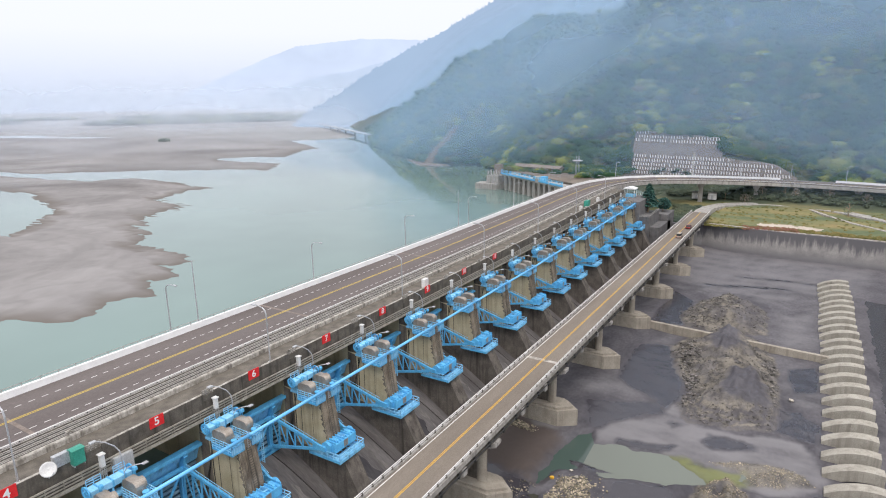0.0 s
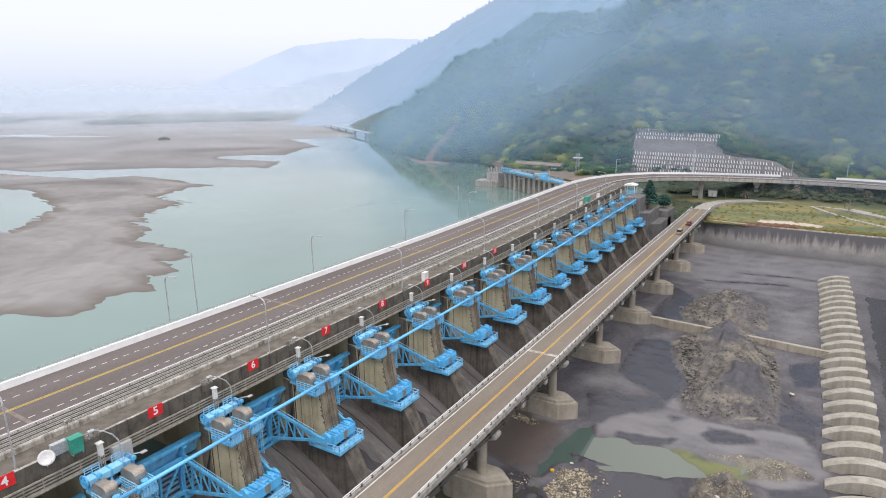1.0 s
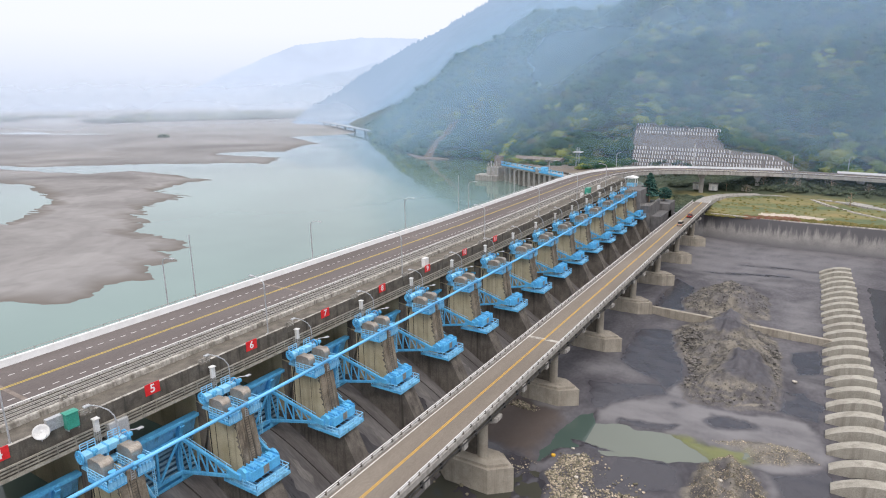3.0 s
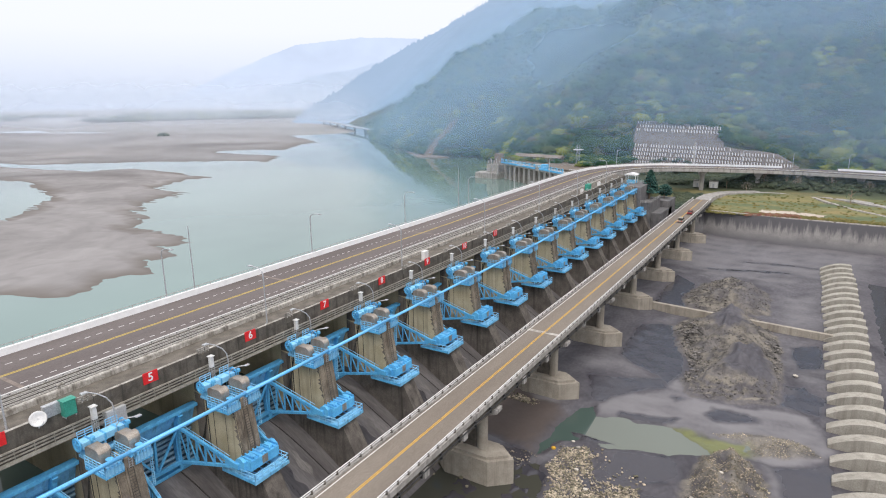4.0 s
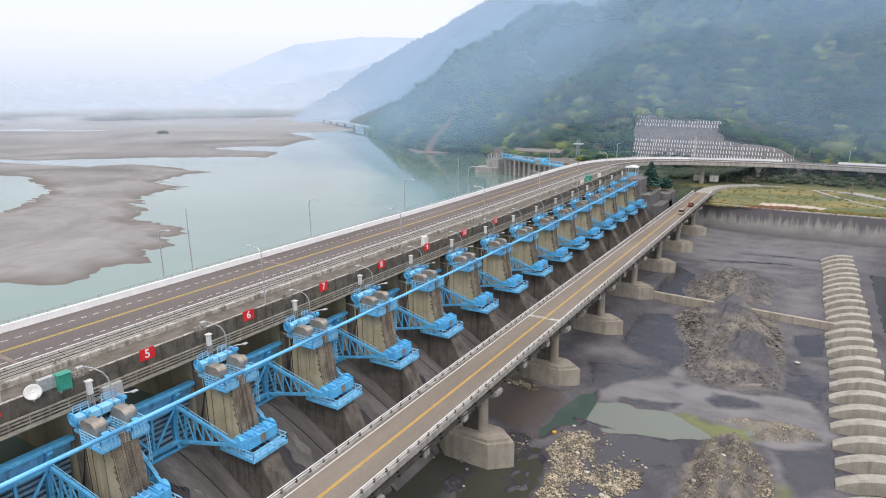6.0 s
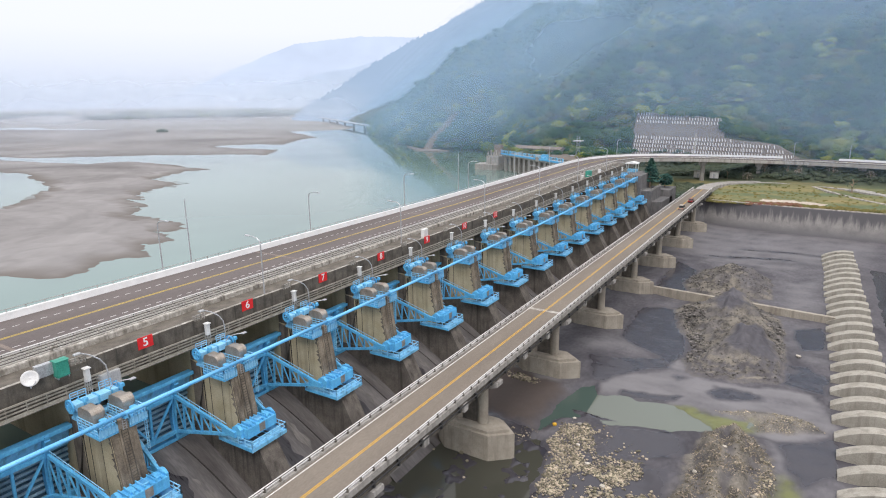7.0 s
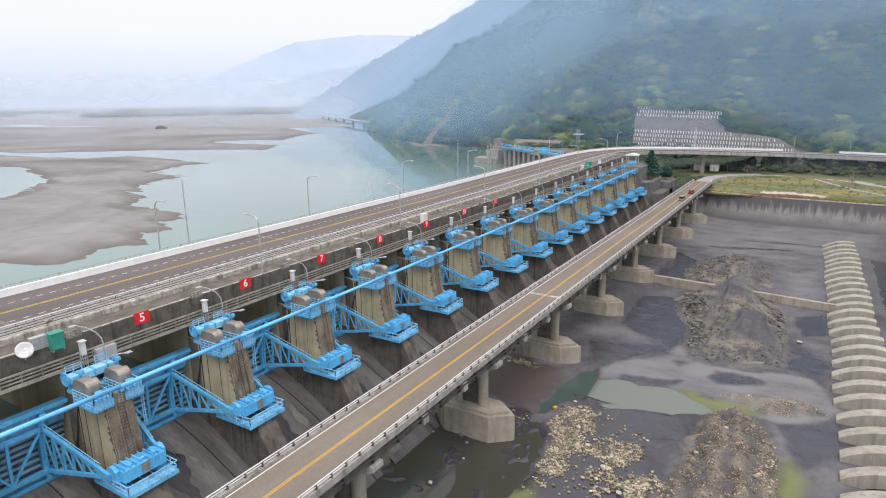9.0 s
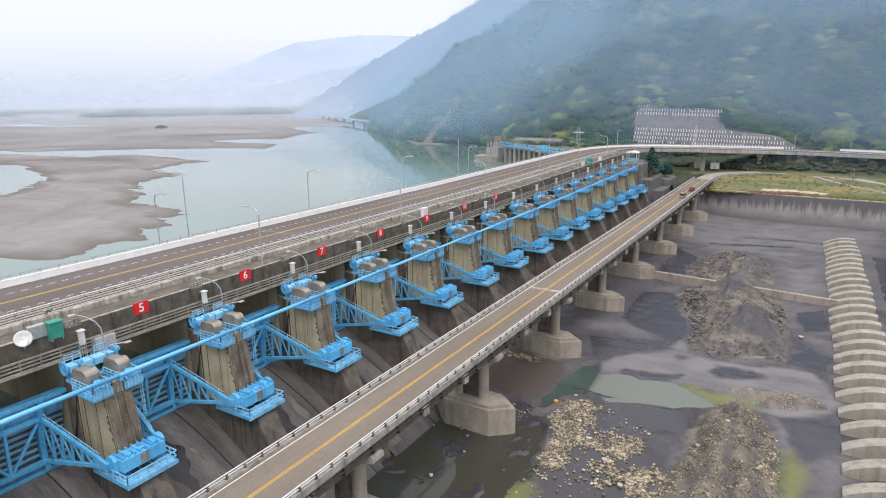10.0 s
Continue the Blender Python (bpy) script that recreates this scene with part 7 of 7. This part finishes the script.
# blue-grey base colour carries the haze in front of this bridge
M_FARB = shade("haze-tinted bridge concrete", (0.29, 0.33, 0.37), (0.36, 0.40, 0.44), 0.1)
part("deck", Mesh().bar(a, b, 9, 1.0), M_FARB, fb)
for i in range(12):
    p = a.lerp(b, (i + 0.5) / 12)
    part("pier", Mesh().bar(p + Vector((0, 0, -8)), p + Vector((0, 0, -0.7)), 1.6, 3), M_FARB, fb)
c = thing("bush_clump", "lone bushy clump on the far sandbar", "bush", at=(-690, 470, -10.8))
s = [(rng.uniform(-9, 9), rng.uniform(-4, 4), rng.uniform(0, 3)) for _ in range(40)]
m = Mesh()
for p in s:
    v, f = crown(rng)
    m.add([(p[0] * 0.6 + q[0] * 2.2, p[1] + q[1] * 2, p[2] + q[2] * 1.8) for q in v], f)
part("crown", m, M_MIDLEAF, c)

# ---- boulders on the river bed ----
def stone(rng):
    v, f = crown(rng, 5, 3)
    return v * np.array((1, rng.uniform(0.7, 1.1), rng.uniform(0.55, 0.8))), f


M_STONE = leafy("mixed river stones", ((0.15, 0.132, 0.095), (0.42, 0.375, 0.265), 0.5), 0.65)
M_STONE3 = leafy("brown ridge gravel", ((0.10, 0.088, 0.066), (0.36, 0.315, 0.225), 0.5), 0.7)


M_STONE2 = leafy("grey river stones", ((0.055, 0.052, 0.049), (0.21, 0.198, 0.18), 0.5), 0.65)


def stones(name, spots, label, seed, material=None):
    rng = random.Random(seed)
    kinds = [stone(rng) for _ in range(12)]
    vs, fs, o = [], [], 0
    for x, y, z, s in spots:
        v, f = kinds[rng.randrange(12)]
        a = rng.uniform(0, 6.28)
        c, sn = math.cos(a), math.sin(a)
        p = np.stack([v[:, 0] * c - v[:, 1] * sn, v[:, 0] * sn + v[:, 1] * c, v[:, 2]], -1) * s + (x, y, z + 0.25 * s)
        vs += p.tolist()
        fs += [tuple(i + o for i in q) for q in f]
        o += len(v)
    me = bpy.data.meshes.new(name)
    me.from_pydata(vs, [], fs)
    me.materials.append(material or M_STONE)
    return tagged(new(name, me), label, "stones", kind="stuff")


def strew(n, poly, density, s0, s1, seed, spread=1.0):
    r = np.random.RandomState(seed)
    px, py = np.array(poly).T
    x, y = r.uniform(px.min(), px.max(), n), r.uniform(py.min(), py.max(), n)
    w = np.minimum(inside(x, y, poly) / spread, 0.6) + 0.55 * waves(x, y, 7, seed, 3)
    w = w - 3.0 * (np.maximum(inside(x, y, MOUND), np.maximum(inside(x, y, MOUND2), inside(x, y, LOBE))) > -0.3)
    k = r.uniform(0, 1, n) < density * np.clip(w * 1.3, 0, 1)
    x, y = x[k], y[k]
    s = s0 + (s1 - s0) * r.uniform(0, 1, len(x)) ** 3
    return list(zip(x.tolist(), y.tolist(), bed_height(x, y).tolist(), s.tolist()))


FAN = [(34.4, 47.8), (35.1, 54.1), (38.1, 57.3), (41.3, 54.5), (42.6, 48.4), (46.7, 48.4), (50.8, 49.7), (51.2, 44.9), (47.5, 40.0), (44.2, 41.8), (41.6, 39.9), (42.0, 35.4), (40.3, 31.0), (38.3, 32.4), (37.5, 37.8), (37.2, 43.3)]
FAN2 = [(43.4, 36.3), (46.8, 41.9), (50.7, 37.4), (48.1, 32.6), (45.3, 33.3)]
FAN3 = [(50.0, 39.8), (53.2, 42.8), (55.5, 40.2), (56.9, 30.4), (51.6, 28.3)]
stones("boulder_scatter", strew(46000, FAN, 0.6, 0.03, 0.24, 101, 0.8) + strew(1500, FAN2, 0.8, 0.06, 0.38, 113, 1.0) + strew(6000, FAN3, 0.9, 0.04, 0.3, 114, 0.8) + strew(3500, [(36, 26), (52, 26), (56, 48), (42, 58), (34, 56)], 0.35, 0.05, 0.32, 115, 2.0), "strewn pale yellowish boulders on the river bed", 102)
stones("boulder_scatter", strew(36000, HEAP2, 0.9, 0.03, 0.17, 103, 0.8), "stones on the gravel ridge", 104, M_STONE3)
stones("boulder_scatter", strew(16000, HEAP1, 0.75, 0.06, 0.26, 105, 1.2) + strew(7000, HEAP3, 0.7, 0.07, 0.28, 116, 1.2), "grey stones on the gravel heap", 106, M_STONE2)
stones("boulder_scatter", strew(2600, [(40.5, 124), (44, 130), (49, 122), (48.5, 111), (51, 100), (49, 93), (46, 108)], 0.9, 0.1, 0.5, 121, 1.0) + strew(900, [(62, 125), (66, 125), (67, 100), (64.5, 100)], 0.8, 0.1, 0.45, 122, 1.0) + strew(1200, [(38, 158), (42, 168), (50, 176), (52, 150), (47, 145), (41, 147)], 0.7, 0.1, 0.4, 123, 1.0), "pale rubble along the heap's edge", 124, M_STONE2)
stones("boulder_scatter", strew(420, [(15.4, 68.0), (19.9, 68.6), (25.4, 67.2), (25.4, 65.0), (19.8, 65.2), (15.6, 65.7)], 0.9, 0.10, 0.4, 107, 0.5) + strew(5000, TONGUE, 0.9, 0.04, 0.14, 108) + strew(260, [(12, 14), (30, 20), (33, 40), (20, 50)], 0.5, 0.12, 0.5, 109) + strew(400, [(27, 44), (33, 46), (32, 50), (26, 49)], 0.8, 0.05, 0.22, 117) + strew(900, [(66, 44), (69.5, 44), (68, 60), (66.2, 62)], 0.8, 0.05, 0.3, 118, 0.6) + strew(500, [(88, 108), (96, 100), (100, 128), (90, 134)], 0.8, 0.15, 0.5, 110), "scattered small stones beside pools", 111)
rng = random.Random(112)
for x, y, s in ((69.9, 107.8, 0.95), (37.5, 55.5, 0.8), (39.5, 49.0, 0.7), (42.5, 44.5, 0.75), (55.0, 66.8, 0.6), (57.8, 50.0, 0.7), (66.0, 46.5, 0.8), (61.0, 56.5, 0.7), (36.0, 57.2, 0.6), (46.5, 40.0, 0.7), (50.2, 35.0, 0.75), (31.0, 27.0, 0.7), (26.0, 24.0, 0.6)):
    v, f = stone(rng)
    s *= 0.66
    b = part("boulder", Mesh().add([(q[0] * s, q[1] * s, q[2] * s + 0.3 * s) for q in v], f), M_ROCK, None)
    b.location = (x, y, float(bed_height(np.array(x), np.array(y))))
    tagged(b, "single pale rounded boulder on the river bed", "boulder", "single boulders")
v, f = stone(rng)
b = part("float_ball", Mesh().add([(q[0] * 0.5, q[1] * 0.5, q[2] * 0.65 + 0.4) for q in v], f), M_YEL2, None, smooth=True)
b.location = (33.7, 53.0, BED - 0.1)
tagged(b, "stranded orange float beside the boulders", "float")

# ---- vehicles on the lower bridge ----
def vehicle(at, colour, label, kind_name, boxy=False):
    c = thing(kind_name, label, "vehicle", "vehicles on the lower bridge", at=at)
    mt = shade("paint " + label[:12], colour, tuple(min(1, q * 1.2) for q in colour), 1.0, rough=0.3, bump=0.0)
    L = 4.5
    prof = [(-L / 2, 0.35), (L / 2, 0.35), (L / 2, 0.75), (L / 2 - 0.9, 0.95), (-L / 2 + 0.2, 0.98), (-L / 2, 0.8)]
    part("body", Mesh().prism(prof, -0.88, 0.88, "x"), mt, c)
    roof = [(-L / 2 + 0.25, 0.95), (L / 2 - 1.2, 0.95), (L / 2 - 1.9, 1.5), (-L / 2 + 0.9, 1.5)] if not boxy else [(-L / 2 + 0.1, 0.95), (L / 2 - 0.8, 0.95), (L / 2 - 1.3, 1.8), (-L / 2 + 0.15, 1.8)]
    part("cabin", Mesh().prism(roof, -0.76, 0.76, "x"), M_DARK, c, "dark glazed cabin")
    zr = roof[2][1]
    part("roof", Mesh().box(-0.74, 0.74, roof[3][0] + 0.02, roof[2][0] - 0.02, zr - 0.01, zr + 0.06, 0.03), mt, c)
    for y in (-1.35, 1.35):
        for x in (-0.82, 0.82):
            part("wheel", Mesh().tube([(x - 0.1, y, 0.33), (x + 0.1, y, 0.33)], 0.33, 12), M_DARK, c)
    for x in (-0.6, 0.6):
        part("tail_light", Mesh().box(x - 0.2, x + 0.2, -L / 2 - 0.02, -L / 2 + 0.03, 0.62, 0.78), M_RED, c)
    return c


vehicle((26.1, 203.0, LBZ), (0.33, 0.29, 0.24), "beige van driving on the lower bridge", "van", True)
vehicle((26.1, 222.0, LBZ), (0.17, 0.03, 0.03), "dark red car driving on the lower bridge", "car")
